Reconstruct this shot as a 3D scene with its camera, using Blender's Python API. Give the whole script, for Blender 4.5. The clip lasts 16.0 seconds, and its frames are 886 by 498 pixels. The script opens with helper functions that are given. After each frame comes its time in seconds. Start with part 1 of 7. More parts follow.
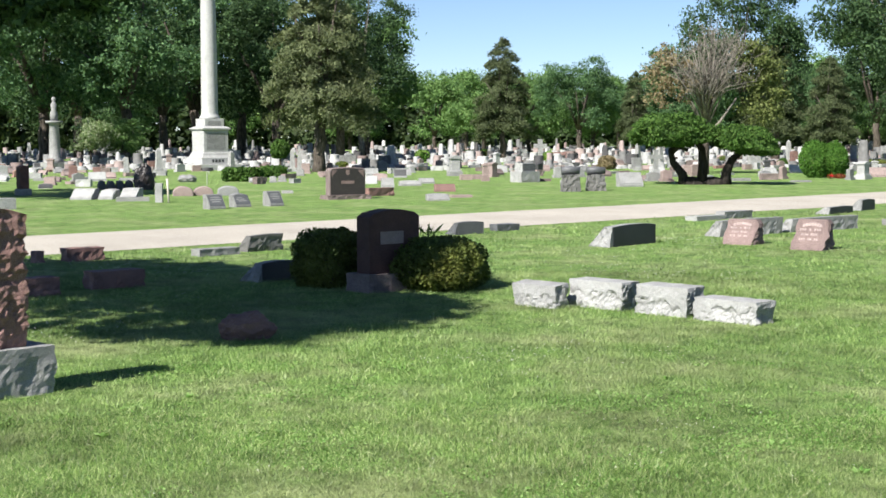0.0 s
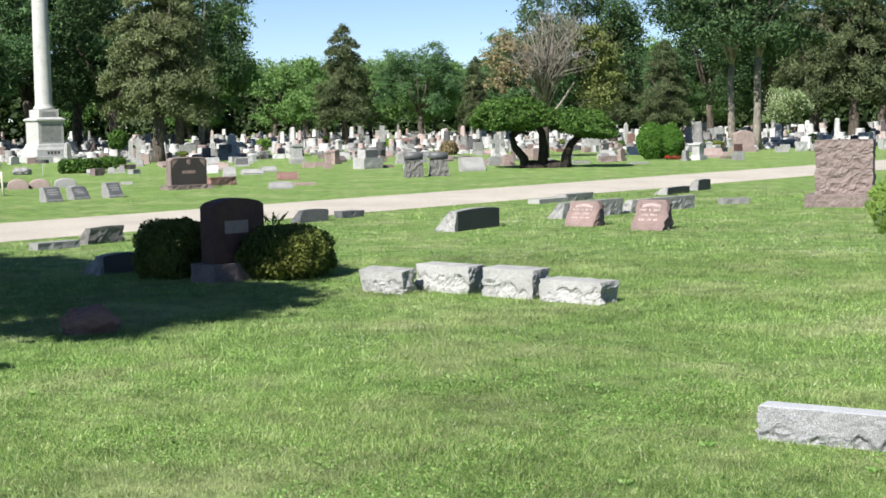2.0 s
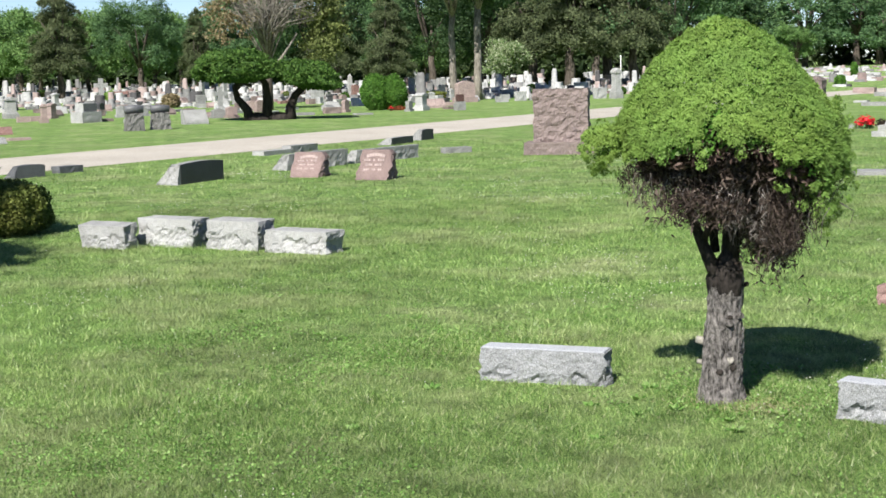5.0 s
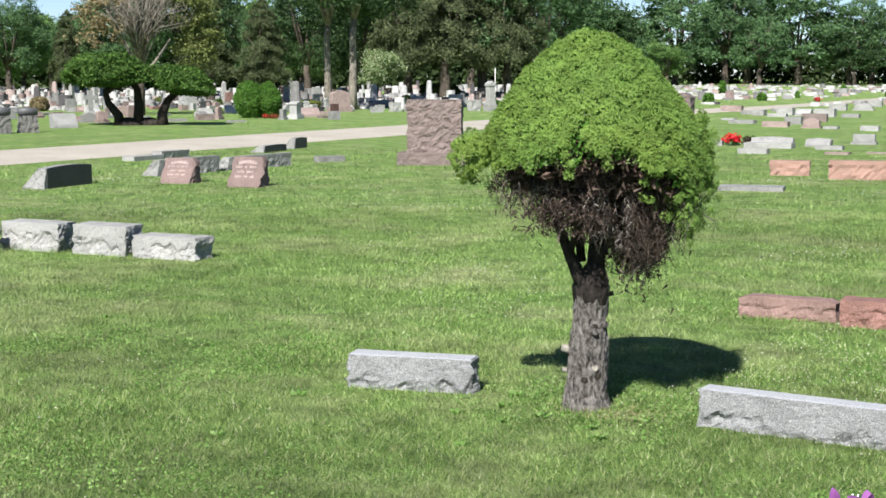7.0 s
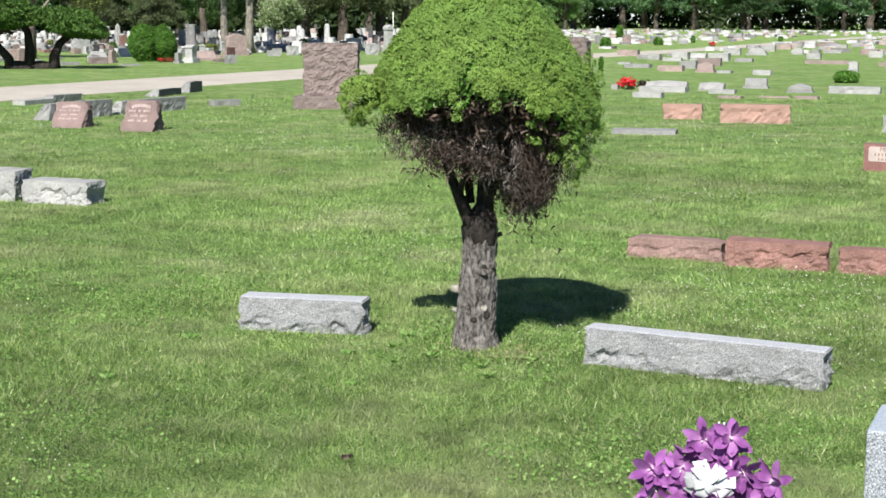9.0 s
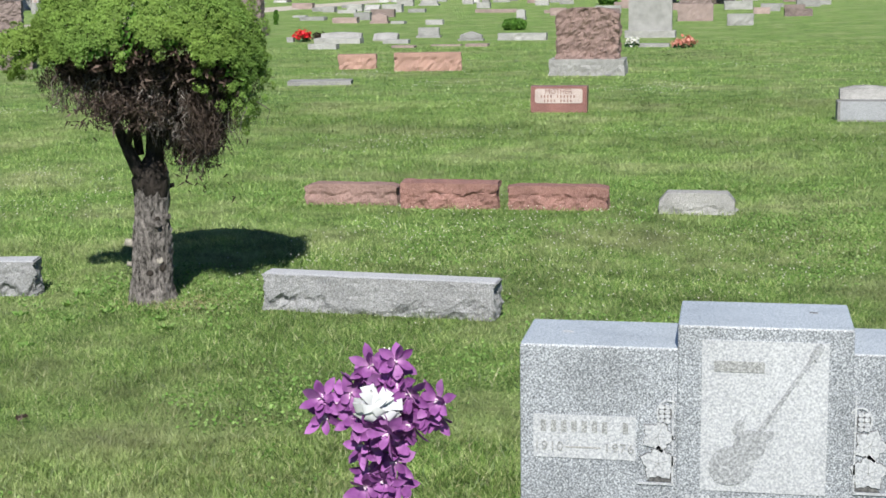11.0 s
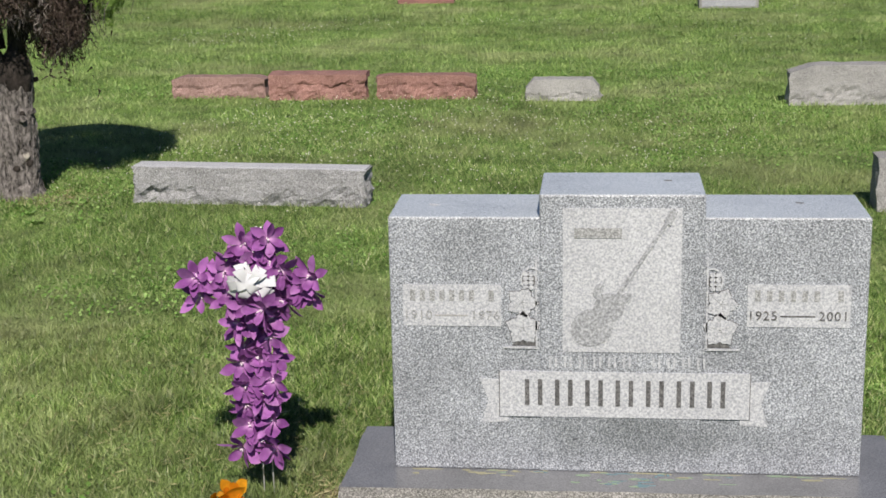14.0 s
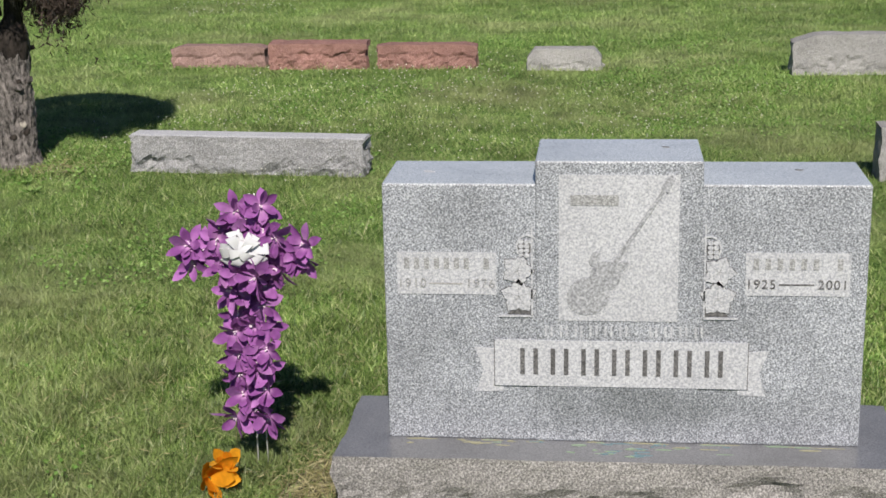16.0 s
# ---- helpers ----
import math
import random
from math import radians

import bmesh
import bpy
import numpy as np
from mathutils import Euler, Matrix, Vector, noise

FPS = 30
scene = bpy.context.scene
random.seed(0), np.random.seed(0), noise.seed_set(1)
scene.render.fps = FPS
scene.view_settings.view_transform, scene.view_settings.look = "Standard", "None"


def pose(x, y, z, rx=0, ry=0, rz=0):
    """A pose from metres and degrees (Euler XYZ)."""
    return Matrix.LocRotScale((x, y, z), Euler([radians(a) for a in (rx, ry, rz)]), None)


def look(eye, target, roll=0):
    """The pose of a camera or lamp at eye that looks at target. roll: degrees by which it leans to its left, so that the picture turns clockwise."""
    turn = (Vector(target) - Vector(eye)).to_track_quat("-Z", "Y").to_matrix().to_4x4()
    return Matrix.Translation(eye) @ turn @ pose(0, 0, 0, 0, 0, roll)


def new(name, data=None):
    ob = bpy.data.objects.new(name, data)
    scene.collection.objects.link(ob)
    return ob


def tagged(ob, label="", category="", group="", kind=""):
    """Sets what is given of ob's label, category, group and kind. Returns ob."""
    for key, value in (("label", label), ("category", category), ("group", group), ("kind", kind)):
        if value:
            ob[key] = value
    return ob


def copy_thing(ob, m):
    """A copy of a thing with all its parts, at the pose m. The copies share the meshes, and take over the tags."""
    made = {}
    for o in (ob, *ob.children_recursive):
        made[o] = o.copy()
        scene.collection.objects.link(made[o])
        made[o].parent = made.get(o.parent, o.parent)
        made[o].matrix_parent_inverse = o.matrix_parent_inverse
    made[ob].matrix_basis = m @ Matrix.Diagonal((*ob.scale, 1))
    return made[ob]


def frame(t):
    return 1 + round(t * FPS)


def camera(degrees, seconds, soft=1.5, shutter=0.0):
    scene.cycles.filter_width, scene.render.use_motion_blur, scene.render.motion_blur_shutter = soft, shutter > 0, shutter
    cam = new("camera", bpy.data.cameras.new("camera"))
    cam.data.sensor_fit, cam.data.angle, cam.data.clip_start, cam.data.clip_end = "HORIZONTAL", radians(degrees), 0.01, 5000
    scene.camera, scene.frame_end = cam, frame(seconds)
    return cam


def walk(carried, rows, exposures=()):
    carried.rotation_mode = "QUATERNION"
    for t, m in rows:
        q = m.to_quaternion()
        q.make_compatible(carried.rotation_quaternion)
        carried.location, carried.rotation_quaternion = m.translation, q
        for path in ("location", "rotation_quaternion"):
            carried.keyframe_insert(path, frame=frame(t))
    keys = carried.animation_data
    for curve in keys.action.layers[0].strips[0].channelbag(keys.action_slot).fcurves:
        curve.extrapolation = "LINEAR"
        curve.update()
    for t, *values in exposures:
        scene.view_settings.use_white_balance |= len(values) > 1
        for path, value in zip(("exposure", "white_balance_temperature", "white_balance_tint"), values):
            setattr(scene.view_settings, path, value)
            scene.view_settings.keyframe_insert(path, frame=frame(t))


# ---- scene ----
cam = camera(32.95, 16.0, soft=1.64)
PATH = [
    (0, (-0.191, 0.092, 1.713), (-7.631, 6.729, 0.954), -0.25),
    (0.5, (-0.211, 0.095, 1.714), (-7.529, 6.863, 0.916), -1.41),
    (1, (-0.220, 0.090, 1.707), (-7.345, 7.057, 0.871), -1.15),
    (1.5, (-0.227, 0.095, 1.703), (-7.117, 7.287, 0.806), -1.49),
    (2, (-0.221, 0.090, 1.707), (-6.926, 7.460, 0.848), -1.10),
    (2.5, (-0.222, 0.092, 1.705), (-6.772, 7.596, 0.816), -0.77),
    (3, (-0.218, 0.100, 1.701), (-6.629, 7.708, 0.699), -0.84),
    (3.5, (-0.214, 0.097, 1.699), (-6.334, 7.937, 0.656), -1.23),
    (4, (-0.209, 0.096, 1.699), (-5.917, 8.218, 0.493), -0.43),
    (4.2, (-0.205, 0.098, 1.692), (-5.809, 8.291, 0.474), -0.66),
    (6.3, (-0.223, 0.137, 1.675), (-5.062, 8.807, 0.484), -0.80),
    (6.5, (-0.218, 0.134, 1.671), (-5.014, 8.828, 0.486), -0.58),
    (7, (-0.189, 0.121, 1.663), (-4.701, 8.970, 0.511), -0.05),
    (7.5, (-0.183, 0.089, 1.660), (-4.599, 8.977, 0.426), 0.85),
    (8, (-0.172, 0.072, 1.655), (-4.430, 9.027, 0.361), 0.73),
    (8.2, (-0.175, 0.078, 1.661), (-4.363, 9.057, 0.309), 0.32),
    (10.3, (0.002, 0.101, 1.624), (-2.968, 9.502, -0.049), 1.06),
    (10.5, (-0.005, 0.106, 1.618), (-2.730, 9.581, -0.057), 0.80),
    (11, (-0.043, 0.061, 1.613), (-1.939, 9.709, -0.209), -0.87),
    (11.5, (-0.055, 0.003, 1.610), (-1.327, 9.725, -0.359), -1.45),
    (12, (-0.058, -0.028, 1.602), (-1.059, 9.684, -0.558), -1.43),
    (12.5, (-0.041, -0.042, 1.596), (-0.893, 9.666, -0.648), -1.24),
    (13, (-0.022, -0.042, 1.598), (-0.884, 9.642, -0.742), -1.13),
    (13.5, (-0.020, -0.042, 1.592), (-0.944, 9.606, -0.870), -1.25),
    (14, (-0.016, -0.041, 1.586), (-1.066, 9.581, -0.924), -1.26),
    (14.5, (-0.005, -0.026, 1.580), (-1.012, 9.577, -1.021), -1.30),
    (15, (-0.002, -0.027, 1.579), (-1.009, 9.566, -1.061), -1.14),
    (15.5, (-0.002, -0.021, 1.574), (-1.132, 9.551, -1.090), -1.46),
    (16, (0.000, -0.000, 1.564), (-1.073, 9.571, -1.125), -1.22),
]
walk(cam, [(t, look(eye, target, roll)) for t, eye, target, roll in PATH],
     exposures=[(0.0, 1.14, 6350, 10), (4.0, 1.05, 6350, 10), (7.0, 0.98, 6350, 10), (10.5, 0.92, 6350, 10), (11.0, 0.72, 6350, 10), (11.5, 0.63, 6350, 10), (12.2, 0.51, 6300, 10), (13.2, 0.48, 6450, 11), (14.2, 0.46, 6750, 14), (16.0, 0.45, 6700, 14)])

# ---- sky, sun, exposure ----
SUN_EL, SUN_AZ = radians(42.7), radians(171.0)
world = bpy.data.worlds.new("sky")
scene.world = world
world.use_nodes = True
wn = world.node_tree
sky = wn.nodes.new("ShaderNodeTexSky")
sky.sky_type = 'NISHITA'
sky.sun_disc = False
sky.sun_elevation, sky.sun_rotation = SUN_EL, SUN_AZ
sky.altitude = 3600
sky.air_density, sky.dust_density, sky.ozone_density = 1.0, 0.05, 2.0
tint = wn.nodes.new("ShaderNodeMix")
tint.data_type, tint.blend_type = 'RGBA', 'MULTIPLY'
tint.inputs[0].default_value, tint.inputs[7].default_value = 1.0, (0.96, 0.97, 1.01, 1)
wn.links.new(sky.outputs[0], tint.inputs[6])
wn.links.new(tint.outputs[2], wn.nodes["Background"].inputs[0])
wn.nodes["Background"].inputs[1].default_value = 0.057
sun = new("sun", bpy.data.lights.new("sun", 'SUN'))
sun.data.energy, sun.data.angle, sun.data.color = 5.0, radians(0.55), (1.0, 0.95, 0.86)
sun_dir = Vector((math.sin(SUN_AZ) * math.cos(SUN_EL), math.cos(SUN_AZ) * math.cos(SUN_EL), math.sin(SUN_EL)))
sun.matrix_world = look(sun_dir * 100, (0, 0, 0))

# ---- materials ----


class Nodes:
    """Short calls for one material's node tree."""

    def __init__(self, name):
        self.mat = bpy.data.materials.new(name)
        self.mat.use_nodes = True
        self.tree = self.mat.node_tree
        self.bsdf = self.tree.nodes["Principled BSDF"]
        self.out = self.tree.nodes["Material Output"]

    def add(self, kind, **values):
        n = self.tree.nodes.new(kind)
        for k, v in values.items():
            n.inputs[k].default_value = v
        return n

    def link(self, a, b):
        self.tree.links.new(a, b)

    def coords(self, which="Object"):
        return self.add("ShaderNodeTexCoord").outputs[which]

    def noise(self, vec, scale, detail=2.0, rough=0.5):
        n = self.add("ShaderNodeTexNoise", Scale=scale, Detail=detail, Roughness=rough)
        self.link(vec, n.inputs["Vector"])
        return n.outputs["Fac"]

    def ramp(self, fac, *stops):
        n = self.add("ShaderNodeValToRGB")
        el = n.color_ramp.elements
        while len(el) < len(stops):
            el.new(0.5)
        for e, (p, c) in zip(el, stops):
            e.position, e.color = p, (*c, 1)
        self.link(fac, n.inputs[0])
        return n.outputs[0]

    def math(self, op, a, b):
        n = self.add("ShaderNodeMath")
        n.operation = op
        for i, v in enumerate((a, b)):
            if isinstance(v, (int, float)):
                n.inputs[i].default_value = v
            else:
                self.link(v, n.inputs[i])
        return n.outputs[0]

    def mix(self, mode, fac, a, b):
        n = self.add("ShaderNodeMix")
        n.data_type, n.blend_type = 'RGBA', mode
        for i, v in ((0, fac), (6, a), (7, b)):
            if isinstance(v, (int, float)):
                n.inputs[i].default_value = v
            elif isinstance(v, tuple):
                n.inputs[i].default_value = (*v, 1)
            else:
                self.link(v, n.inputs[i])
        return n.outputs[2]

    def grey(self, fac, lo, hi):
        """A factor mapped from 0.3..0.7 onto lo..hi, for multiplying colours."""
        n = self.add("ShaderNodeMapRange")
        for k, v in zip(("From Min", "From Max", "To Min", "To Max"), (0.3, 0.7, lo, hi)):
            n.inputs[k].default_value = v
        self.link(fac, n.inputs["Value"])
        return n.outputs[0]

    def bump(self, fac, strength, dist):
        n = self.add("ShaderNodeBump", Strength=strength, Distance=dist)
        self.link(fac, n.inputs["Height"])
        self.link(n.outputs[0], self.bsdf.inputs["Normal"])

    def finish(self, colour, rough, metal=0.0, spec=0.5):
        self.link(colour, self.bsdf.inputs["Base Color"])
        if isinstance(rough, (int, float)):
            self.bsdf.inputs["Roughness"].default_value = rough
        else:
            self.link(rough, self.bsdf.inputs["Roughness"])
        self.bsdf.inputs["Metallic"].default_value = metal
        self.bsdf.inputs["Specular IOR Level"].default_value = spec
        return self.mat


def island(n):
    return n.add("ShaderNodeNewGeometry").outputs["Random Per Island"]


def random_of(n):
    return n.add("ShaderNodeObjectInfo").outputs["Random"]


def granite(name, dark, mid, light, grain=220.0, rough=0.75, relief=0.5, stain=0.75, vary=0.35):
    n = Nodes(name)
    turn = n.add("ShaderNodeMapping")
    turn.inputs["Rotation"].default_value = (0.5, 0.33, 0.7)
    n.link(n.coords(), turn.inputs[0])
    co = turn.outputs[0]
    speck = n.noise(co, grain, 3.0, 0.65)
    col = n.ramp(speck, (0.33, dark), (0.5, mid), (0.66, light))
    blot = n.noise(co, 5.0, 4.0, 0.6)
    col = n.mix('MULTIPLY', 1.0, col, n.ramp(n.grey(blot, stain, 1.12), (0.0, (0, 0, 0)), (1.0, (1, 1, 1))))
    streak = n.noise(co, 1.7, 5.0, 0.7)
    col = n.mix('MULTIPLY', 1.0, col, n.ramp(n.grey(streak, 0.82, 1.0), (0.0, (0, 0, 0.0)), (1.0, (1, 1, 1))))
    tone = n.math('ADD', n.math('MULTIPLY', random_of(n), vary), 0.955 - vary / 2)
    col = n.mix('MULTIPLY', 1.0, col, n.ramp(tone, (0.0, (0, 0, 0)), (1.0, (1, 1, 1))))
    n.bump(n.math('ADD', n.math('MULTIPLY', speck, 0.4), n.noise(co, 34.0, 6.0, 0.7)), relief, 0.012)
    return n.finish(col, rough)


STONE = {
    "grey": granite("grey_granite", (0.10, 0.10, 0.102), (0.265, 0.265, 0.262), (0.45, 0.45, 0.44)),
    "white": granite("pale_granite", (0.155, 0.155, 0.157), (0.345, 0.345, 0.338), (0.50, 0.50, 0.488), rough=0.8, relief=0.7),
    "dark": granite("dark_granite", (0.014, 0.015, 0.016), (0.043, 0.044, 0.047), (0.102, 0.104, 0.107), rough=0.6, relief=0.2),
    "red": granite("red_granite", (0.088, 0.043, 0.038), (0.235, 0.128, 0.110), (0.385, 0.255, 0.225), relief=0.7),
    "brick": granite("dull_red_granite", (0.085, 0.036, 0.030), (0.250, 0.122, 0.102), (0.44, 0.28, 0.245), relief=0.7, vary=0.15),
    "blush": granite("faded_red_granite", (0.105, 0.058, 0.052), (0.275, 0.168, 0.148), (0.44, 0.315, 0.285), relief=0.7, vary=0.1),
    "russet": granite("russet_granite", (0.082, 0.050, 0.043), (0.222, 0.146, 0.128), (0.38, 0.285, 0.258), relief=0.8, vary=0.1),
    "darkred": granite("mahogany_granite", (0.026, 0.012, 0.010), (0.082, 0.037, 0.031), (0.135, 0.074, 0.064), rough=0.8, relief=0.1),
    "pink": granite("pink_granite", (0.158, 0.108, 0.100), (0.325, 0.245, 0.226), (0.465, 0.382, 0.356)),
    "marble": granite("white_marble", (0.28, 0.28, 0.277), (0.42, 0.42, 0.415), (0.54, 0.54, 0.53), grain=60.0, rough=0.7, relief=0.15, stain=0.85),
    "ash": granite("ashen_granite", (0.14, 0.14, 0.144), (0.375, 0.375, 0.37), (0.56, 0.56, 0.55), rough=0.8, relief=0.9),
    "espresso": granite("black_brown_granite", (0.010, 0.009, 0.009), (0.030, 0.024, 0.023), (0.075, 0.062, 0.058), rough=0.5, relief=0.1),
    "slate": granite("slate_grey_stone", (0.035, 0.035, 0.034), (0.12, 0.118, 0.113), (0.25, 0.245, 0.235), relief=0.9),
    "flint": granite("smooth_slate_granite", (0.045, 0.047, 0.052), (0.092, 0.095, 0.104), (0.165, 0.168, 0.178), rough=0.55, relief=0.1),
    "speckle": granite("speckled_marker_granite", (0.125, 0.128, 0.134), (0.272, 0.278, 0.288), (0.455, 0.463, 0.476), grain=170.0, relief=0.8, vary=0.1),
    "rose": granite("rose_granite", (0.092, 0.062, 0.058), (0.215, 0.148, 0.138), (0.35, 0.262, 0.245), relief=0.7),
    "orange": granite("salmon_granite", (0.18, 0.098, 0.078), (0.36, 0.215, 0.172), (0.50, 0.335, 0.28), relief=0.7),
    "brown": granite("brown_granite", (0.068, 0.050, 0.047), (0.19, 0.143, 0.134), (0.345, 0.282, 0.268), relief=0.8),
}
WORD = {"flint": "slate", "speckle": "speckled grey", "slate": "dark grey", "espresso": "black-brown", "ash": "pale grey", "marble": "white", "rose": "dull pink", "grey": "grey", "white": "pale grey", "dark": "charcoal", "red": "rusty red", "darkred": "mahogany",
        "pink": "pink", "brick": "dull red", "blush": "faded red", "russet": "russet brown", "orange": "salmon pink", "brown": "brown"}
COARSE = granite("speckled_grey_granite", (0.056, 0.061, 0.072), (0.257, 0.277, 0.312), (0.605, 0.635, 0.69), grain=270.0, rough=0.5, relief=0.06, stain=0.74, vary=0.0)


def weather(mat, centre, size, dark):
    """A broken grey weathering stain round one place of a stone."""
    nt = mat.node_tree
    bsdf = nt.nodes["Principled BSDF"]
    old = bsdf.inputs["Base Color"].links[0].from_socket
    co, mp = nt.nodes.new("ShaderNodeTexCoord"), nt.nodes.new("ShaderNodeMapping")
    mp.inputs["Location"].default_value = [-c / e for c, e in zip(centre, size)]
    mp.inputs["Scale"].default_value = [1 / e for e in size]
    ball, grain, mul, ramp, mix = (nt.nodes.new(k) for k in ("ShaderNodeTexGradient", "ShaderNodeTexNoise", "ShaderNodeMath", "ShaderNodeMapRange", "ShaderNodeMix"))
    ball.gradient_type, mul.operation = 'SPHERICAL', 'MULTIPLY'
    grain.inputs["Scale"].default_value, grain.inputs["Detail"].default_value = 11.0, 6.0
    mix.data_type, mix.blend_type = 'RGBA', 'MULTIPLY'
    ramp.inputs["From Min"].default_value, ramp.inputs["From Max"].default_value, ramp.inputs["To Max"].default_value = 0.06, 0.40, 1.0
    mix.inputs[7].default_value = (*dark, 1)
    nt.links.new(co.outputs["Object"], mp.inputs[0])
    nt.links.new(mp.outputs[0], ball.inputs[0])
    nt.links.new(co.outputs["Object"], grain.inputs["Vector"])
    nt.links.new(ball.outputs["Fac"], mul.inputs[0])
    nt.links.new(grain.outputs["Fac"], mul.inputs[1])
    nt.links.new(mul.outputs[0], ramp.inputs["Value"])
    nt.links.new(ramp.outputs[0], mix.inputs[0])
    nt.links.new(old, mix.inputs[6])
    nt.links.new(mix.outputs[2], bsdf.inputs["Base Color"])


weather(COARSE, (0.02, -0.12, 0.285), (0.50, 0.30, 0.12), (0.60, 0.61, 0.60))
# Polished tops; the sky they reflect is also put into this pale colour.
SMOOTH = granite("polished_granite_sky_tint", (0.27, 0.303, 0.332), (0.425, 0.465, 0.500), (0.565, 0.605, 0.632), grain=260.0, rough=0.2, relief=0.02, stain=0.85, vary=0.0)
PLINTH = granite("dusty_grey_granite", (0.075, 0.073, 0.072), (0.225, 0.218, 0.214), (0.47, 0.455, 0.445), grain=230.0, rough=0.7, relief=0.3, stain=0.75, vary=0.0)
# Base top; its dark tone holds dirt and the die's reflection, both as colour.
LEDGE = granite("dull_polished_granite", (0.095, 0.10, 0.112), (0.165, 0.172, 0.188), (0.25, 0.257, 0.27), grain=260.0, rough=0.3, relief=0.03, stain=0.7, vary=0.0)
FROST = granite("frosted_granite", (0.257, 0.272, 0.297), (0.390, 0.405, 0.438), (0.534, 0.55, 0.585), grain=190.0, rough=0.85, relief=0.1, stain=0.95, vary=0.0)
MIDFROST = granite("etched_granite", (0.13, 0.136, 0.142), (0.262, 0.27, 0.278), (0.44, 0.45, 0.46), grain=220.0, rough=0.8, relief=0.1, stain=0.9, vary=0.0)
ETCH = granite("faintly_etched_granite", (0.148, 0.157, 0.172), (0.281, 0.293, 0.316), (0.444, 0.46, 0.49), grain=170.0, rough=0.85, relief=0.1, stain=0.9, vary=0.0)
CUT = granite("cut_letter_dark", (0.045, 0.045, 0.047), (0.108, 0.108, 0.113), (0.198, 0.198, 0.198), grain=150.0, rough=0.85, relief=0.1)
FADED = granite("faded_letter", (0.234, 0.234, 0.234), (0.324, 0.324, 0.324), (0.432, 0.432, 0.423), grain=150.0, rough=0.85, relief=0.1)
WINERED = granite("polished_red_granite", (0.095, 0.042, 0.038), (0.225, 0.105, 0.094), (0.34, 0.185, 0.17), rough=0.4, relief=0.1)
PALEPINK = granite("frosted_pink_granite", (0.36, 0.285, 0.265), (0.50, 0.415, 0.39), (0.60, 0.525, 0.50), rough=0.85, relief=0.1)
FADEDPINK = granite("worn_pink_letters", (0.27, 0.205, 0.19), (0.39, 0.31, 0.29), (0.49, 0.41, 0.385), rough=0.85, relief=0.1)


def leafy(name, dark, mid, light, trans=0.35, yellow=None, patch=0.6, through_blue=0.55, throat=None):
    n = Nodes(name)
    col = n.ramp(island(n), (0.0, dark), (0.55, mid), (1.0, light))
    if throat:
        reach = n.add("ShaderNodeVectorMath")
        reach.operation = 'LENGTH'
        n.link(n.coords(), reach.inputs[0])
        col = n.mix('MIX', n.ramp(n.math('MULTIPLY', reach.outputs[1], 15.0), (0.0, (1, 1, 1)), (0.30, (0.16, 0.16, 0.16)), (0.45, (0, 0, 0)), (0.72, (0, 0, 0)), (1.0, (0.34, 0.34, 0.34))), col, throat)
    big = n.noise(n.coords(), patch, 3.0)
    if yellow:
        col = n.mix('MIX', n.grey(big, 0.0, 0.8), col, yellow)
    col = n.mix('MULTIPLY', 0.8, col, n.ramp(n.grey(n.noise(n.coords(), patch * 5, 2.0), 0.6, 1.1), (0, (0, 0, 0)), (1, (1, 1, 1))))
    n.finish(col, 0.6, spec=0.15)
    tr = n.add("ShaderNodeBsdfTranslucent")
    n.link(n.mix('MULTIPLY', 1.0, col, (1.0, 1.0, through_blue)), tr.inputs[0])
    sh = n.add("ShaderNodeMixShader", Fac=trans)
    n.link(n.bsdf.outputs[0], sh.inputs[1])
    n.link(tr.outputs[0], sh.inputs[2])
    n.link(sh.outputs[0], n.out.inputs[0])
    return n.mat


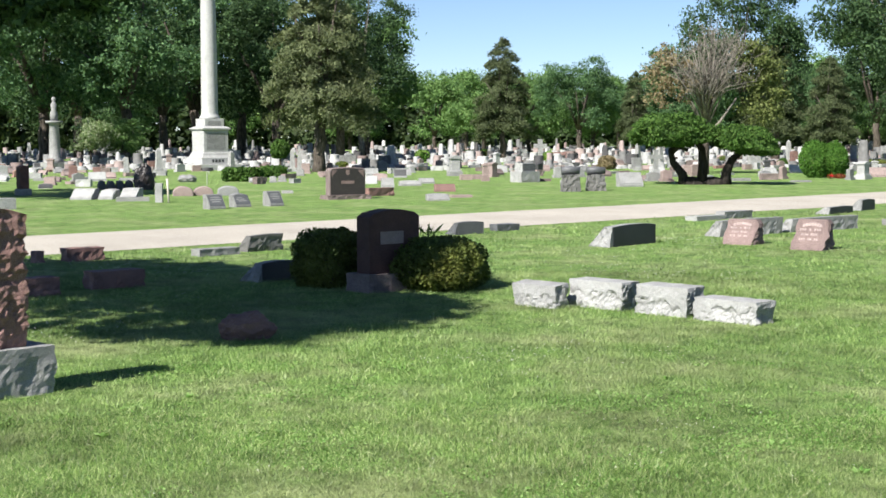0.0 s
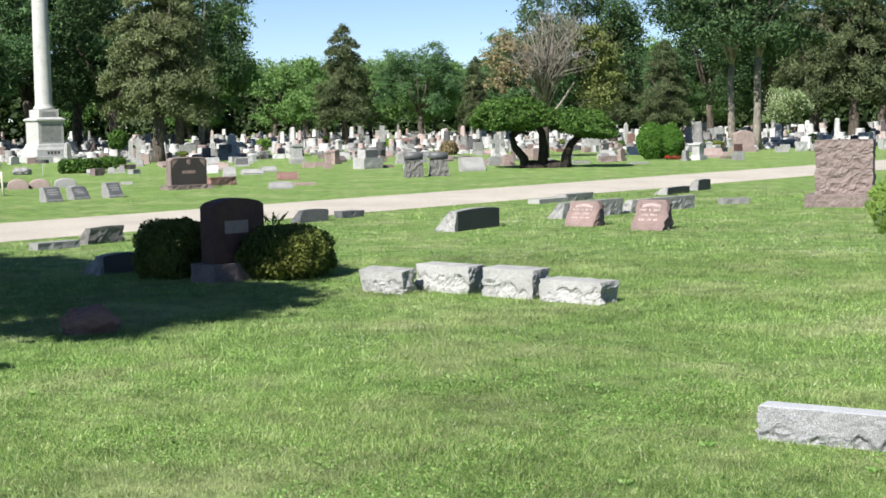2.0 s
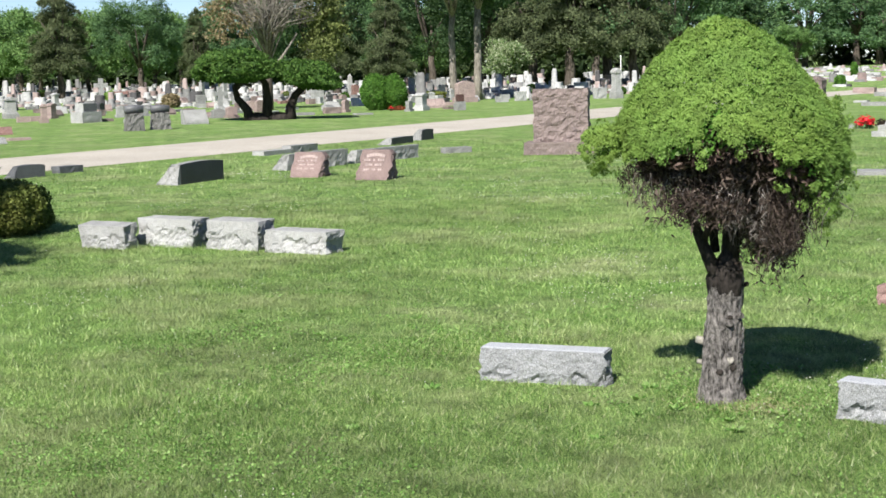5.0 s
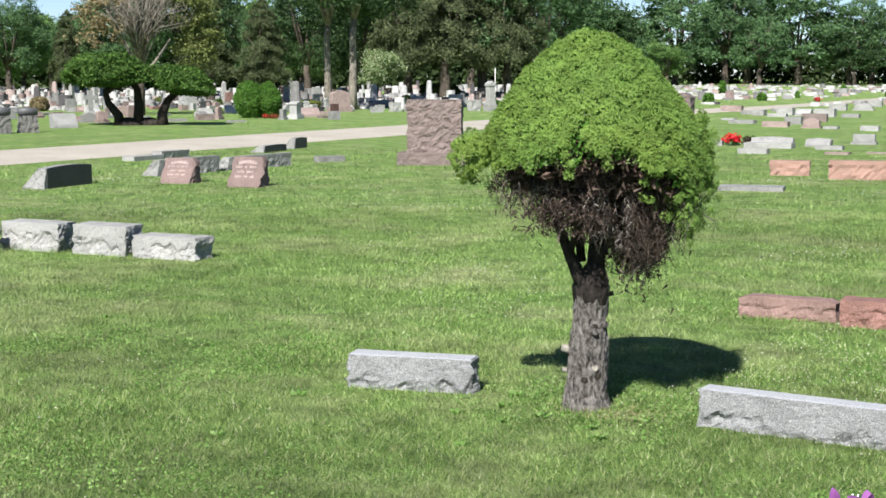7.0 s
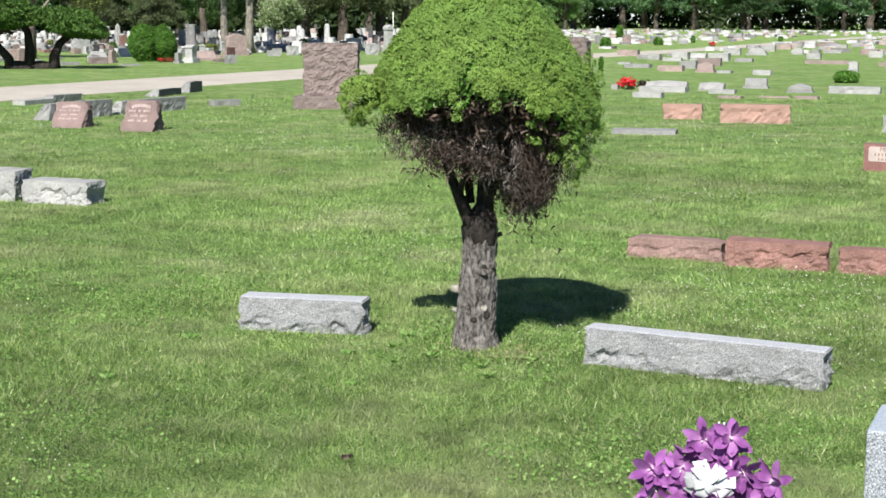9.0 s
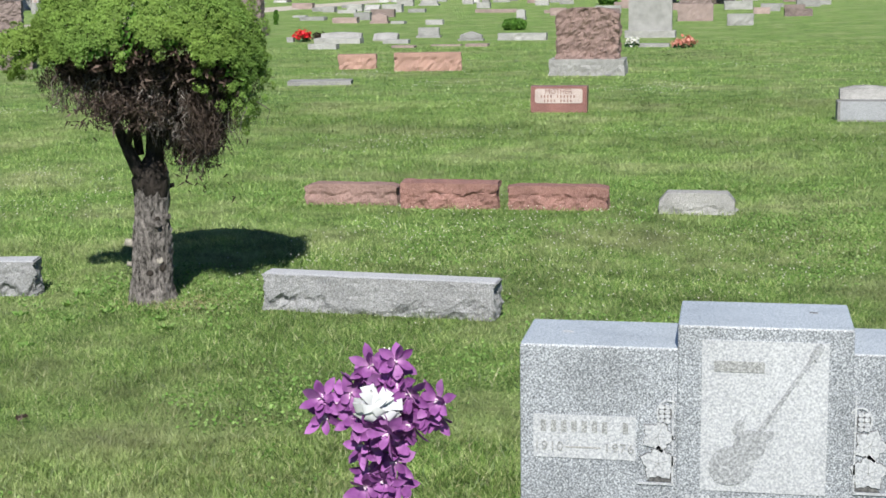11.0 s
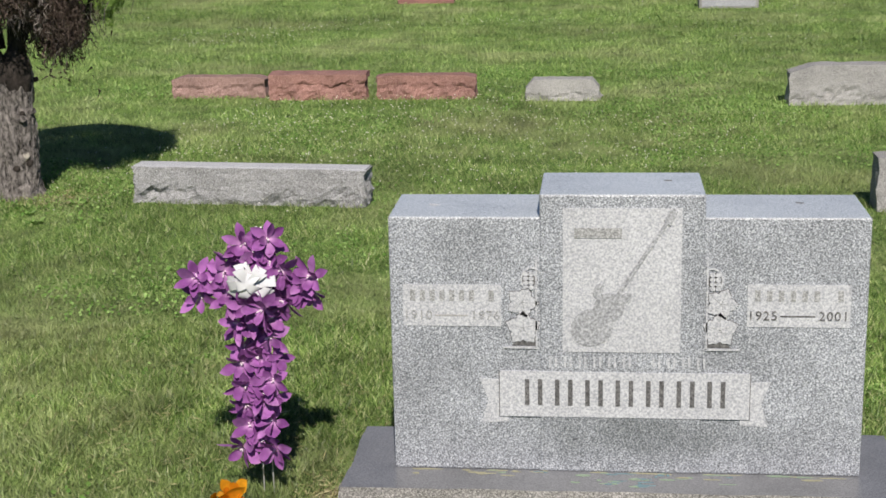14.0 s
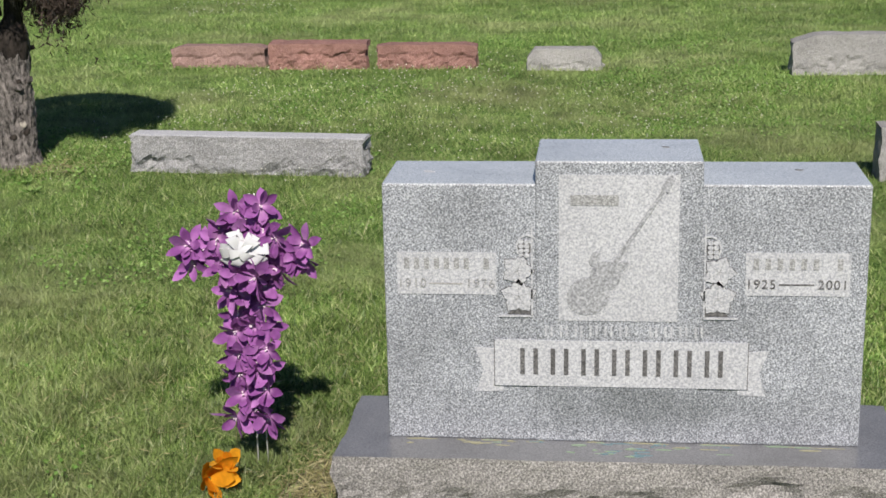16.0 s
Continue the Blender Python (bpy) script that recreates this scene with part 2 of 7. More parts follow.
LEAF = {
    "oak": leafy("oak_leaves", (0.042, 0.090, 0.042), (0.098, 0.186, 0.082), (0.185, 0.305, 0.135)),
    "maple": leafy("dark_maple_leaves", (0.022, 0.048, 0.021), (0.052, 0.100, 0.042), (0.110, 0.180, 0.074), 0.3),
    "lime": leafy("bright_leaves", (0.080, 0.158, 0.052), (0.158, 0.280, 0.092), (0.26, 0.40, 0.145)),
    "fir": leafy("conifer_needles", (0.044, 0.062, 0.028), (0.092, 0.118, 0.056), (0.155, 0.185, 0.090), 0.3),
    "cedar": leafy("olive_conifer_needles", (0.066, 0.086, 0.040), (0.132, 0.160, 0.078), (0.215, 0.245, 0.122), 0.3),
    # The shade under the far trees is put into this leaf colour.
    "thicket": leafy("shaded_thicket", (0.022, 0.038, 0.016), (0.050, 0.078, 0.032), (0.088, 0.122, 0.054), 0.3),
    "olive": leafy("olive_needles", (0.075, 0.098, 0.030), (0.135, 0.165, 0.053), (0.195, 0.225, 0.075), 0.2),
    "rust": leafy("rusty_leaves", (0.16, 0.125, 0.07), (0.26, 0.21, 0.12), (0.36, 0.30, 0.185), 0.25),
    "yew": leafy("yew_needles", (0.028, 0.066, 0.013), (0.062, 0.132, 0.025), (0.118, 0.208, 0.046), 0.25),
    "boxwood": leafy("boxwood_leaves", (0.030, 0.058, 0.016), (0.062, 0.108, 0.028), (0.105, 0.165, 0.045), 0.25, yellow=(0.19, 0.20, 0.045), patch=1.3),
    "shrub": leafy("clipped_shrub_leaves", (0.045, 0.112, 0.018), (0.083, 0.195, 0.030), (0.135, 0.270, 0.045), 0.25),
    "juniper": leafy("juniper_foliage", (0.152, 0.272, 0.062), (0.196, 0.340, 0.083), (0.242, 0.395, 0.108), 0.36, yellow=(0.275, 0.395, 0.09), patch=2.5),
    "dead": leafy("dead_foliage", (0.026, 0.019, 0.016), (0.064, 0.047, 0.039), (0.140, 0.108, 0.090), 0.15),
    "umber": leafy("reddish_dead_twigs", (0.032, 0.021, 0.017), (0.082, 0.054, 0.044), (0.165, 0.115, 0.096), 0.15),
    "ashen": leafy("grey_dead_sprays", (0.085, 0.074, 0.068), (0.18, 0.16, 0.148), (0.32, 0.29, 0.27), 0.15),
    "blossom": leafy("pale_blossom_and_leaves", (0.09, 0.16, 0.05), (0.22, 0.31, 0.13), (0.55, 0.58, 0.42), 0.3),
    "redleaf": leafy("red_shrub_leaves", (0.096, 0.024, 0.014), (0.204, 0.060, 0.024), (0.312, 0.120, 0.048), 0.25),
}


def bark_material(name, dark, light, scale=14.0, stretch=0.22):
    n = Nodes(name)
    co = n.coords()
    mp = n.add("ShaderNodeMapping")
    mp.inputs["Scale"].default_value = (1, 1, stretch)
    n.link(co, mp.inputs[0])
    f = n.noise(mp.outputs[0], scale, 6.0, 0.7)
    col = n.ramp(f, (0.35, dark), (0.65, light))
    col = n.mix('MULTIPLY', 1.0, col, n.ramp(n.grey(n.noise(co, 2.5, 3.0), 0.65, 1.1), (0, (0, 0, 0)), (1, (1, 1, 1))))
    n.bump(f, 1.0, 0.03)
    return n.finish(col, 0.9, spec=0.2)


BARK = bark_material("bark", (0.03, 0.024, 0.02), (0.15, 0.125, 0.105))
# Bark with the shade under the yew's pads put into its colour.
DARKBARK = bark_material("shaded_yew_bark", (0.012, 0.010, 0.009), (0.05, 0.042, 0.036))
PALEBARK = bark_material("pale_bark", (0.10, 0.09, 0.075), (0.32, 0.29, 0.25))
DWARFBARK = bark_material("flaky_grey_bark", (0.014, 0.012, 0.011), (0.345, 0.318, 0.30), 52.0, 0.5)
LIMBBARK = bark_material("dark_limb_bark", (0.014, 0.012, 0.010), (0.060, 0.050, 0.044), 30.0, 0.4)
TWIG = bark_material("dead_twigs", (0.04, 0.034, 0.031), (0.22, 0.195, 0.18), 20.0)


def grass_ground():
    n = Nodes("mown_grass")
    co = n.coords()
    fine = n.noise(co, 60.0, 4.0, 0.75)
    mid = n.noise(co, 3.2, 4.0, 0.65)
    big = n.noise(co, 0.28, 5.0, 0.62)
    col = n.ramp(fine, (0.36, (0.026, 0.06, 0.014)), (0.5, (0.162, 0.288, 0.072)), (0.62, (0.37, 0.48, 0.165)))
    col = n.mix('MIX', n.grey(big, 0.0, 0.7), col, (0.212, 0.352, 0.090))
    col = n.mix('MIX', n.grey(n.noise(co, 0.75, 5.0, 0.68), -0.7, 1.05), col, (0.325, 0.385, 0.17))
    col = n.mix('MULTIPLY', 1.0, col, n.ramp(n.grey(mid, 0.5, 1.2), (0, (0, 0, 0)), (1, (1, 1, 1))))
    n.bump(n.math('ADD', fine, n.math('MULTIPLY', mid, 2.0)), 0.9, 0.05)
    return n.finish(col, 0.9, spec=0.15)


def blade_material(name, stops, tuft):
    n = Nodes(name)
    co = n.coords()
    col = n.ramp(island(n), *stops)
    col = n.mix('MIX', n.grey(n.noise(co, 0.75, 5.0, 0.68), -0.80, 1.05), col, (0.43, 0.495, 0.225))
    col = n.mix('MULTIPLY', 1.0, col, n.ramp(n.grey(n.noise(co, 3.2, 4.0, 0.65), 0.62, 1.16), (0, (0, 0, 0)), (1, (1, 1, 1))))
    col = n.mix('MULTIPLY', 1.0, col, n.ramp(n.grey(n.noise(co, 0.30, 4.0, 0.62), 0.34, 1.38), (0, (0, 0, 0)), (1, (1, 1, 1))))
    col = n.mix('MULTIPLY', 1.0, col, n.ramp(n.grey(n.noise(co, 24.0, 3.0, 0.6), tuft, 1.34), (0, (0, 0, 0)), (1, (1, 1, 1))))
    n.finish(col, 0.45, spec=0.4)
    tr = n.add("ShaderNodeBsdfTranslucent")
    n.link(col, tr.inputs[0])
    sh = n.add("ShaderNodeMixShader", Fac=0.35)
    n.link(n.bsdf.outputs[0], sh.inputs[1])
    n.link(tr.outputs[0], sh.inputs[2])
    n.link(sh.outputs[0], n.out.inputs[0])
    return n.mat


def plain(name, colour, rough, spread=0.15, spec=0.4, scale=30.0, trans=0.0):
    n = Nodes(name)
    a = tuple(c * (1 - spread) for c in colour)
    b = tuple(min(1.0, c * (1 + spread)) for c in colour)
    f = n.noise(n.coords(), scale, 4.0, 0.6)
    n.bump(f, 0.2, 0.004)
    return n.finish(n.ramp(f, (0.3, a), (0.7, b)), rough, spec=spec)


def gravel():
    n = Nodes("pale_gravel_road")
    co = n.coords()
    f = n.noise(co, 40.0, 5.0, 0.7)
    col = n.ramp(f, (0.3, (0.29, 0.262, 0.225)), (0.55, (0.44, 0.405, 0.355)), (0.75, (0.55, 0.515, 0.46)))
    col = n.mix('MULTIPLY', 1.0, col, n.ramp(n.grey(n.noise(co, 0.6, 5.0, 0.6), 0.8, 1.03), (0, (0, 0, 0)), (1, (1, 1, 1))))
    n.bump(f, 0.6, 0.02)
    return n.finish(col, 0.9, spec=0.2)


SAWN = plain("weathered_sawn_wood", (0.23, 0.215, 0.185), 0.85, 0.35, scale=70.0)
STAKE = plain("pale_weathered_stake", (0.46, 0.43, 0.36), 0.8, 0.3)
STAMEN = plain("pale_stamen", (0.62, 0.52, 0.60), 0.6, 0.1)
GROUND, ROAD = grass_ground(), gravel()
BLADE = blade_material("grass_blades", ((0.0, (0.064, 0.140, 0.028)), (0.36, (0.206, 0.358, 0.078)), (0.72, (0.405, 0.575, 0.172)), (0.90, (0.62, 0.72, 0.31)), (1.0, (0.74, 0.72, 0.44))), 0.36)
TURF = blade_material("grass_tufts", ((0.0, (0.125, 0.230, 0.050)), (0.40, (0.235, 0.385, 0.095)), (0.80, (0.385, 0.535, 0.170)), (1.0, (0.52, 0.60, 0.26))), 0.62)
PURPLE = leafy("purple_silk_petals", (0.195, 0.055, 0.225), (0.35, 0.125, 0.39), (0.50, 0.25, 0.54), 0.22, patch=8.0, through_blue=1.0, throat=(0.60, 0.34, 0.60))
RIBBON = plain("white_satin_ribbon", (0.50, 0.51, 0.535), 0.2, 0.05, spec=1.0)
ORANGE = leafy("orange_silk_petals", (0.66, 0.23, 0.01), (0.84, 0.40, 0.025), (0.90, 0.56, 0.08), 0.35, patch=8.0)
REDSILK = leafy("red_silk_petals", (0.45, 0.01, 0.02), (0.65, 0.02, 0.03), (0.75, 0.06, 0.07), 0.25, patch=8.0)
PINKSILK = leafy("pink_silk_petals", (0.55, 0.18, 0.14), (0.72, 0.32, 0.25), (0.80, 0.45, 0.38), 0.25, patch=8.0)
WHITESILK = leafy("white_silk_petals", (0.6, 0.6, 0.58), (0.72, 0.72, 0.70), (0.8, 0.8, 0.78), 0.25, patch=8.0)
CLOVERLEAF = leafy("clover_leaves", (0.09, 0.20, 0.04), (0.18, 0.34, 0.08), (0.34, 0.50, 0.18), 0.3)
CLOVER = plain("clover_blossom", (0.58, 0.58, 0.50), 0.8, 0.1)
WIRE = plain("grey_wire", (0.35, 0.35, 0.34), 0.4)
SOIL = plain("dry_soil", (0.20, 0.18, 0.11), 0.95, 0.75, scale=90.0)
STRAW = leafy("dry_grass_blades", (0.17, 0.16, 0.07), (0.34, 0.31, 0.16), (0.52, 0.48, 0.29), 0.3, patch=6.0)
PAINTED = plain("white_painted_steel", (0.70, 0.70, 0.68), 0.5)

# ---- building helpers ----


def mesh_of(name, bm, material):
    me = bpy.data.meshes.new(name)
    bm.to_mesh(me)
    bm.free()
    for m in (material if isinstance(material, (list, tuple)) else (material,)):
        me.materials.append(m)
    return me


def part(name, bm, material, parent, label=""):
    ob = new(name, mesh_of(name, bm, material))
    ob.parent = parent
    return tagged(ob, label)


def solid(name, bm, material, m, label, category, group="", kind=""):
    ob = new(name, mesh_of(name, bm, material))
    ob.matrix_world = m
    return tagged(ob, label, category, group, kind)


def base_of(name, m, label, category, group=""):
    ob = new(name)
    ob.matrix_world = m
    return tagged(ob, label, category, group)


def flat_mesh(name, verts, faces, material):
    """A mesh from arrays: verts (n, 3), faces (m, k)."""
    verts, faces = np.asarray(verts, dtype=np.float32), np.asarray(faces, dtype=np.int32)
    me = bpy.data.meshes.new(name)
    k = faces.shape[1]
    me.vertices.add(len(verts))
    me.vertices.foreach_set("co", verts.ravel())
    me.loops.add(faces.size)
    me.loops.foreach_set("vertex_index", faces.ravel())
    me.polygons.add(len(faces))
    me.polygons.foreach_set("loop_start", np.arange(0, faces.size, k, dtype=np.int32))
    me.update(calc_edges=True)
    me.materials.append(material)
    return me


def box_grid(w, d, h, cell, x0=0.0, y0=0.0, z0=0.0):
    """A box of small faces, centred on x and y, standing on z0."""
    n = [max(1, min(60, round(s / cell))) for s in (w, d, h)]
    bm, seen = bmesh.new(), {}

    def v(i, j, k):
        if (i, j, k) not in seen:
            seen[i, j, k] = bm.verts.new((x0 + w * (i / n[0] - 0.5), y0 + d * (j / n[1] - 0.5), z0 + h * k / n[2]))
        return seen[i, j, k]

    for i in range(n[0]):
        for j in range(n[1]):
            bm.faces.new((v(i, j, n[2]), v(i + 1, j, n[2]), v(i + 1, j + 1, n[2]), v(i, j + 1, n[2])))
            bm.faces.new((v(i, j, 0), v(i, j + 1, 0), v(i + 1, j + 1, 0), v(i + 1, j, 0)))
    for i in range(n[0]):
        for k in range(n[2]):
            bm.faces.new((v(i, 0, k), v(i + 1, 0, k), v(i + 1, 0, k + 1), v(i, 0, k + 1)))
            bm.faces.new((v(i, n[1], k), v(i, n[1], k + 1), v(i + 1, n[1], k + 1), v(i + 1, n[1], k)))
    for j in range(n[1]):
        for k in range(n[2]):
            bm.faces.new((v(0, j, k), v(0, j, k + 1), v(0, j + 1, k + 1), v(0, j + 1, k)))
            bm.faces.new((v(n[0], j, k), v(n[0], j + 1, k), v(n[0], j + 1, k + 1), v(n[0], j, k + 1)))
    return bm


def rock_face(bm, w, d, h, amp, seed, freq=9.0, sides="fblr", margin=0.16, top=0.004, under=0.16):
    """Break the sides of a box into a rock face. A flat margin stays proud under the top edge; below it the
    face steps back and swells out again towards the ground. A margin below zero leaves no flat strip."""
    xs, ys, zs = ([v.co[k] for v in bm.verts] for k in range(3))
    x0, x1, y0, y1, lo, hi = min(xs), max(xs), min(ys), max(ys), min(zs), max(zs)
    off = Vector((seed * 7.13, seed * 3.7, seed * 1.9))
    for v in bm.verts:
        p = v.co.copy()
        u = (p.z - lo) / max(hi - lo, 1e-6)
        a = noise.noise((p + off) * freq) + 0.55 * noise.noise((p + off) * freq * 2.6) + 0.36 * noise.noise((p + off) * freq * 6.0)
        chip = abs(noise.noise((p + off) * freq * 0.8 + Vector((5, 0, 0))))
        ridge = noise.noise(Vector((p.x + p.y, 0, 0)) * freq * 0.8 + off) + 0.5 * noise.noise(Vector((p.x + p.y, 0, 0)) * freq * 2.2 + off)
        edge = 1 - margin * (1 + 0.75 * ridge) if margin > 0 else 1.2
        if u < edge:
            t = (edge - u) / edge
            step = min(1.0, (edge - u) / 0.11)
            push = amp * step * (-under * (1 - t) ** 2 + 0.10 * t + 0.80 * a - 0.60 * chip) if margin > 0 else amp * (0.9 * a - 0.9 * chip)
        else:
            push = 0.18 * amp * a
        if "f" in sides and abs(p.y - y0) < 1e-5:
            v.co.y -= push
        if "b" in sides and abs(p.y - y1) < 1e-5:
            v.co.y += push
        ends = amp * (0.8 * a - 0.7 * chip) * min(1.0, (1.02 - u) / 0.1)
        if "l" in sides and abs(p.x - x0) < 1e-5:
            v.co.x -= ends
        if "r" in sides and abs(p.x - x1) < 1e-5:
            v.co.x += ends
        if u > 0.999:
            v.co.z += top * noise.noise((p + off) * 12)
    return bm


def rough_block(w, d, h, seed, cell=0.05, amp=0.018, sides="fblr", z0=0.0, margin=0.16, top=0.004, under=0.16):
    return rock_face(box_grid(w, d, h, cell, z0=z0), w, d, h, amp, seed, sides=sides, margin=margin, top=top, under=under)


def prism(points, d, y0=0.0, bevel=0.006, segments=2):
    """An outline in x and z, pushed out along y to a depth d round y0, its edges slightly rounded."""
    bm = bmesh.new()
    f = bm.faces.new([bm.verts.new((x, y0 - d / 2, z)) for x, z in points])
    ex = bmesh.ops.extrude_face_region(bm, geom=[f])
    bmesh.ops.translate(bm, vec=(0, d, 0), verts=[g for g in ex["geom"] if isinstance(g, bmesh.types.BMVert)])
    bmesh.ops.recalc_face_normals(bm, faces=bm.faces)
    if bevel:
        sharp = [e for e in bm.edges if e.calc_face_angle(0) > 0.5]
        bmesh.ops.bevel(bm, geom=sharp, offset=bevel, segments=segments, affect='EDGES', profile=0.5)
    return bm


def sheet(points, y, thick=0.002):
    """A thin raised panel on a face that looks along -y: its front lies at y - thick."""
    return prism(points, thick, y - thick / 2, bevel=0)


def rect(x0, z0, x1, z1):
    return [(x0, z0), (x1, z0), (x1, z1), (x0, z1)]


def top_outline(w, h, style):
    """The outline of a tablet: flat, arched, serpentine or peaked top."""
    pts = [(-w / 2, 0), (w / 2, 0)]
    k = 14
    for i in range(k + 1):
        u = 1 - 2 * i / k
        if style == "arch":
            z = h - 0.18 * w * u * u
        elif style == "serp":
            z = h - 0.06 * w * (1 - math.cos(math.pi * abs(u))) - (0.03 * w if abs(u) > 0.97 else 0)
        elif style == "peak":
            z = h - 0.25 * w * abs(u)
        else:
            z = h
        if style != "flat" or i in (0, k):
            pts.append((u * w / 2, z))
    return pts


def lathe(profile, segs=16, wob=0.0, seed=0):
    """A turned body: profile of (radius, z) from the bottom up."""
    bm = bmesh.new()
    rings = []
    for r, z in profile:
        ring = []
        for i in range(segs):
            a = 2 * math.pi * i / segs
            q = r * (1 + wob * noise.noise(Vector((math.cos(a) * 1.7 + seed, math.sin(a) * 1.7, z * 1.5 + seed))))
            ring.append(bm.verts.new((q * math.cos(a), q * math.sin(a), z)))
        rings.append(ring)
    for a, b in zip(rings, rings[1:]):
        for i in range(segs):
            bm.faces.new((a[i], a[(i + 1) % segs], b[(i + 1) % segs], b[i]))
    bm.faces.new(list(reversed(rings[0])))
    bm.faces.new(rings[-1])
    for f in bm.faces:
        f.smooth = True
    return bm


def limb(bm, pts, radii, segs=8, knots=0.0):
    """A tapered round limb through the points, added to bm."""
    rings = []
    for i, (p, r) in enumerate(zip(pts, radii)):
        p = Vector(p)
        a = Vector(pts[max(i - 1, 0)])
        b = Vector(pts[min(i + 1, len(pts) - 1)])
        t = (b - a).normalized()
        u = t.orthogonal().normalized()
        if rings:
            u = (last - t * last.dot(t)).normalized()
        last = u
        w = t.cross(u)
        ring = []
        for k in range(segs):
            g = 2 * math.pi * k / segs
            q = r * (1 + knots * noise.noise(p * 9 + Vector((math.cos(g), math.sin(g), 0)) * 1.6))
            ring.append(bm.verts.new(p + (u * math.cos(g) + w * math.sin(g)) * q))
        rings.append(ring)
    for a, b in zip(rings, rings[1:]):
        for k in range(segs):
            f = bm.faces.new((a[k], a[(k + 1) % segs], b[(k + 1) % segs], b[k]))
            f.smooth = True
    bm.faces.new(list(reversed(rings[0])))
    bm.faces.new(rings[-1])


def leaf_cards(name, centres, size, material, rng, droop=0.0, long=1.6, outward=None, spread=1.0, facing=None, ragged=0.7, thin=False):
    """Many small pointed leaves (four corners each, folded along the middle) as one mesh; thin ones are one triangle."""
    c = np.asarray(centres, dtype=np.float64)
    n = len(c)
    u = rng.normal(size=(n, 3)) * spread
    if outward is not None:
        u += outward
    u[:, 2] -= droop
    u /= np.linalg.norm(u, axis=1)[:, None] + 1e-9
    w = np.cross(u, rng.normal(size=(n, 3)) if facing is None else facing + ragged * rng.normal(size=(n, 3)))
    w /= np.linalg.norm(w, axis=1)[:, None] + 1e-9
    q = np.cross(u, w)
    s = size * rng.uniform(0.6, 1.3, size=(n, 1))
    if thin:
        v = np.stack([c - u * s * long / 2 - w * s * 0.45, c - u * s * long / 2 + w * s * 0.45, c + u * s * long / 2], axis=1).reshape(-1, 3)
        return flat_mesh(name, v, np.arange(3 * n).reshape(-1, 3), material)
    v = np.stack([c - u * s * long / 2, c + w * s * 0.5 + q * s * 0.15, c + u * s * long / 2, c - w * s * 0.5 + q * s * 0.15], axis=1).reshape(-1, 3)
    i = np.arange(n)[:, None] * 4
    return flat_mesh(name, v, np.concatenate([i + [[0, 1, 2]], i + [[0, 2, 3]]]), material)


def child(name, me, parent, label=""):
    ob = new(name, me)
    ob.parent = parent
    return tagged(ob, label)


def at(x, y, face=0.0, z=0.0):
    return pose(x, y, z, 0, 0, face)


# ---- ground and road ----


def ground_height(x, y):
    """Gentle swells, level near the path and round the graves."""
    r = math.hypot(x, y)
    k = max(0.0, min(1.0, (r - 60) / 120))
    return 0.25 * k * noise.noise(Vector((x * 0.02, y * 0.02, 3.0)))


def build_ground():
    bm = bmesh.new()
    xs = sorted(set([-900, -600, -420, -300, -240, -200, -170, -140, -120, 140, 200, 300, 500, 900] + list(range(-100, 61, 10)) + [-23.9, -20.4]))
    ys = sorted(set([-900, -400, -200, -100, -60, 320, 380, 460, 600, 900] + list(range(-30, 301, 10))))
    v = {(x, y): bm.verts.new((x, y, ground_height(x, y))) for x in xs for y in ys}
    for a, b in zip(xs, xs[1:]):
        for c, d in zip(ys, ys[1:]):
            bm.faces.new((v[a, c], v[b, c], v[b, d], v[a, d]))
    solid("ground", bm, GROUND, Matrix(), "mown green lawn with paler dry patches and clover", "lawn", kind="structure")


build_ground()


def build_road():
    bm = bmesh.new()
    rows = []
    y = -60.0
    while y <= 300:
        wob = 0.12 * noise.noise(Vector((y * 0.35, 1.0, 0))), 0.12 * noise.noise(Vector((y * 0.35, 9.0, 0)))
        z = ground_height(-22, y)
        k = max(0.0, min(1.0, (y - 52) / 34))
        k = k * k * (3 - 2 * k)
        mid, half = -22.15 + 2.0 * k, 1.95 - 1.0 * k
        rows.append([bm.verts.new((mid + x * half, y, z + h)) for x, h in ((-1 + wob[0] / 2, 0.004), (-0.74, 0.05), (0, 0.075), (0.74, 0.05), (1 + wob[1] / 2, 0.004))])
        y += 0.8 if y < 90 else 4.0
    for a, b in zip(rows, rows[1:]):
        for i in range(4):
            bm.faces.new((a[i], a[i + 1], b[i + 1], b[i]))
    solid("road", bm, ROAD, Matrix(), "pale tan gravel lane through the cemetery", "road", kind="structure")


build_road()

# ---- gravestone kinds ----
FOOT = []
SERIAL = [0]


def spot(x, y, w, d):
    FOOT.append((x, y, max(w, d)))
    SERIAL[0] += 1
    return SERIAL[0]


def detail(x, y):
    return max(0.03, min(0.14, 0.0022 * math.hypot(x, y)))


def rock(x, y, w, d, h, face, tone="grey", name="grave_marker"):
    s = spot(x, y, w, d)
    bm = rough_block(w * 0.97, d * 0.95, h + 0.05, s, detail(x, y), min(0.035, 0.13 * h + 0.006), z0=-0.05, margin=0.22)
    return solid(name, bm, STONE[tone], at(x, y, face), "low %s granite marker with rock-faced sides in grass" % WORD[tone], "gravestone", "rock-faced markers")


def flat(x, y, w, d, h, face, tone="grey"):
    s = spot(x, y, w, d)
    bm = rough_block(w, max(d, 0.3), h + 0.04, s, detail(x, y), 0.006, z0=-0.04)
    return solid("flat_marker", bm, STONE[tone], at(x, y, face), "flat %s granite slab lying in the grass" % WORD[tone], "grave slab", "flat markers")


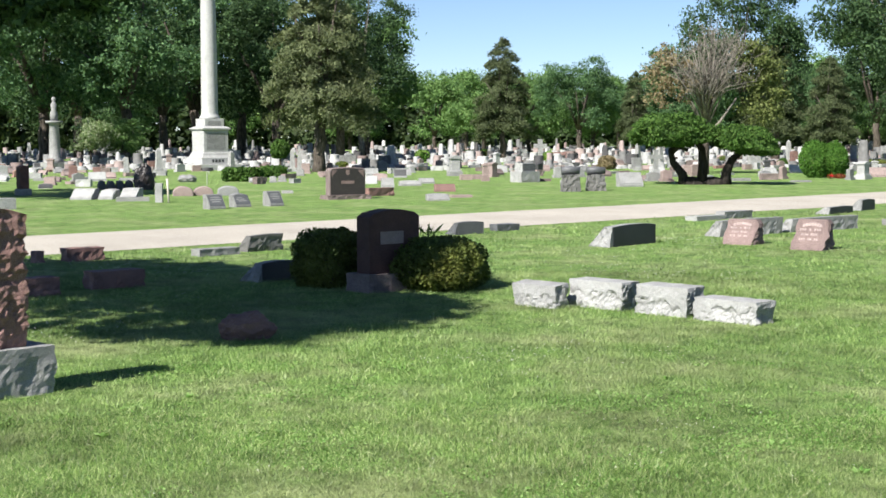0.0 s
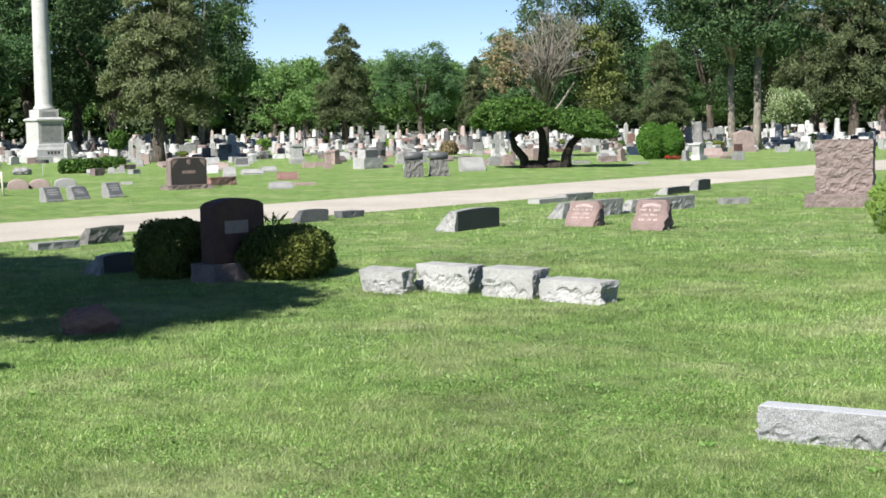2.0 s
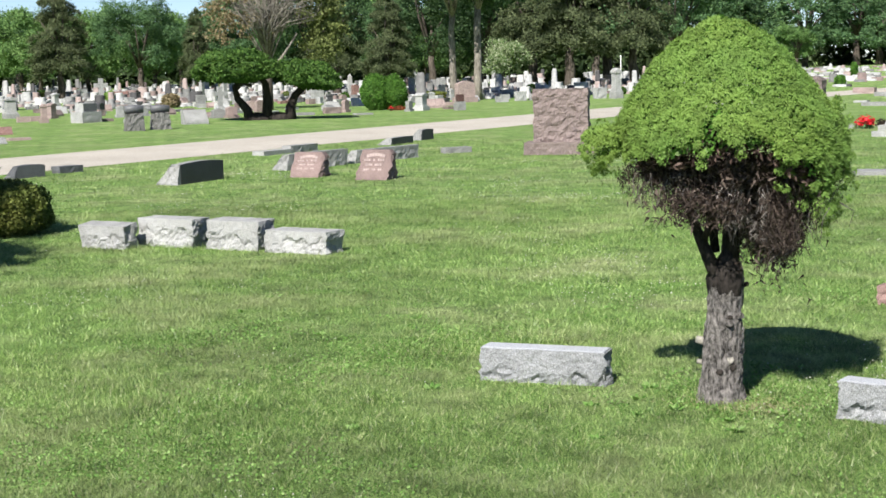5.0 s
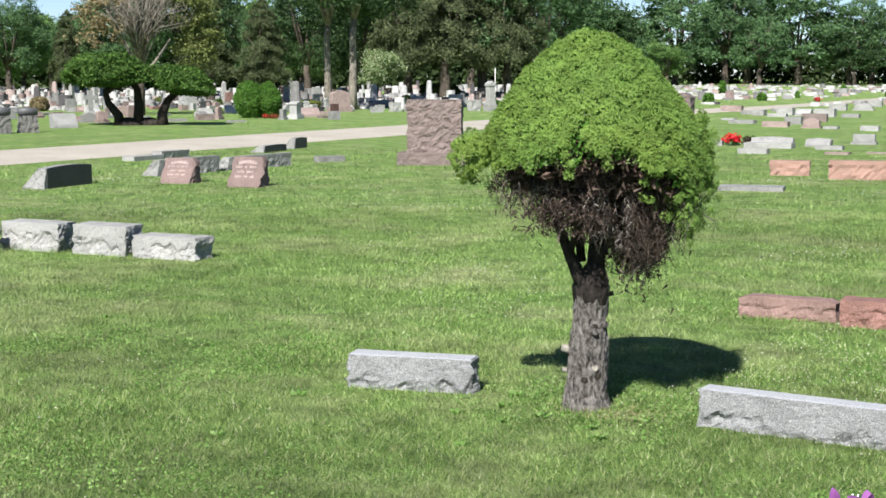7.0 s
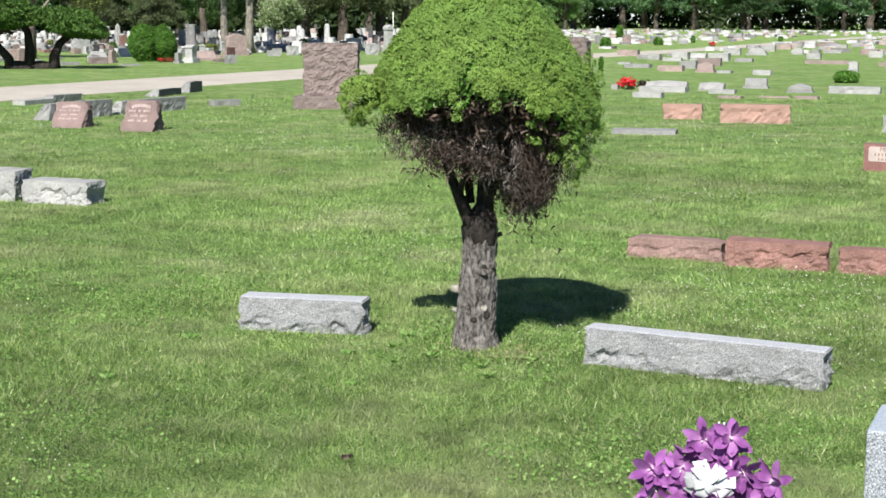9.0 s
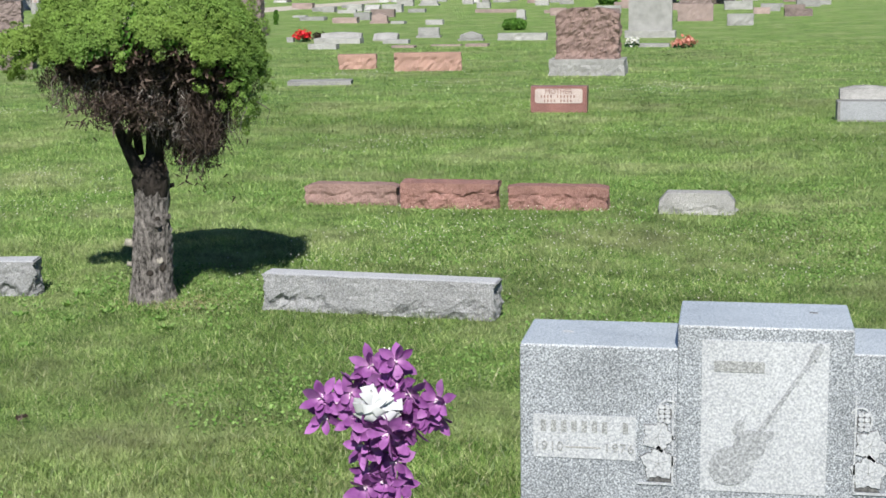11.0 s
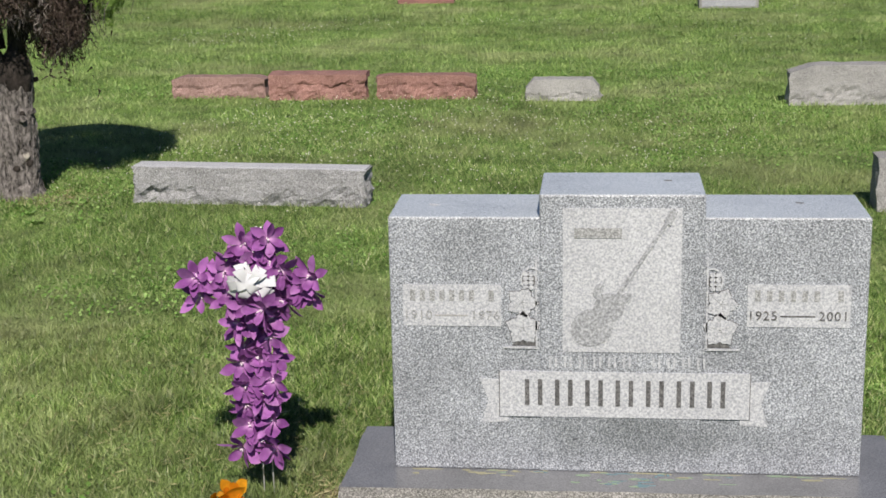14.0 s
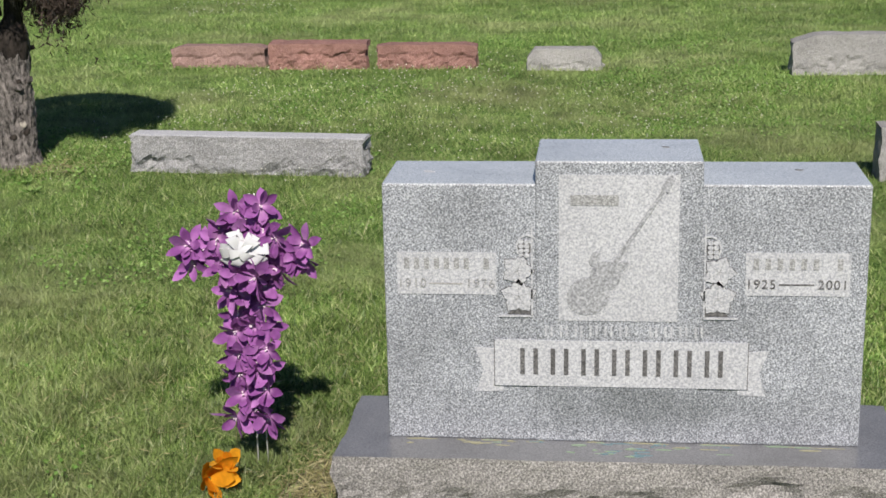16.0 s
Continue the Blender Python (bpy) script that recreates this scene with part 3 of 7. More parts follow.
def slant(x, y, w, d, h, face, tone="grey"):
    """A slant marker: rough body, smooth sloping front."""
    s = spot(x, y, w, d)
    body = {"dark": "grey", "flint": "grey", "darkred": "red"}.get(tone, tone)
    bm = rough_block(w, d, h + 0.04, s, detail(x, y), 0.012, sides="blr", z0=-0.04, margin=0.05)
    for v in bm.verts:
        u = max(0.0, v.co.z) / h
        k = max(0.0, u - 0.18) / 0.82
        f = (d / 2 - v.co.y) / d
        v.co.y += f * k * d * 0.55
        v.co.z -= 0.14 * h * u * (2 * v.co.x / w) ** 2 * (s % 2)
    thing = base_of("slant_marker", at(x, y, face), "%s granite slant marker with a smooth face and rough ends" % WORD[tone], "gravestone", "slant markers")
    part("body", bm, STONE[body], thing)
    z0, z1 = 0.24 * h, h * (0.97 - 0.14 * (s % 2))
    y0, y1 = [-d / 2 + d * 0.55 * (max(0.0, z / h - 0.18) / 0.82) - 0.004 for z in (z0, z1)]
    bm = bmesh.new()
    q = [(-w * 0.46, y0, z0), (w * 0.46, y0, z0), (w * 0.46, y1, z1), (w * 0.25, y1, z1 + 0.08 * h * (s % 2)), (-w * 0.25, y1, z1 + 0.08 * h * (s % 2)), (-w * 0.46, y1, z1)]
    f = bm.faces.new([bm.verts.new(p) for p in q])
    ex = bmesh.ops.extrude_face_region(bm, geom=[f])
    bmesh.ops.translate(bm, vec=(0, 0.02, -0.008), verts=[g for g in ex["geom"] if isinstance(g, bmesh.types.BMVert)])
    bmesh.ops.recalc_face_normals(bm, faces=bm.faces)
    front = part("face", bm, STONE[tone], thing, "smooth sloping face")
    if tone == "flint":
        for t, l in ((0.72, 0.30), (0.52, 0.36), (0.32, 0.26)):
            bm = bmesh.new()
            q = [(a * w * l, y0 + (y1 - y0) * b - 0.004, z0 + (z1 - z0) * b + 0.003) for a, b in ((-1, t), (1, t), (1, t + 0.10), (-1, t + 0.10))]
            bm.faces.new([bm.verts.new(p) for p in q])
            ex = bmesh.ops.extrude_face_region(bm, geom=bm.faces[:])
            bmesh.ops.translate(bm, vec=(0, 0.003, -0.002), verts=[g for g in ex["geom"] if isinstance(g, bmesh.types.BMVert)])
            bmesh.ops.recalc_face_normals(bm, faces=bm.faces)
            part("letter_bar", bm, STONE["grey"], front)
    return thing


def backed(x, y, w, d, h, face, tone="grey", smooth=False):
    """A slant marker seen from its upright back: the inscribed face slopes away on the far side."""
    s = spot(x, y, w, d)
    c = max(0.03, detail(x, y) * 0.7)
    bm = rough_block(w, d, h + 0.04, s, c, 0.034, sides="lr" if smooth else "flr", z0=-0.04, margin=0.12 if not smooth else 0.3, top=0.006)
    for v in bm.verts:
        u = max(0.0, v.co.z) / h
        f = (v.co.y + d / 2) / d
        v.co.y -= f * u * d * 0.62
        k = 2 * v.co.x / w
        v.co.z -= h * u * (0.09 * min(1.0, abs(k)) ** 2 if smooth else 0.06 * max(0.0, -k))
        v.co.x -= 0.06 * (1 - u) * (1.0 if k < -0.9 else 0.0)
    thing = base_of("slant_marker", at(x, y, face), "%s granite slant marker, upright %s back to the lane" % (WORD[tone], "smooth" if smooth else "rough"), "gravestone", "slant markers")
    part("body", bm, STONE["grey" if tone == "dark" else tone], thing)
    # For tone dark the body is grey; the darker back paints its shade.
    if smooth:
        pts = [(-w * 0.485, 0.0), (w * 0.485, 0.0)] + [(w * 0.485 * (1 - 2 * i / 12), h * 0.985 - 0.09 * h * (1 - 2 * i / 12) ** 2) for i in range(13)]
        part("back", sheet(pts, -d / 2, 0.006), STONE[tone], thing, "smooth darker back")
    return thing


def tablet(x, y, w, d, h, face, tone="grey", style="", plinth=True):
    s = spot(x, y, w, d)
    style = style or ("flat", "serp", "arch", "serp")[s % 4]
    thing = base_of("headstone", at(x, y, face), "upright %s granite headstone on a low base" % WORD[tone], "gravestone", "upright headstones")
    b = 0.22 * h if plinth else 0.0
    if plinth:
        part("base", rough_block(w * 1.0, d, b + 0.04, s, max(0.06, detail(x, y)), 0.01, z0=-0.04), STONE["grey" if tone in ("dark", "darkred") else tone], thing)
    bm = prism([(px, pz + b) for px, pz in top_outline(w * (0.86 if plinth else 1.0), h - b, style)], d * 0.62, bevel=0.012)
    part("tablet", bm, STONE[tone], thing)
    return thing


def die(x, y, w, d, h, face, tone="white"):
    """A block monument: stepped base, die, cap."""
    s = spot(x, y, w, d)
    thing = base_of("block_monument", at(x, y, face), "%s granite block monument with a stepped base and cap" % WORD[tone], "monument", "block monuments")
    part("base", rough_block(w, d, 0.2 * h + 0.04, s, 0.12, 0.01, z0=-0.04), STONE[tone], thing)
    part("plinth", prism(rect(-w * 0.42, 0.2 * h, w * 0.42, 0.3 * h), d * 0.84, bevel=0.01), STONE[tone], thing)
    part("shaft", prism(rect(-w * 0.34, 0.3 * h, w * 0.34, 0.82 * h), d * 0.68, bevel=0.01), STONE[tone], thing)
    part("cap", prism([(-w * 0.42, 0.82 * h), (w * 0.42, 0.82 * h), (w * 0.42, 0.9 * h), (0, h), (-w * 0.42, 0.9 * h)], d * 0.84, bevel=0.01), STONE[tone], thing)
    return thing


def obelisk(x, y, w, d, h, face, tone="white"):
    s = spot(x, y, w, d)
    thing = base_of("obelisk", at(x, y, face), "%s stone obelisk on a square base" % WORD[tone], "monument", "obelisks")
    part("base", rough_block(w, w, 0.18 * h + 0.04, s, 0.12, 0.01, z0=-0.04), STONE[tone], thing)
    bm = bmesh.new()
    r = []
    for k, z in ((0.36, 0.18 * h), (0.24, 0.9 * h), (0.02, h)):
        r.append([bm.verts.new((a * w * k, b * w * k, z)) for a, b in ((-1, -1), (1, -1), (1, 1), (-1, 1))])
    for a, b in zip(r, r[1:]):
        for i in range(4):
            bm.faces.new((a[i], a[(i + 1) % 4], b[(i + 1) % 4], b[i]))
    bm.faces.new(r[-1])
    part("shaft", bm, STONE[tone], thing)
    return thing


def cross(x, y, w, d, h, face, tone="white"):
    s = spot(x, y, w, d)
    thing = base_of("stone_cross", at(x, y, face), "tall %s stone cross on a stepped base" % WORD[tone], "monument", "stone crosses")
    part("base", rough_block(w, w * 0.8, 0.14 * h + 0.04, s, 0.12, 0.01, z0=-0.04), STONE[tone], thing)
    part("plinth", prism([(-w * 0.3, 0.14 * h), (w * 0.3, 0.14 * h), (w * 0.2, 0.3 * h), (-w * 0.2, 0.3 * h)], w * 0.4), STONE[tone], thing)
    a, b = 0.085 * h, 0.26 * h
    pts = [(-a, 0.3 * h), (a, 0.3 * h), (a, 0.66 * h), (b, 0.66 * h), (b, 0.82 * h), (a, 0.82 * h), (a, h), (-a, h), (-a, 0.82 * h), (-b, 0.82 * h), (-b, 0.66 * h), (-a, 0.66 * h)]
    part("cross", prism(pts, w * 0.25), STONE[tone], thing)
    return thing


def boulder(x, y, w, d, h, face, tone="grey"):
    s = spot(x, y, w, d)
    bm = bmesh.new()
    bmesh.ops.create_icosphere(bm, subdivisions=4, radius=1)
    for v in bm.verts:
        p = v.co + Vector((s * 3.1, 0, 0))
        k = 1 + 0.15 * noise.noise(p * 1.3) + 0.12 * noise.noise(p * 4) + 0.05 * noise.noise(p * 9)
        v.co = Vector((v.co.x * w / 2, v.co.y * d / 2, max(-0.05, v.co.z * 0.65 + 0.35) * h)) * k
    return solid("boulder_monument", bm, STONE[tone], at(x, y, face), "rough %s boulder used as a grave monument" % WORD[tone], "gravestone", "boulders")


def barrel(x, y, w, d, h, face, tone="pink"):
    """A low marker with a rounded back, like a loaf."""
    s = spot(x, y, w, d)
    pts = [(-w / 2, -0.03), (w / 2, -0.03)] + [(w / 2 * math.cos(a) * (1 + 0.06 * noise.noise(Vector((a * 2, s, 0)))), h * (0.35 + 0.65 * math.sin(a) * (1 + 0.16 * noise.noise(Vector((a * 1.6, s * 1.7, 4)))))) for a in [math.pi * i / 12 for i in range(13)]]
    return solid("loaf_marker", prism(pts, d, bevel=0.03), STONE[tone], at(x, y, face), "low rounded %s granite marker" % WORD[tone], "gravestone", "rounded markers")



def logrock(x, y, w, d, h, face, tone="grey"):
    """A rough stone with a carved log lying on it."""
    s = spot(x, y, w, d)
    thing = base_of("log_monument", at(x, y, face), "rough grey rock monument topped by a carved stone log", "monument", "log monuments")
    bm = rough_block(w * 0.85, d * 0.8, h * 0.66 + 0.05, s, 0.035, 0.035, z0=-0.05, margin=-0.2, top=0.03)
    for v in bm.verts:
        v.co.x *= 1.12 - 0.30 * max(0.0, v.co.z) / h
        v.co.y *= 1.12 - 0.25 * max(0.0, v.co.z) / h
    part("rock", bm, STONE["slate"], thing)
    bm = bmesh.new()
    limb(bm, [(-w * 0.45, 0, h * 0.82), (0, 0, h * 0.84), (w * 0.45, 0, h * 0.82)], [h * 0.16, h * 0.17, h * 0.15], 12, 0.15)
    part("log", bm, STONE["flint"], thing, "dark weathered carved log")
    return thing


def crown_points(n, rng, lobes, clump=0.30, each=52):
    """Leaves gathered into clumps over the outer shells of several ellipsoids (x, y, z, rx, ry, rz)."""
    lobes = np.array(lobes, dtype=float)
    m = max(12, n // each)
    area = lobes[:, 3] * lobes[:, 5]
    pick = rng.choice(len(lobes), size=m, p=area / area.sum())
    u = rng.normal(size=(m, 3)) + [0, 0, 0.35]
    u /= np.linalg.norm(u, axis=1)[:, None]
    r = rng.uniform(0.45, 1.0, size=(m, 1)) ** 0.5 * (1 + 0.10 * rng.normal(size=(m, 1)))
    c = lobes[pick, :3] + u * r * lobes[pick, 3:]
    which = rng.integers(0, m, n)
    size = clump * rng.uniform(0.55, 1.35, size=m)
    off = rng.normal(size=(n, 3)) * [1.0, 1.0, 0.62]
    out = u[which] * 0.7 + off * 0.5
    return c[which] + off * size[which, None], out / (np.linalg.norm(out, axis=1)[:, None] + 1e-9)


def shrub_mesh(name, w, d, h, size, count, leaf, rng, square=2.0):
    """Leaves over a clipped solid of superellipse section standing on the ground."""
    u = rng.normal(size=(count, 3))
    u /= np.linalg.norm(u, axis=1)[:, None]
    k = (np.abs(u) ** square).sum(axis=1) ** (-1 / square)
    p = u * k[:, None] * rng.uniform(0.8, 1.02, size=(count, 1))
    lump = np.array([noise.noise(Vector(q) * 2.3 + Vector((w * 9, h, 0))) for q in p])
    p *= (1 + 0.15 * lump)[:, None]
    p = p * [w / 2, d / 2, h * 0.55] + [0, 0, h * 0.47]
    p[:, 2] = np.maximum(p[:, 2], 0.01)
    return leaf_cards(name, p, size * 0.9, LEAF[leaf], rng, outward=u * 0.5, facing=u, ragged=0.6)


def bush(x, y, w, d, h, face, leaf="shrub", square=2.4, size=0.0, count=0, label="clipped green shrub among the graves", name="shrub"):
    s = spot(x, y, w, d)
    thing = base_of(name, at(x, y, face), label, "shrub", "shrubs")
    rng = np.random.default_rng(s)
    size = size or max(0.03, 0.0016 * math.hypot(x, y))
    d = max(min(d, w * 1.3), w * 0.5) if name == "shrub" else d
    count = count or int(min(9000, 14 * (w * h + w * d + d * h) / (size * size)))
    child("foliage", shrub_mesh("foliage", w, d, h, size, count, leaf, rng, square), thing)
    bm = bmesh.new()
    for i in range(5):
        a = i * 1.3 + s
        limb(bm, [(0.03 * math.cos(a), 0.03 * math.sin(a), -0.03), (w * 0.12 * math.cos(a), d * 0.12 * math.sin(a), h * 0.3), (w * 0.25 * math.cos(a), d * 0.25 * math.sin(a), h * 0.6)], [0.025, 0.018, 0.008], 6)
    part("stems", bm, BARK, thing)
    return thing


def hedge(x, y, w, d, h, face, leaf="boxwood"):
    return bush(x, y, max(w, 0.8), max(d, 0.6), h, face, leaf, 6.0, label="clipped low hedge among the graves", name="hedge")

# ---- trees ----


def trunk_mesh(h, r, rng, fork, reach, lean=0.05, limbs=7, knots=0.25):
    bm = bmesh.new()
    pts = [(lean * i * rng.normal() * 0.3, lean * i * rng.normal() * 0.3, -0.1 + (fork + 0.1) * i / 5) for i in range(6)]
    limb(bm, pts, [r * 1.35, r * 1.05, r * 0.95, r * 0.9, r * 0.85, r * 0.8], 10, knots)
    top = Vector(pts[-1])
    for i in range(limbs):
        a = 2 * math.pi * (i + rng.uniform(-0.3, 0.3)) / limbs
        up = rng.uniform(0.35, 1.0)
        end = top + Vector((math.cos(a) * reach * (1.1 - up * 0.7), math.sin(a) * reach * (1.1 - up * 0.7), (h - fork) * up * 0.85))
        mid = top.lerp(end, 0.5) + Vector((rng.normal() * 0.2, rng.normal() * 0.2, 0.12 * h * 0.3))
        limb(bm, [top - Vector((0, 0, 0.1)), mid, end], [r * 0.55, r * 0.33, r * 0.08], 6, knots)
    return bm


def bough_points(n, rng, h, fork, width, boughs=110):
    """Needles along boughs that rise a little from the stem and droop at their ends."""
    u = rng.uniform(0.0, 0.98, boughs)
    reach = width / 2 * np.minimum(1.0, 0.78 + 1.3 * u) * (1 - u) ** 0.60 * rng.uniform(0.66, 1.12, boughs) + 0.14
    a, z0 = rng.uniform(0, 2 * math.pi, boughs), fork + (h - fork) * u
    b = rng.choice(boughs, size=n, p=reach ** 1.3 / (reach ** 1.3).sum())
    t = rng.uniform(0.0, 1.0, n) ** 0.65
    l = reach[b]
    side = rng.normal(size=n) * 0.15 * l * (0.35 + 0.65 * np.sin(math.pi * np.minimum(t, 0.96)))
    c, s = np.cos(a[b]), np.sin(a[b])
    z = z0[b] + l * (0.16 * t - 0.42 * t * t) - np.abs(rng.normal(size=n)) * 0.13 * (0.4 + l * 0.35)
    p = np.stack([c * l * t - s * side, s * l * t + c * side, z], axis=1) + rng.normal(size=(n, 3)) * 0.07
    out = np.stack([c, s, np.full(n, 0.75)], axis=1)
    return p, out / np.linalg.norm(out, axis=1)[:, None]


def make_tree(name, label, h, r, fork, lobes, leaf, size, count, seed, bark=BARK, droop=0.0, long=1.6, clump=0.30, conifer=False):
    rng = np.random.default_rng(seed)
    tree = tagged(new(name), label, "tree", "background trees")
    reach = max(abs(l[0]) + l[3] for l in lobes) * 0.75
    part("trunk", trunk_mesh(h, r, rng, fork, reach), bark, tree)
    if conifer:
        p, u = bough_points(count * 2, rng, h, fork, 2 * reach / 0.75)
    else:
        p, u = crown_points(count * 2, rng, lobes, clump)
    child("crown", leaf_cards("crown", p, size * 0.80, LEAF[leaf], rng, droop, long, outward=u * 0.3, facing=u, ragged=0.6, thin=True), tree)
    return tree


def round_lobes(h, fork, width, n, seed):
    rng = np.random.default_rng(seed)
    out = [(0, 0, (h + fork) / 2, width * 0.19, width * 0.19, (h - fork) * 0.36)]
    for i in range(n):
        a, z = rng.uniform(0, 6.28), rng.uniform(0.1, 0.9)
        k = width * rng.uniform(0.26, 0.42) * math.sin(math.pi * (0.15 + 0.75 * z)) ** 0.6
        s = rng.uniform(0.07, 0.18) * width
        out.append((k * math.cos(a), k * math.sin(a), fork + (h - fork) * z * 0.92, s, s, s * 0.75))
    return out


def conifer_lobes(h, fork, width, tiers, seed):
    """A ragged cone of drooping sprays, broadest a third of the way up."""
    rng = np.random.default_rng(seed)
    out = [(0, 0, h - 0.5, 0.35, 0.35, 0.6)]
    for i in range(tiers * 9):
        u = rng.uniform(0.0, 0.97)
        k = width / 2 * min(1.0, 0.72 + 1.1 * u) * (1 - u) ** 0.62
        a, r = rng.uniform(0, 6.28), rng.uniform(0.35, 0.86)
        s = (0.16 * k + 0.16) * rng.uniform(0.75, 1.35)
        out.append((k * r * math.cos(a), k * r * math.sin(a), fork + (h - fork) * (0.04 + 0.94 * u) - 0.15 * r * k, s * 1.2, s * 1.2, s * 0.85))
    return out


def plant(tree, yaw, dist, scale=1.0, turn=0.0, wide=1.0, label=""):
    """A copy of a tree on the ground, seen from the middle of the walk at that bearing and distance."""
    a = radians(yaw)
    x, y = dist * math.sin(a), dist * math.cos(a)
    m = pose(x, y, ground_height(x, y), 0, 0, turn)
    ob = copy_thing(tree, m)
    ob.scale = (scale * wide, scale * wide, scale)
    return tagged(ob, label)


def drop(tree):
    for o in list(tree.children_recursive) + [tree]:
        bpy.data.objects.remove(o)


OAK = [make_tree("oak_tree", "tall leafy deciduous tree with a dark trunk", 11, 0.30, 2.6, round_lobes(11, 2.4, 9, 36, 40 + i), "oak", 0.155, 15000, 50 + i) for i in range(3)]
DARK = [make_tree("maple_tree", "tall dark-leaved deciduous tree", 11, 0.30, 2.6, round_lobes(11, 2.0, 9, 34, 340 + i), "maple", 0.155, 14000, 350 + i) for i in range(2)]
FAROAK = [make_tree("oak_tree", "distant leafy deciduous tree", 11, 0.30, 2.6, round_lobes(11, 1.8, 9, 48, 140 + i), ("oak", "maple", "oak")[i], 0.24, 5600, 150 + i) for i in range(3)]
LIME = [make_tree("lime_tree", "bright green deciduous tree at the edge of the cemetery", 8, 0.22, 1.6, round_lobes(8, 1.3, 6.5, 42, 60 + i), "lime", 0.17, 8500, 70 + i) for i in range(2)]
FIR = [make_tree("fir_tree", "dark dense conifer with a ragged outline", 9.5, 0.28, 2.2, conifer_lobes(9.5, 2.0, 6.6, 13, 80 + i), "fir", 0.098, 19000, 90 + i, droop=0.5, long=2.3, conifer=True) for i in range(2)]
TALL = [make_tree("ash_tree", "tall tree with a bare pale trunk and a high crown", 13, 0.19, 4.4, round_lobes(13, 4.0, 8.5, 30, 240 + i), "maple", 0.15, 10500, 250 + i, bark=PALEBARK) for i in range(2)]
PALE = make_tree("catalpa_tree", "small tree covered in pale blossom", 6, 0.2, 1.5, round_lobes(6, 1.2, 5.5, 18, 77), "blossom", 0.16, 5000, 78)

# tall trees over the left end of the graves
plant(OAK[0], -60.1, 92, 1.25, 20)
plant(OAK[1], -63.1, 95, 1.2, 90)
plant(OAK[2], -66.4, 88, 1.2, 10)
plant(DARK[1], -57.6, 104, 1.3, 200)
plant(DARK[0], -55.9, 112, 1.25, 140)
plant(DARK[0], -61.9, 125, 1.3, 250)
plant(OAK[0], -65.0, 130, 1.3, 310)
plant(OAK[1], -58.8, 135, 1.35, 30)
plant(OAK[2], -69.5, 110, 1.3, 70)
plant(PALE, -61.5, 88, 0.50, 40)
plant(LIME[0], -60.3, 90, 0.36, 100)
# the big conifer by the column and the tree behind it
cedar = plant(FIR[0], -53.0, 71, 1.12, 0, 0.95, "big olive-green conifer with a ragged outline near a column")
for o in cedar.children:
    if o.name.startswith("crown"):
        o.material_slots[0].link = 'OBJECT'
        o.material_slots[0].material = LEAF["cedar"]
plant(FIR[1], -52.2, 92, 1.06, 120)
plant(TALL[0], -51.4, 104, 1.0, 160)
plant(DARK[1], -54.6, 100, 1.1, 160)
plant(LIME[0], -51.2, 112, 1.4, 60, 0.8)
# lower trees under the open sky
plant(LIME[1], -48.6, 140, 0.98, 10)
plant(OAK[0], -47.4, 150, 0.78, 80)
plant(LIME[0], -46.7, 135, 0.98, 240)
plant(FIR[1], -46.0, 102, 0.88, 30, 0.92)
plant(LIME[1], -45.0, 140, 1.02, 300)
plant(OAK[1], -43.1, 130, 0.80, 100)
plant(LIME[0], -42.6, 135, 0.92, 20)
plant(OAK[2], -41.6, 150, 0.72, 44)
plant(FIR[0], -41.0, 120, 0.72, 200, 0.8)
plant(OAK[0], -39.5, 140, 0.9, 33)
# dark tall trees beyond the flat-topped yew
plant(DARK[0], -36.9, 98, 1.2, 66, 0.76)
plant(FIR[0], -35.8, 98, 0.92, 140, 0.9)
plant(OAK[2], -33.9, 118, 0.74, 12, 0.9)
plant(FIR[1], -33.9, 90, 0.66, 40)
plant(LIME[1], -32.4, 128, 0.95, 190)
plant(TALL[0], -31.45, 75, 0.95, 210)
plant(TALL[1], -30.5, 74, 1.0, 300)
plant(PALE, -29.6, 100, 0.62, 0)
plant(DARK[1], -30.3, 122, 1.2, 75)
plant(DARK[0], -32.2, 116, 0.95, 15)
plant(FIR[0], -28.4, 105, 1.2, 77)
plant(FIR[1], -27.0, 104, 1.25, 10)
plant(OAK[2], -25.6, 108, 1.15, 290)
plant(FIR[0], -24.6, 106, 1.2, 190)
plant(OAK[1], -23.0, 130, 1.1, 250)
for i in range(20):
    plant(FAROAK[i * 2 % 3], -22.8 + i * 1.5 + 0.4 * math.sin(i * 2.1), 258 + 12 * math.sin(i * 1.7), 1.45 * (1 + 0.12 * math.sin(i * 5.3)), i * 50, 1.25)
for i in range(8):
    plant((LIME + FAROAK)[i % 5], -22.0 + i * 3.4, 238 + 9 * math.sin(i * 2.7), 0.95 + 0.15 * math.sin(i * 3.3), i * 80, 1.2)
for i in range(12):
    plant((FAROAK + LIME)[i % 5], -69 + i * 4.3, 172 + 12 * math.sin(i * 2.3), (0.95 if i < 4 else 0.72 if i < 7 else 1.1) * (1.0 if i % 5 < 3 else 1.25), i * 70, 1.25)
for t in OAK + DARK + FAROAK + LIME + FIR + TALL + [PALE]:
    drop(t)

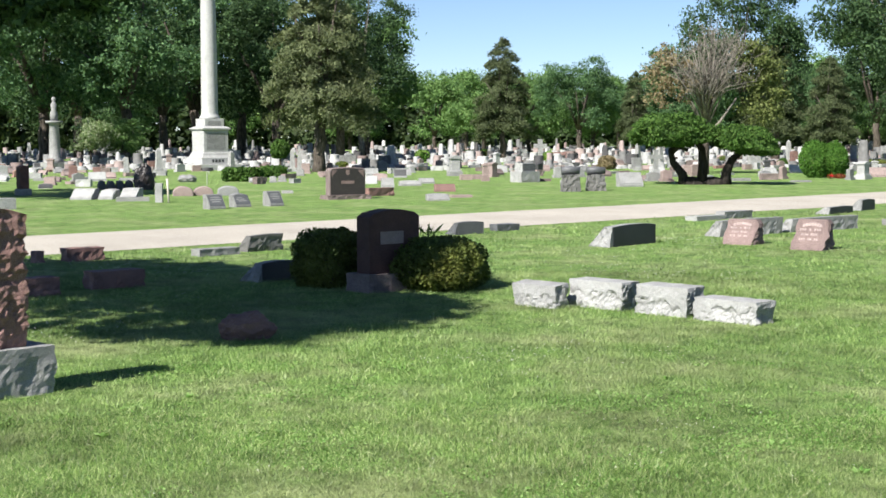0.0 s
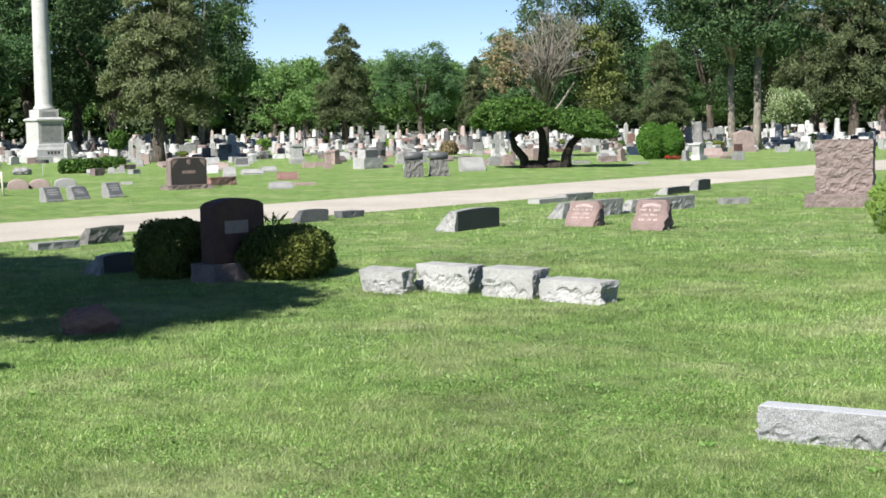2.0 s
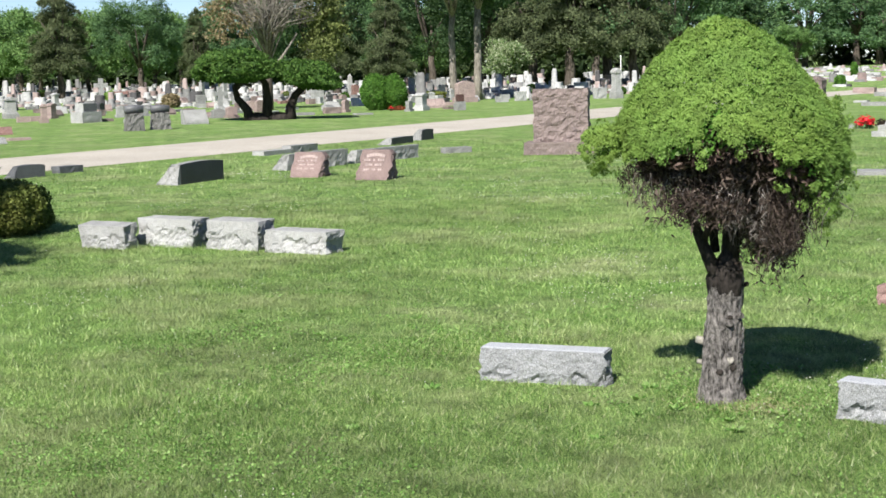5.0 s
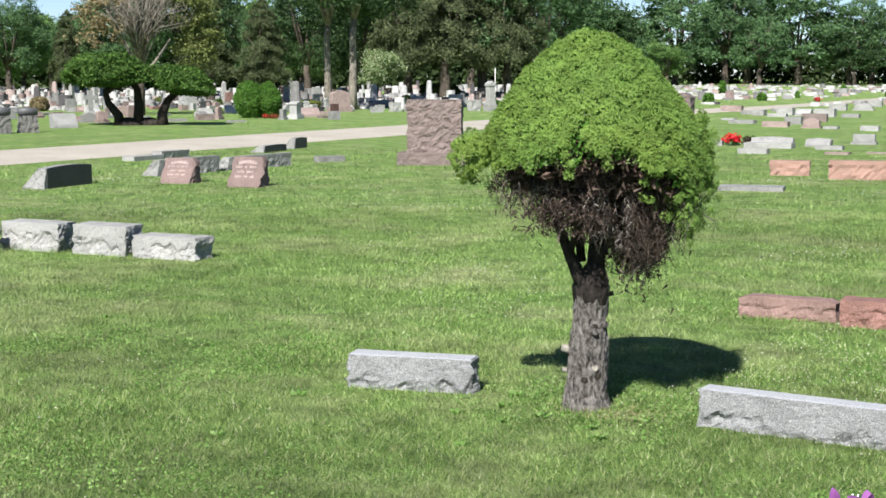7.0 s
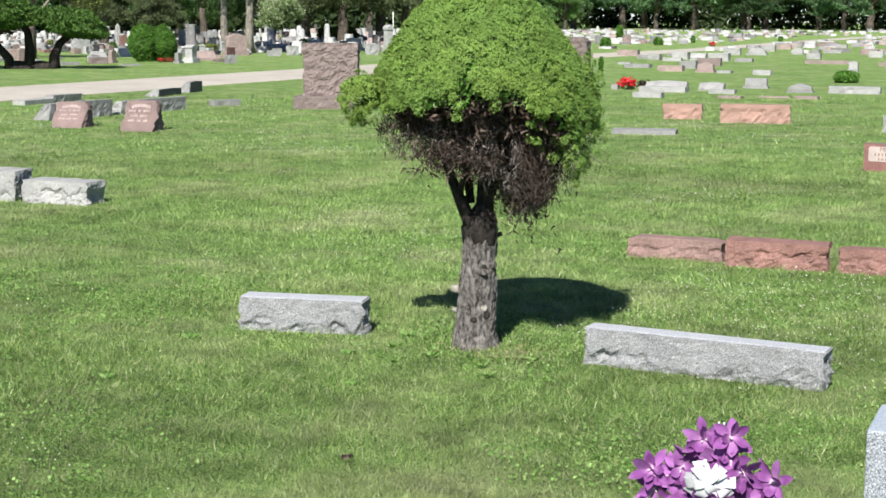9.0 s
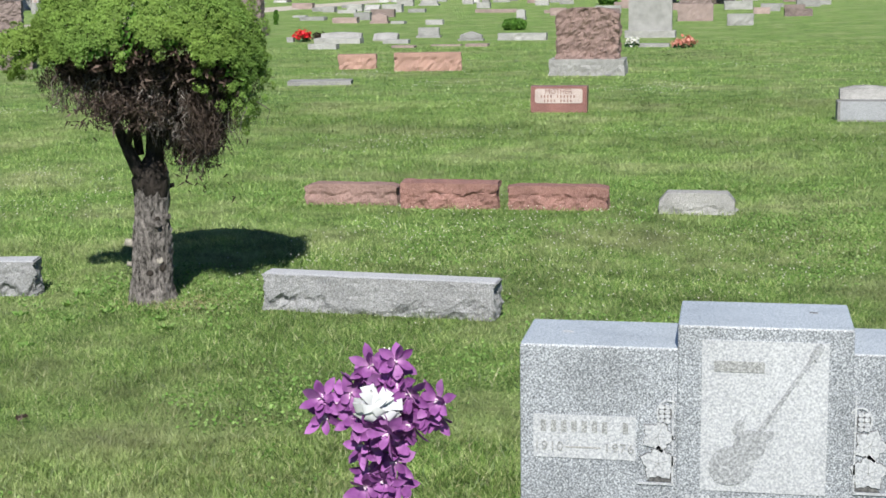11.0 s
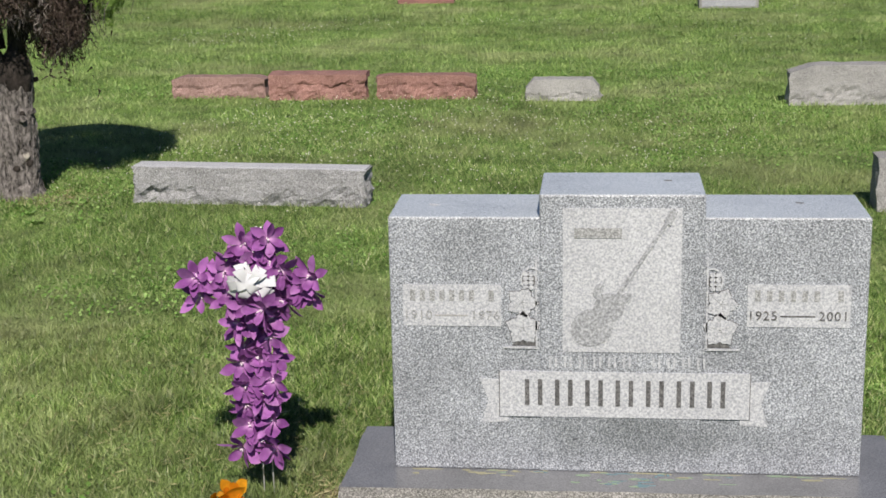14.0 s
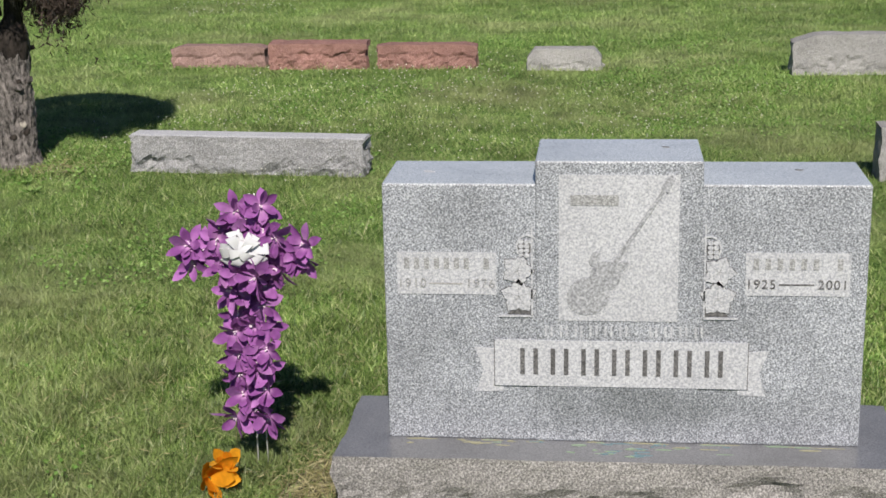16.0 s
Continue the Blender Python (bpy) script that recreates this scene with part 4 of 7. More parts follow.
# ---- graves, row by row ----
rock(-19.08, 9.53, 0.13, 0.16, 0.16, 90, "red")
rock(-18.98, 10.15, 0.58, 0.26, 0.18, 86, "red")
rock(-15.14, 7.56, 0.40, 0.26, 0.20, 86, "red")
rock(-15.34, 8.59, 0.66, 0.28, 0.20, 86, "red")
boulder(-10.71, 7.24, 0.46, 0.34, 0.22, 60, "red")
rock(-18.47, 12.00, 0.71, 0.25, 0.10, 90, "grey")
backed(-18.71, 12.96, 0.60, 0.30, 0.25, 91, "slate")
backed(-14.82, 10.41, 0.62, 0.34, 0.24, 96, "dark", True)
backed(-19.31, 17.68, 0.56, 0.30, 0.22, 84, "flint", True)
rock(-19.46, 18.76, 0.52, 0.25, 0.12, 84, "flint")
backed(-15.68, 17.68, 1.20, 0.40, 0.33, 97, "dark", True)
flat(-18.96, 23.85, 0.90, 0.30, 0.09, 90, "white")
rock(-18.96, 24.78, 0.95, 0.25, 0.15, 90, "grey")
backed(-15.77, 20.89, 1.50, 0.36, 0.28, 84, "grey")
backed(-15.61, 22.80, 1.75, 0.36, 0.24, 84, "grey")
backed(-18.58, 27.76, 1.07, 0.34, 0.16, 97, "dark", True)
backed(-18.95, 29.40, 0.62, 0.32, 0.25, 97, "dark", True)
rock(-15.38, 25.06, 0.59, 0.25, 0.11, 60, "grey")
tablet(-41.22, 20.18, 0.34, 0.41, 0.88, 90, "darkred")
slant(-37.27, 20.05, 0.60, 0.62, 0.29, 40, "ash")
slant(-36.93, 20.60, 0.42, 0.62, 0.28, 40, "ash")
slant(-36.50, 21.05, 0.46, 0.62, 0.30, 40, "ash")
flat(-35.28, 20.38, 0.86, 0.30, 0.11, 60, "white")
boulder(-42.44, 24.95, 0.66, 0.50, 0.80, 60, "espresso")
for bx, by in ((-43.61, 24.07), (-43.45, 24.31), (-43.29, 24.55), (-43.13, 24.79)):
    barrel(bx, by, 0.24, 0.4, 0.30, 70, "slate")
barrel(-37.27, 23.17, 0.58, 0.40, 0.28, 60, "pink")
barrel(-37.22, 23.82, 0.57, 0.40, 0.26, 60, "pink")
barrel(-36.68, 24.32, 0.61, 0.40, 0.28, 60, "grey")
slant(-30.03, 19.51, 0.42, 0.36, 0.34, 86, "flint")
slant(-30.45, 20.52, 0.42, 0.36, 0.33, 86, "flint")
slant(-30.29, 21.39, 0.38, 0.36, 0.36, 86, "flint")
tablet(-57.45, 30.40, 0.41, 0.30, 0.52, 60, "red")
tablet(-57.23, 31.38, 0.38, 0.30, 0.42, 60, "red")
slant(-46.10, 23.37, 0.47, 0.30, 0.16, 60, "dark")
hedge(-47.51, 32.16, 1.45, 1.00, 0.50, 52, "yew")
hedge(-51.05, 36.10, 1.0, 1.00, 0.43, 52, "yew")
slant(-46.07, 31.74, 0.44, 0.30, 0.17, 60, "white")
tablet(-45.53, 32.17, 0.28, 0.30, 0.23, 60, "white")
tablet(-45.90, 32.84, 0.32, 0.30, 0.23, 60, "white")
flat(-36.60, 26.36, 0.32, 0.30, 0.08, 60, "white")
tablet(-63.13, 38.11, 0.38, 0.30, 0.58, 60, "white")
rock(-64.35, 36.14, 0.54, 0.30, 0.24, 60, "white")
tablet(-60.27, 34.53, 0.28, 0.34, 0.78, 60, "white")
boulder(-48.42, 30.30, 0.68, 0.60, 0.27, 60, "grey")
tablet(-64.34, 50.40, 1.01, 0.50, 0.64, 60, "grey")
rock(-33.07, 26.98, 0.95, 0.30, 0.23, 90, "red")
slant(-38.03, 31.43, 0.40, 0.30, 0.32, 60, "white")
slant(-44.09, 36.09, 0.53, 0.30, 0.28, 60, "pink")
slant(-49.19, 41.57, 0.61, 0.30, 0.29, 60, "white")
obelisk(-60.95, 49.37, 0.46, 0.55, 0.84, 60, "white")
die(-46.79, 42.34, 0.56, 0.67, 0.87, 60, "white")
die(-40.61, 38.26, 0.28, 0.33, 0.68, 60, "pink")
rock(-42.23, 38.77, 0.44, 0.30, 0.21, 60, "pink")
rock(-42.52, 39.72, 0.53, 0.30, 0.19, 60, "pink")
slant(-40.28, 35.08, 0.53, 0.30, 0.19, 60, "grey")
slant(-38.92, 33.16, 0.73, 0.40, 0.18, 60, "white")
slant(-34.09, 30.41, 0.63, 0.30, 0.23, 60, "red")
slant(-29.67, 26.21, 0.58, 0.40, 0.18, 60, "grey")
flat(-30.63, 27.91, 0.57, 0.40, 0.07, 60, "pink")
cross(-60.25, 61.12, 0.62, 0.75, 1.45, 60, "white")
tablet(-72.17, 71.49, 0.77, 0.50, 0.75, 60, "white")
tablet(-67.01, 69.71, 0.63, 0.50, 0.54, 60, "red")
tablet(-72.68, 76.85, 0.79, 0.50, 0.73, 60, "grey")
obelisk(-58.09, 42.18, 0.33, 0.40, 1.10, 60, "white")
obelisk(-57.78, 42.37, 0.27, 0.33, 1.21, 60, "white")
hedge(-82.85, 77.48, 1.44, 2.00, 0.41, 60)
bush(-49.64, 54.98, 0.80, 0.8, 0.62, 0, "rust", 2.6, label="rusty brown clipped shrub among the graves")
bush(-65.74, 67.5, 0.75, 0.8, 0.60, 0, "juniper", 2.6)
bush(-77.35, 67.05, 0.95, 0.9, 0.62, 0, "juniper", 2.6)
rock(-65.21, 67.86, 0.85, 0.4, 0.62, 45, "red")
hedge(-86.7, 81.0, 2.3, 1.0, 0.5, 47, "yew")
bush(-71.74, 62.31, 0.44, 2.00, 0.56, 60)
slant(-32.81, 37.41, 0.78, 0.50, 0.46, 60, "white")
tablet(-35.86, 42.19, 0.55, 0.40, 0.35, 60, "grey")
tablet(-35.24, 42.19, 0.45, 0.40, 0.42, 60, "pink")
tablet(-40.48, 49.75, 0.38, 0.40, 0.42, 60, "pink")
tablet(-48.59, 55.96, 0.53, 0.40, 0.57, 60, "grey")
slant(-45.53, 54.01, 0.44, 0.40, 0.45, 60, "white")
tablet(-45.69, 61.53, 0.70, 0.50, 0.77, 60, "white")
slant(-36.92, 50.71, 0.59, 0.50, 0.34, 60, "white")
obelisk(-52.46, 73.96, 0.39, 0.47, 1.35, 60, "white")
tablet(-52.04, 73.89, 0.44, 0.50, 0.70, 60, "red")
flat(-31.30, 44.81, 0.63, 0.40, 0.06, 60, "grey")
tablet(-36.08, 60.00, 1.09, 0.50, 0.98, 60, "pink")
tablet(-34.88, 57.55, 0.35, 0.40, 0.41, 60, "darkred")
rock(-29.69, 48.91, 0.35, 0.42, 0.24, 60, "grey")
slant(-32.70, 51.74, 1.09, 0.40, 0.37, 60, "pink")
hedge(-41.20, 65.24, 1.28, 1.00, 0.35, 60)
tablet(-50.32, 80.84, 0.54, 0.50, 0.93, 60, "white")
rock(-41.69, 73.92, 1.03, 0.40, 0.28, 60, "white")
rock(-34.00, 61.54, 0.48, 0.40, 0.42, 60, "white")
die(-30.26, 63.99, 0.44, 0.52, 1.40, 60, "white")
hedge(-49.72, 96.80, 2.46, 2.00, 1.00, 60)
slant(-35.70, 71.39, 0.86, 0.40, 0.47, 60, "white")
rock(-31.19, 64.17, 0.55, 0.40, 0.49, 60, "white")
rock(-6.37, 24.98, 0.67, 0.25, 0.25, 10, "orange")
rock(-5.05, 24.50, 1.14, 0.25, 0.30, 10, "orange")
flat(-6.07, 21.54, 0.93, 0.50, 0.06, 10, "grey")
rock(-8.81, 31.61, 0.67, 0.25, 0.11, 0, "white")
slant(-9.21, 34.66, 0.98, 0.30, 0.24, 0, "grey")
flat(-9.15, 34.2, 1.10, 0.4, 0.12, 0, "white")
slant(-8.31, 35.43, 0.59, 0.30, 0.19, 0, "grey")
rock(-7.72, 33.98, 0.61, 0.30, 0.09, 0, "white")
flat(-7.11, 31.99, 0.50, 0.30, 0.05, 0, "pink")
tablet(-7.55, 36.88, 0.61, 0.25, 0.25, 0, "grey")
tablet(-6.19, 35.20, 0.61, 0.25, 0.21, 0, "grey")
flat(-6.30, 32.69, 0.66, 0.30, 0.03, 0, "pink")
flat(-5.57, 32.41, 0.49, 0.30, 0.06, 0, "pink")
rock(-9.21, 45.96, 0.55, 0.30, 0.15, 0, "white")
tablet(-11.32, 47.52, 0.59, 0.40, 0.32, 0, "pink")
rock(-12.58, 48.04, 0.84, 0.40, 0.18, 0, "pink")
flat(-10.61, 47.09, 0.44, 0.40, 0.08, 0, "white")
rock(-10.53, 34.92, 0.17, 0.21, 0.12, 0, "white")
rock(-16.87, 61.78, 0.53, 0.50, 0.23, 0, "white")
rock(-19.78, 67.85, 1.00, 0.50, 0.27, 0, "pink")
rock(-16.04, 62.86, 0.71, 0.50, 0.30, 0, "white")
slant(-15.07, 62.00, 0.63, 0.50, 0.28, 0, "white")
rock(-13.90, 60.72, 0.85, 0.50, 0.32, 0, "white")
tablet(-14.72, 72.29, 0.97, 0.50, 0.35, 0, "white")
tablet(-13.18, 74.57, 0.54, 0.50, 0.32, 0, "white")
rock(-12.19, 73.77, 0.36, 0.43, 0.27, 0, "grey")
flat(-16.10, 54.75, 0.49, 0.40, 0.07, 0, "white")
bush(-14.66, 47.06, 0.12, 1.00, 0.44, 0)
bush(-26.30, 85.47, 0.58, 1.50, 0.57, 0)
bush(-26.04, 96.33, 0.51, 1.50, 0.49, 0)
bush(-26.37, 106.95, 0.22, 1.50, 0.50, 0)
bush(-28.58, 132.23, 0.38, 2.00, 0.78, 0)
bush(-21.71, 115.46, 0.22, 2.00, 0.39, 0)
bush(-37.34, 125.54, 0.48, 1.50, 1.12, 0)
rock(-4.98, 73.61, 1.12, 0.40, 0.55, 0, "pink")
bush(-5.88, 70.18, 0.90, 1.50, 0.74, 0)
bush(-6.05, 41.32, 0.62, 1.00, 0.29, 0)
rock(-4.98, 35.31, 1.18, 0.40, 0.16, 0, "white")
tablet(-7.08, 49.93, 0.33, 0.40, 0.35, 0, "white")
tablet(-8.98, 75.99, 0.56, 0.40, 0.76, 0, "grey")
rock(-8.95, 70.25, 0.66, 0.40, 0.28, 0, "white")
flat(-9.29, 58.73, 1.64, 0.40, 0.13, 0, "pink")
rock(0.00, 59.76, 1.12, 0.40, 0.33, 0, "white")
rock(0.05, 43.43, 0.76, 0.40, 0.32, 0, "white")
flat(-1.73, 31.85, 0.64, 0.30, 0.07, 0, "grey")
rock(3.34, 30.21, 0.53, 0.30, 0.13, 0, "red")
tablet(3.90, 31.76, 0.41, 0.30, 0.26, 0, "pink")
rock(4.20, 29.67, 0.65, 0.30, 0.16, 0, "pink")
flat(-33.66, 15.97, 0.5, 0.4, 0.26, 80, "white")

# ---- the rock-faced monument and stones by the near lawn ----


def stacked(x, y, face, base, die_size, tones, label, name="monument", amp=0.03, margin=-0.3, cell=0.0, dome=0.0):
    """A rough die on a rough base; sizes are (width, depth, height)."""
    s = spot(x, y, base[0], base[1])
    thing = base_of(name, at(x, y, face), label, "monument")
    cell = cell or max(0.03, detail(x, y))
    part("base", rough_block(base[0], base[1], base[2] + 0.04, s, cell, 0.02, z0=-0.04), STONE[tones[0]], thing)
    bm = rough_block(*die_size, s + 40, cell, amp, z0=base[2], margin=margin, top=0.012)
    for v in bm.verts:
        u = (v.co.z - base[2]) / die_size[2]
        v.co.z -= dome * u * (2 * v.co.x / die_size[0]) ** 4
        v.co.z = max(v.co.z, base[2] - 0.01)
    part("die", bm, STONE[tones[1]], thing, "rough-hewn %s granite die" % WORD[tones[1]])
    return thing


stacked(-9.58, 4.24, 92, (1.06, 0.5, 0.32), (0.76, 0.34, 0.93), ("grey", "red"), "rusty red rock-faced monument on a grey granite base", amp=0.035, cell=0.03, dome=0.05)
stacked(-13.10, 25.12, 20, (1.34, 0.7, 0.23), (1.03, 0.40, 0.98), ("brown", "brown"), "broad brown rock-faced monument on a rough base", amp=0.034, cell=0.03)
stacked(-2.30, 23.52, 0, (1.17, 0.65, 0.25), (0.97, 0.42, 0.78), ("grey", "russet"), "brown rock-faced monument on a pale granite base", amp=0.045, dome=0.10, cell=0.03)
stacked(-12.75, 38.60, 0, (0.85, 0.5, 0.37), (0.74, 0.4, 0.82), ("brown", "brown"), "brown rough stone monument of two stacked blocks", amp=0.04, dome=0.12)
stacked(-1.30, 47.31, 0, (1.08, 0.5, 0.52), (0.95, 0.4, 0.42), ("pink", "brown"), "pink and brown rock-faced family monument")
stacked(-2.06, 36.31, 0, (1.20, 0.6, 0.16), (1.02, 0.3, 0.76), ("white", "white"), "pale smooth headstone on a rough white base", amp=0.003, dome=0.03)
stacked(5.16, 33.80, 0, (1.32, 0.5, 0.20), (1.15, 0.4, 0.6), ("grey", "red"), "red rock-faced monument on a grey base")

block = stacked(-38.74, 38.48, 84, (0.86, 0.64, 0.38), (0.60, 0.44, 0.31), ("ash", "ash"), "pale granite block with a dark polished face on a rough base", amp=0.002)
part("face", sheet(rect(-0.28, 0.41, 0.28, 0.67), -0.228, 0.006), STONE["flint"], block, "dark polished inscription face")

logrock(-31.31, 33.01, 0.62, 0.55, 0.76, 50)
logrock(-31.11, 33.92, 0.62, 0.55, 0.74, 50)


def block_marker(x, y, w, d, h, face, tone, amp, label, cell=0.013, chop=0.0, slope=0.0, margin=0.52, ends=0.04, under=0.75):
    """A low marker seen close: crisp top margin, pitched rock face below it."""
    s = spot(x, y, w, d)
    bm = rough_block(w, d, h + 0.04, s, cell, amp, z0=-0.04, margin=margin, under=under)
    if amp > 0.018:
        rock_face(bm, w, d, h, ends, s + 9, freq=15.0, sides="lr", margin=0.0, top=0.0)
    for v in bm.verts:
        k = abs(2 * v.co.x / w)
        if chop and k > 0.8:
            v.co.z = min(v.co.z, h - chop * (k - 0.8) / 0.2)
        if slope and v.co.z > h * 0.6:
            v.co.z -= slope * (0.5 - v.co.y / d) * h * 0.5
    stone = solid("grave_marker", bm, STONE[tone], at(x, y, face), label, "gravestone", "rock-faced markers")
    if tone == "speckle":
        part("sawn_top", box_grid(w - 0.022, d - 0.024, 0.010, 0.05, z0=h - 0.004), FROST, stone, "smooth pale sawn top")
    return stone


block_marker(-3.905, 7.06, 0.695, 0.15, 0.180, 11, "speckle", 0.036, "low grey granite marker with a rock-faced front near a small tree", cell=0.011, margin=0.50, ends=0.06, under=0.30)
block_marker(-1.695, 6.91, 1.18, 0.13, 0.180, -5, "speckle", 0.034, "long low grey granite marker with a pitched face", under=0.5)
block_marker(-2.69, 10.27, 0.67, 0.14, 0.150, 0, "blush", 0.020, "low dull red granite marker in a row of three", chop=0.02, margin=0.3, under=0.3)
block_marker(-1.97, 10.18, 0.685, 0.16, 0.185, 0, "brick", 0.032, "taller rusty red granite marker in a row of three", slope=0.10, margin=0.34, ends=0.05, under=0.3)
block_marker(-1.22, 10.18, 0.685, 0.15, 0.165, 0, "brick", 0.028, "low rusty red granite marker in a row of three", chop=0.012, margin=0.3, under=0.3)
block_marker(-0.28, 10.08, 0.50, 0.15, 0.145, 0, "white", 0.022, "small weathered pale marker with chipped corners", chop=0.06)
block_marker(1.985, 9.86, 1.60, 0.18, 0.26, 0, "grey", 0.016, "long grey granite marker with a gently curved top", chop=0.05)
block_marker(1.53, 6.82, 0.62, 0.16, 0.25, 0, "grey", 0.012, "grey granite marker behind the large headstone")

FAMILY = [(-10.65, 10.72, 0.58, 0.19, 0.25, 2, 0.2), (-10.15, 11.11, 0.68, 0.27, 0.275, 2, 0.0), (-9.34, 11.14, 0.61, 0.27, 0.285, 2, 0.06), (-8.605, 11.17, 0.69, 0.30, 0.205, 2, 0.0)]
for x, y, w, d, h, face, slope in FAMILY:
    block_marker(x, y, w, d, h, face, "ash", 0.036, "pale granite marker with a broken rock face, one of four", cell=0.019, slope=slope, margin=0.40, ends=0.085, under=0.30)


def dark_family_stone():
    x, y = -12.96, 10.67
    s = spot(x, y, 0.9, 0.4)
    thing = base_of("dark_headstone", at(x, y, 88), "dark polished headstone with a shouldered top between two bushes", "gravestone")
    part("base", rough_block(0.86, 0.42, 0.24, s, 0.04, 0.015, z0=-0.04), STONE["brown"], thing)
    w, h = 0.70, 0.92
    pts = [(-w / 2, 0.2), (w / 2, 0.2), (w / 2, h - 0.10), (w * 0.40, h - 0.055)] + [(w * 0.34 * (1 - 2 * i / 10), h - 0.03 * (1 - 2 * i / 10) ** 2 - 0.02) for i in range(11)] + [(-w * 0.40, h - 0.055), (-w / 2, h - 0.10)]
    part("tablet", prism(pts, 0.24, bevel=0.012), STONE["darkred"], thing)
    part("plaque", sheet(rect(-0.20, 0.52, 0.12, 0.66), -0.121), STONE["pink"], thing, "pale name plaque")


dark_family_stone()
bush(-13.78, 10.48, 0.72, 0.80, 0.63, 0, "boxwood", 3.4, 0.026, 17000, "clipped dark bush beside the dark headstone")
bush(-12.66, 11.15, 1.08, 1.0, 0.56, 30, "boxwood", 2.7, 0.026, 22000, "spreading dark bush with yellowing tips beside the dark headstone")


def spiky_plant(x, y, h, n, label):
    rng = np.random.default_rng(5)
    thing = base_of("lily_plant", at(x, y), label, "plant")
    p = rng.normal(size=(n, 3)) * [0.10, 0.10, 0.0] + [0, 0, 1]
    p[:, 2] = rng.uniform(0.1, 1.0, n) * h
    child("leaves", leaf_cards("leaves", p, 0.03, LEAF["yew"], rng, -0.8, 6.0, spread=0.7), thing)


spiky_plant(-13.2, 11.5, 0.66, 70, "spiky green plant behind the bush")


def inscribed_pink(x, y, w, h, face):
    """A pink tablet leaning back a little, its inscription as pale bars under an arched line."""
    s = spot(x, y, w, 0.2)
    thing = base_of("pink_headstone", at(x, y, face), "small pink granite headstone with pale lettering and rough edges", "gravestone", "pink headstones")
    lean = 0.27
    bm = rough_block(w, 0.42, h + 0.04, s, 0.025, 0.045, sides="blr", z0=-0.04, margin=-0.2)
    for v in bm.verts:
        v.co.y += lean * max(0.0, v.co.z) / h * (0.21 - v.co.y) / 0.42
        v.co.x *= 1.0 + 0.05 * (1 - max(0.0, v.co.z) / h)
        if v.co.x > w * 0.4:
            v.co.z -= 0.06 * max(0.0, v.co.z) / h * (v.co.x / w - 0.4) / 0.1
    body = part("tablet", bm, STONE["rose"], thing)

    def bar(x0, z0, x1, z1):
        bm = sheet(rect(x0, z0, x1, z1), -0.211, 0.003)
        for v in bm.verts:
            v.co.y += lean * v.co.z / h
        part("letter_bar", bm, FADEDPINK, body)

    for i in range(7):
        a = (i - 3) / 3.0
        bar(a * w * 0.26 - 0.018, h * 0.80 - 0.02 * a * a, a * w * 0.26 + 0.018, h * 0.90 - 0.02 * a * a)
    for k, (z, l) in enumerate(((0.64, 0.36), (0.48, 0.28), (0.32, 0.32))):
        for i in range(9):
            if i not in ((3, 5), (4,), (3, 6))[k]:
                bar(-w * l + i * w * l * 0.21, h * z, -w * l + i * w * l * 0.21 + w * l * 0.13, h * (z + 0.07))


inscribed_pink(-14.45, 19.06, 0.50, 0.38, 12)
inscribed_pink(-13.05, 18.88, 0.50, 0.44, 12)


def words(text, size, x, z, y, material, parent, name="lettering"):
    """Text in the built-in font on a face that looks along -y."""
    cu = bpy.data.curves.new("words", 'FONT')
    cu.body, cu.size, cu.align_x, cu.align_y, cu.extrude = text, size, 'CENTER', 'CENTER', 0.0008
    tmp = new("words", cu)
    me = bpy.data.meshes.new_from_object(tmp.evaluated_get(bpy.context.evaluated_depsgraph_get()))
    bpy.data.objects.remove(tmp)
    me.transform(pose(x, y, z, 90, 0, 0))
    me.materials.clear()
    me.materials.append(material)
    return child(name, me, parent)


def panel_marker(x, y, w, d, h, face, text=""):
    """A red marker with a pale inset panel."""
    s = spot(x, y, w, d)
    thing = base_of("panel_marker", at(x, y, face), "polished red granite marker with a pale frosted name panel", "gravestone", "panel markers")
    part("body", rough_block(w, d, h + 0.04, s, 0.03, 0.006, sides="blr", z0=-0.04), WINERED, thing)
    front = -d / 2
    panel = part("panel", prism([(px * w * 0.42, h * (0.36 + 0.55 * pz)) for px, pz in ((-0.92, 0), (0.92, 0), (1, 0.1), (1, 0.9), (0.92, 1), (-0.92, 1), (-1, 0.9), (-1, 0.1))], 0.004, front - 0.002, bevel=0), PALEPINK, thing, "frosted pink panel")
    y = front - 0.005
    if text:
        words(text, h * 0.26, 0, h * 0.80, y, STONE["red"], panel)
        for i in range(11):
            if i != 4:
                part("letter_bar", sheet(rect(-w * 0.32 + i * w * 0.058, h * 0.57, -w * 0.32 + i * w * 0.058 + 0.016, h * 0.67), front - 0.004), STONE["red"], panel)
        for i in range(9):
            if i != 4:
                part("letter_bar", sheet(rect(-w * 0.26 + i * w * 0.058, h * 0.41, -w * 0.26 + i * w * 0.058 + 0.015, h * 0.50), front - 0.004), STONE["red"], panel)
    else:
        part("letter_bar", sheet(rect(-w * 0.25, h * 0.62, w * 0.25, h * 0.72), front - 0.004), PALEPINK, panel)


panel_marker(-2.03, 17.27, 0.65, 0.18, 0.30, 0, "MOTHER")
panel_marker(3.02, 19.39, 0.49, 0.22, 0.30, 0)
panel_marker(3.66, 19.28, 0.49, 0.22, 0.30, 0)


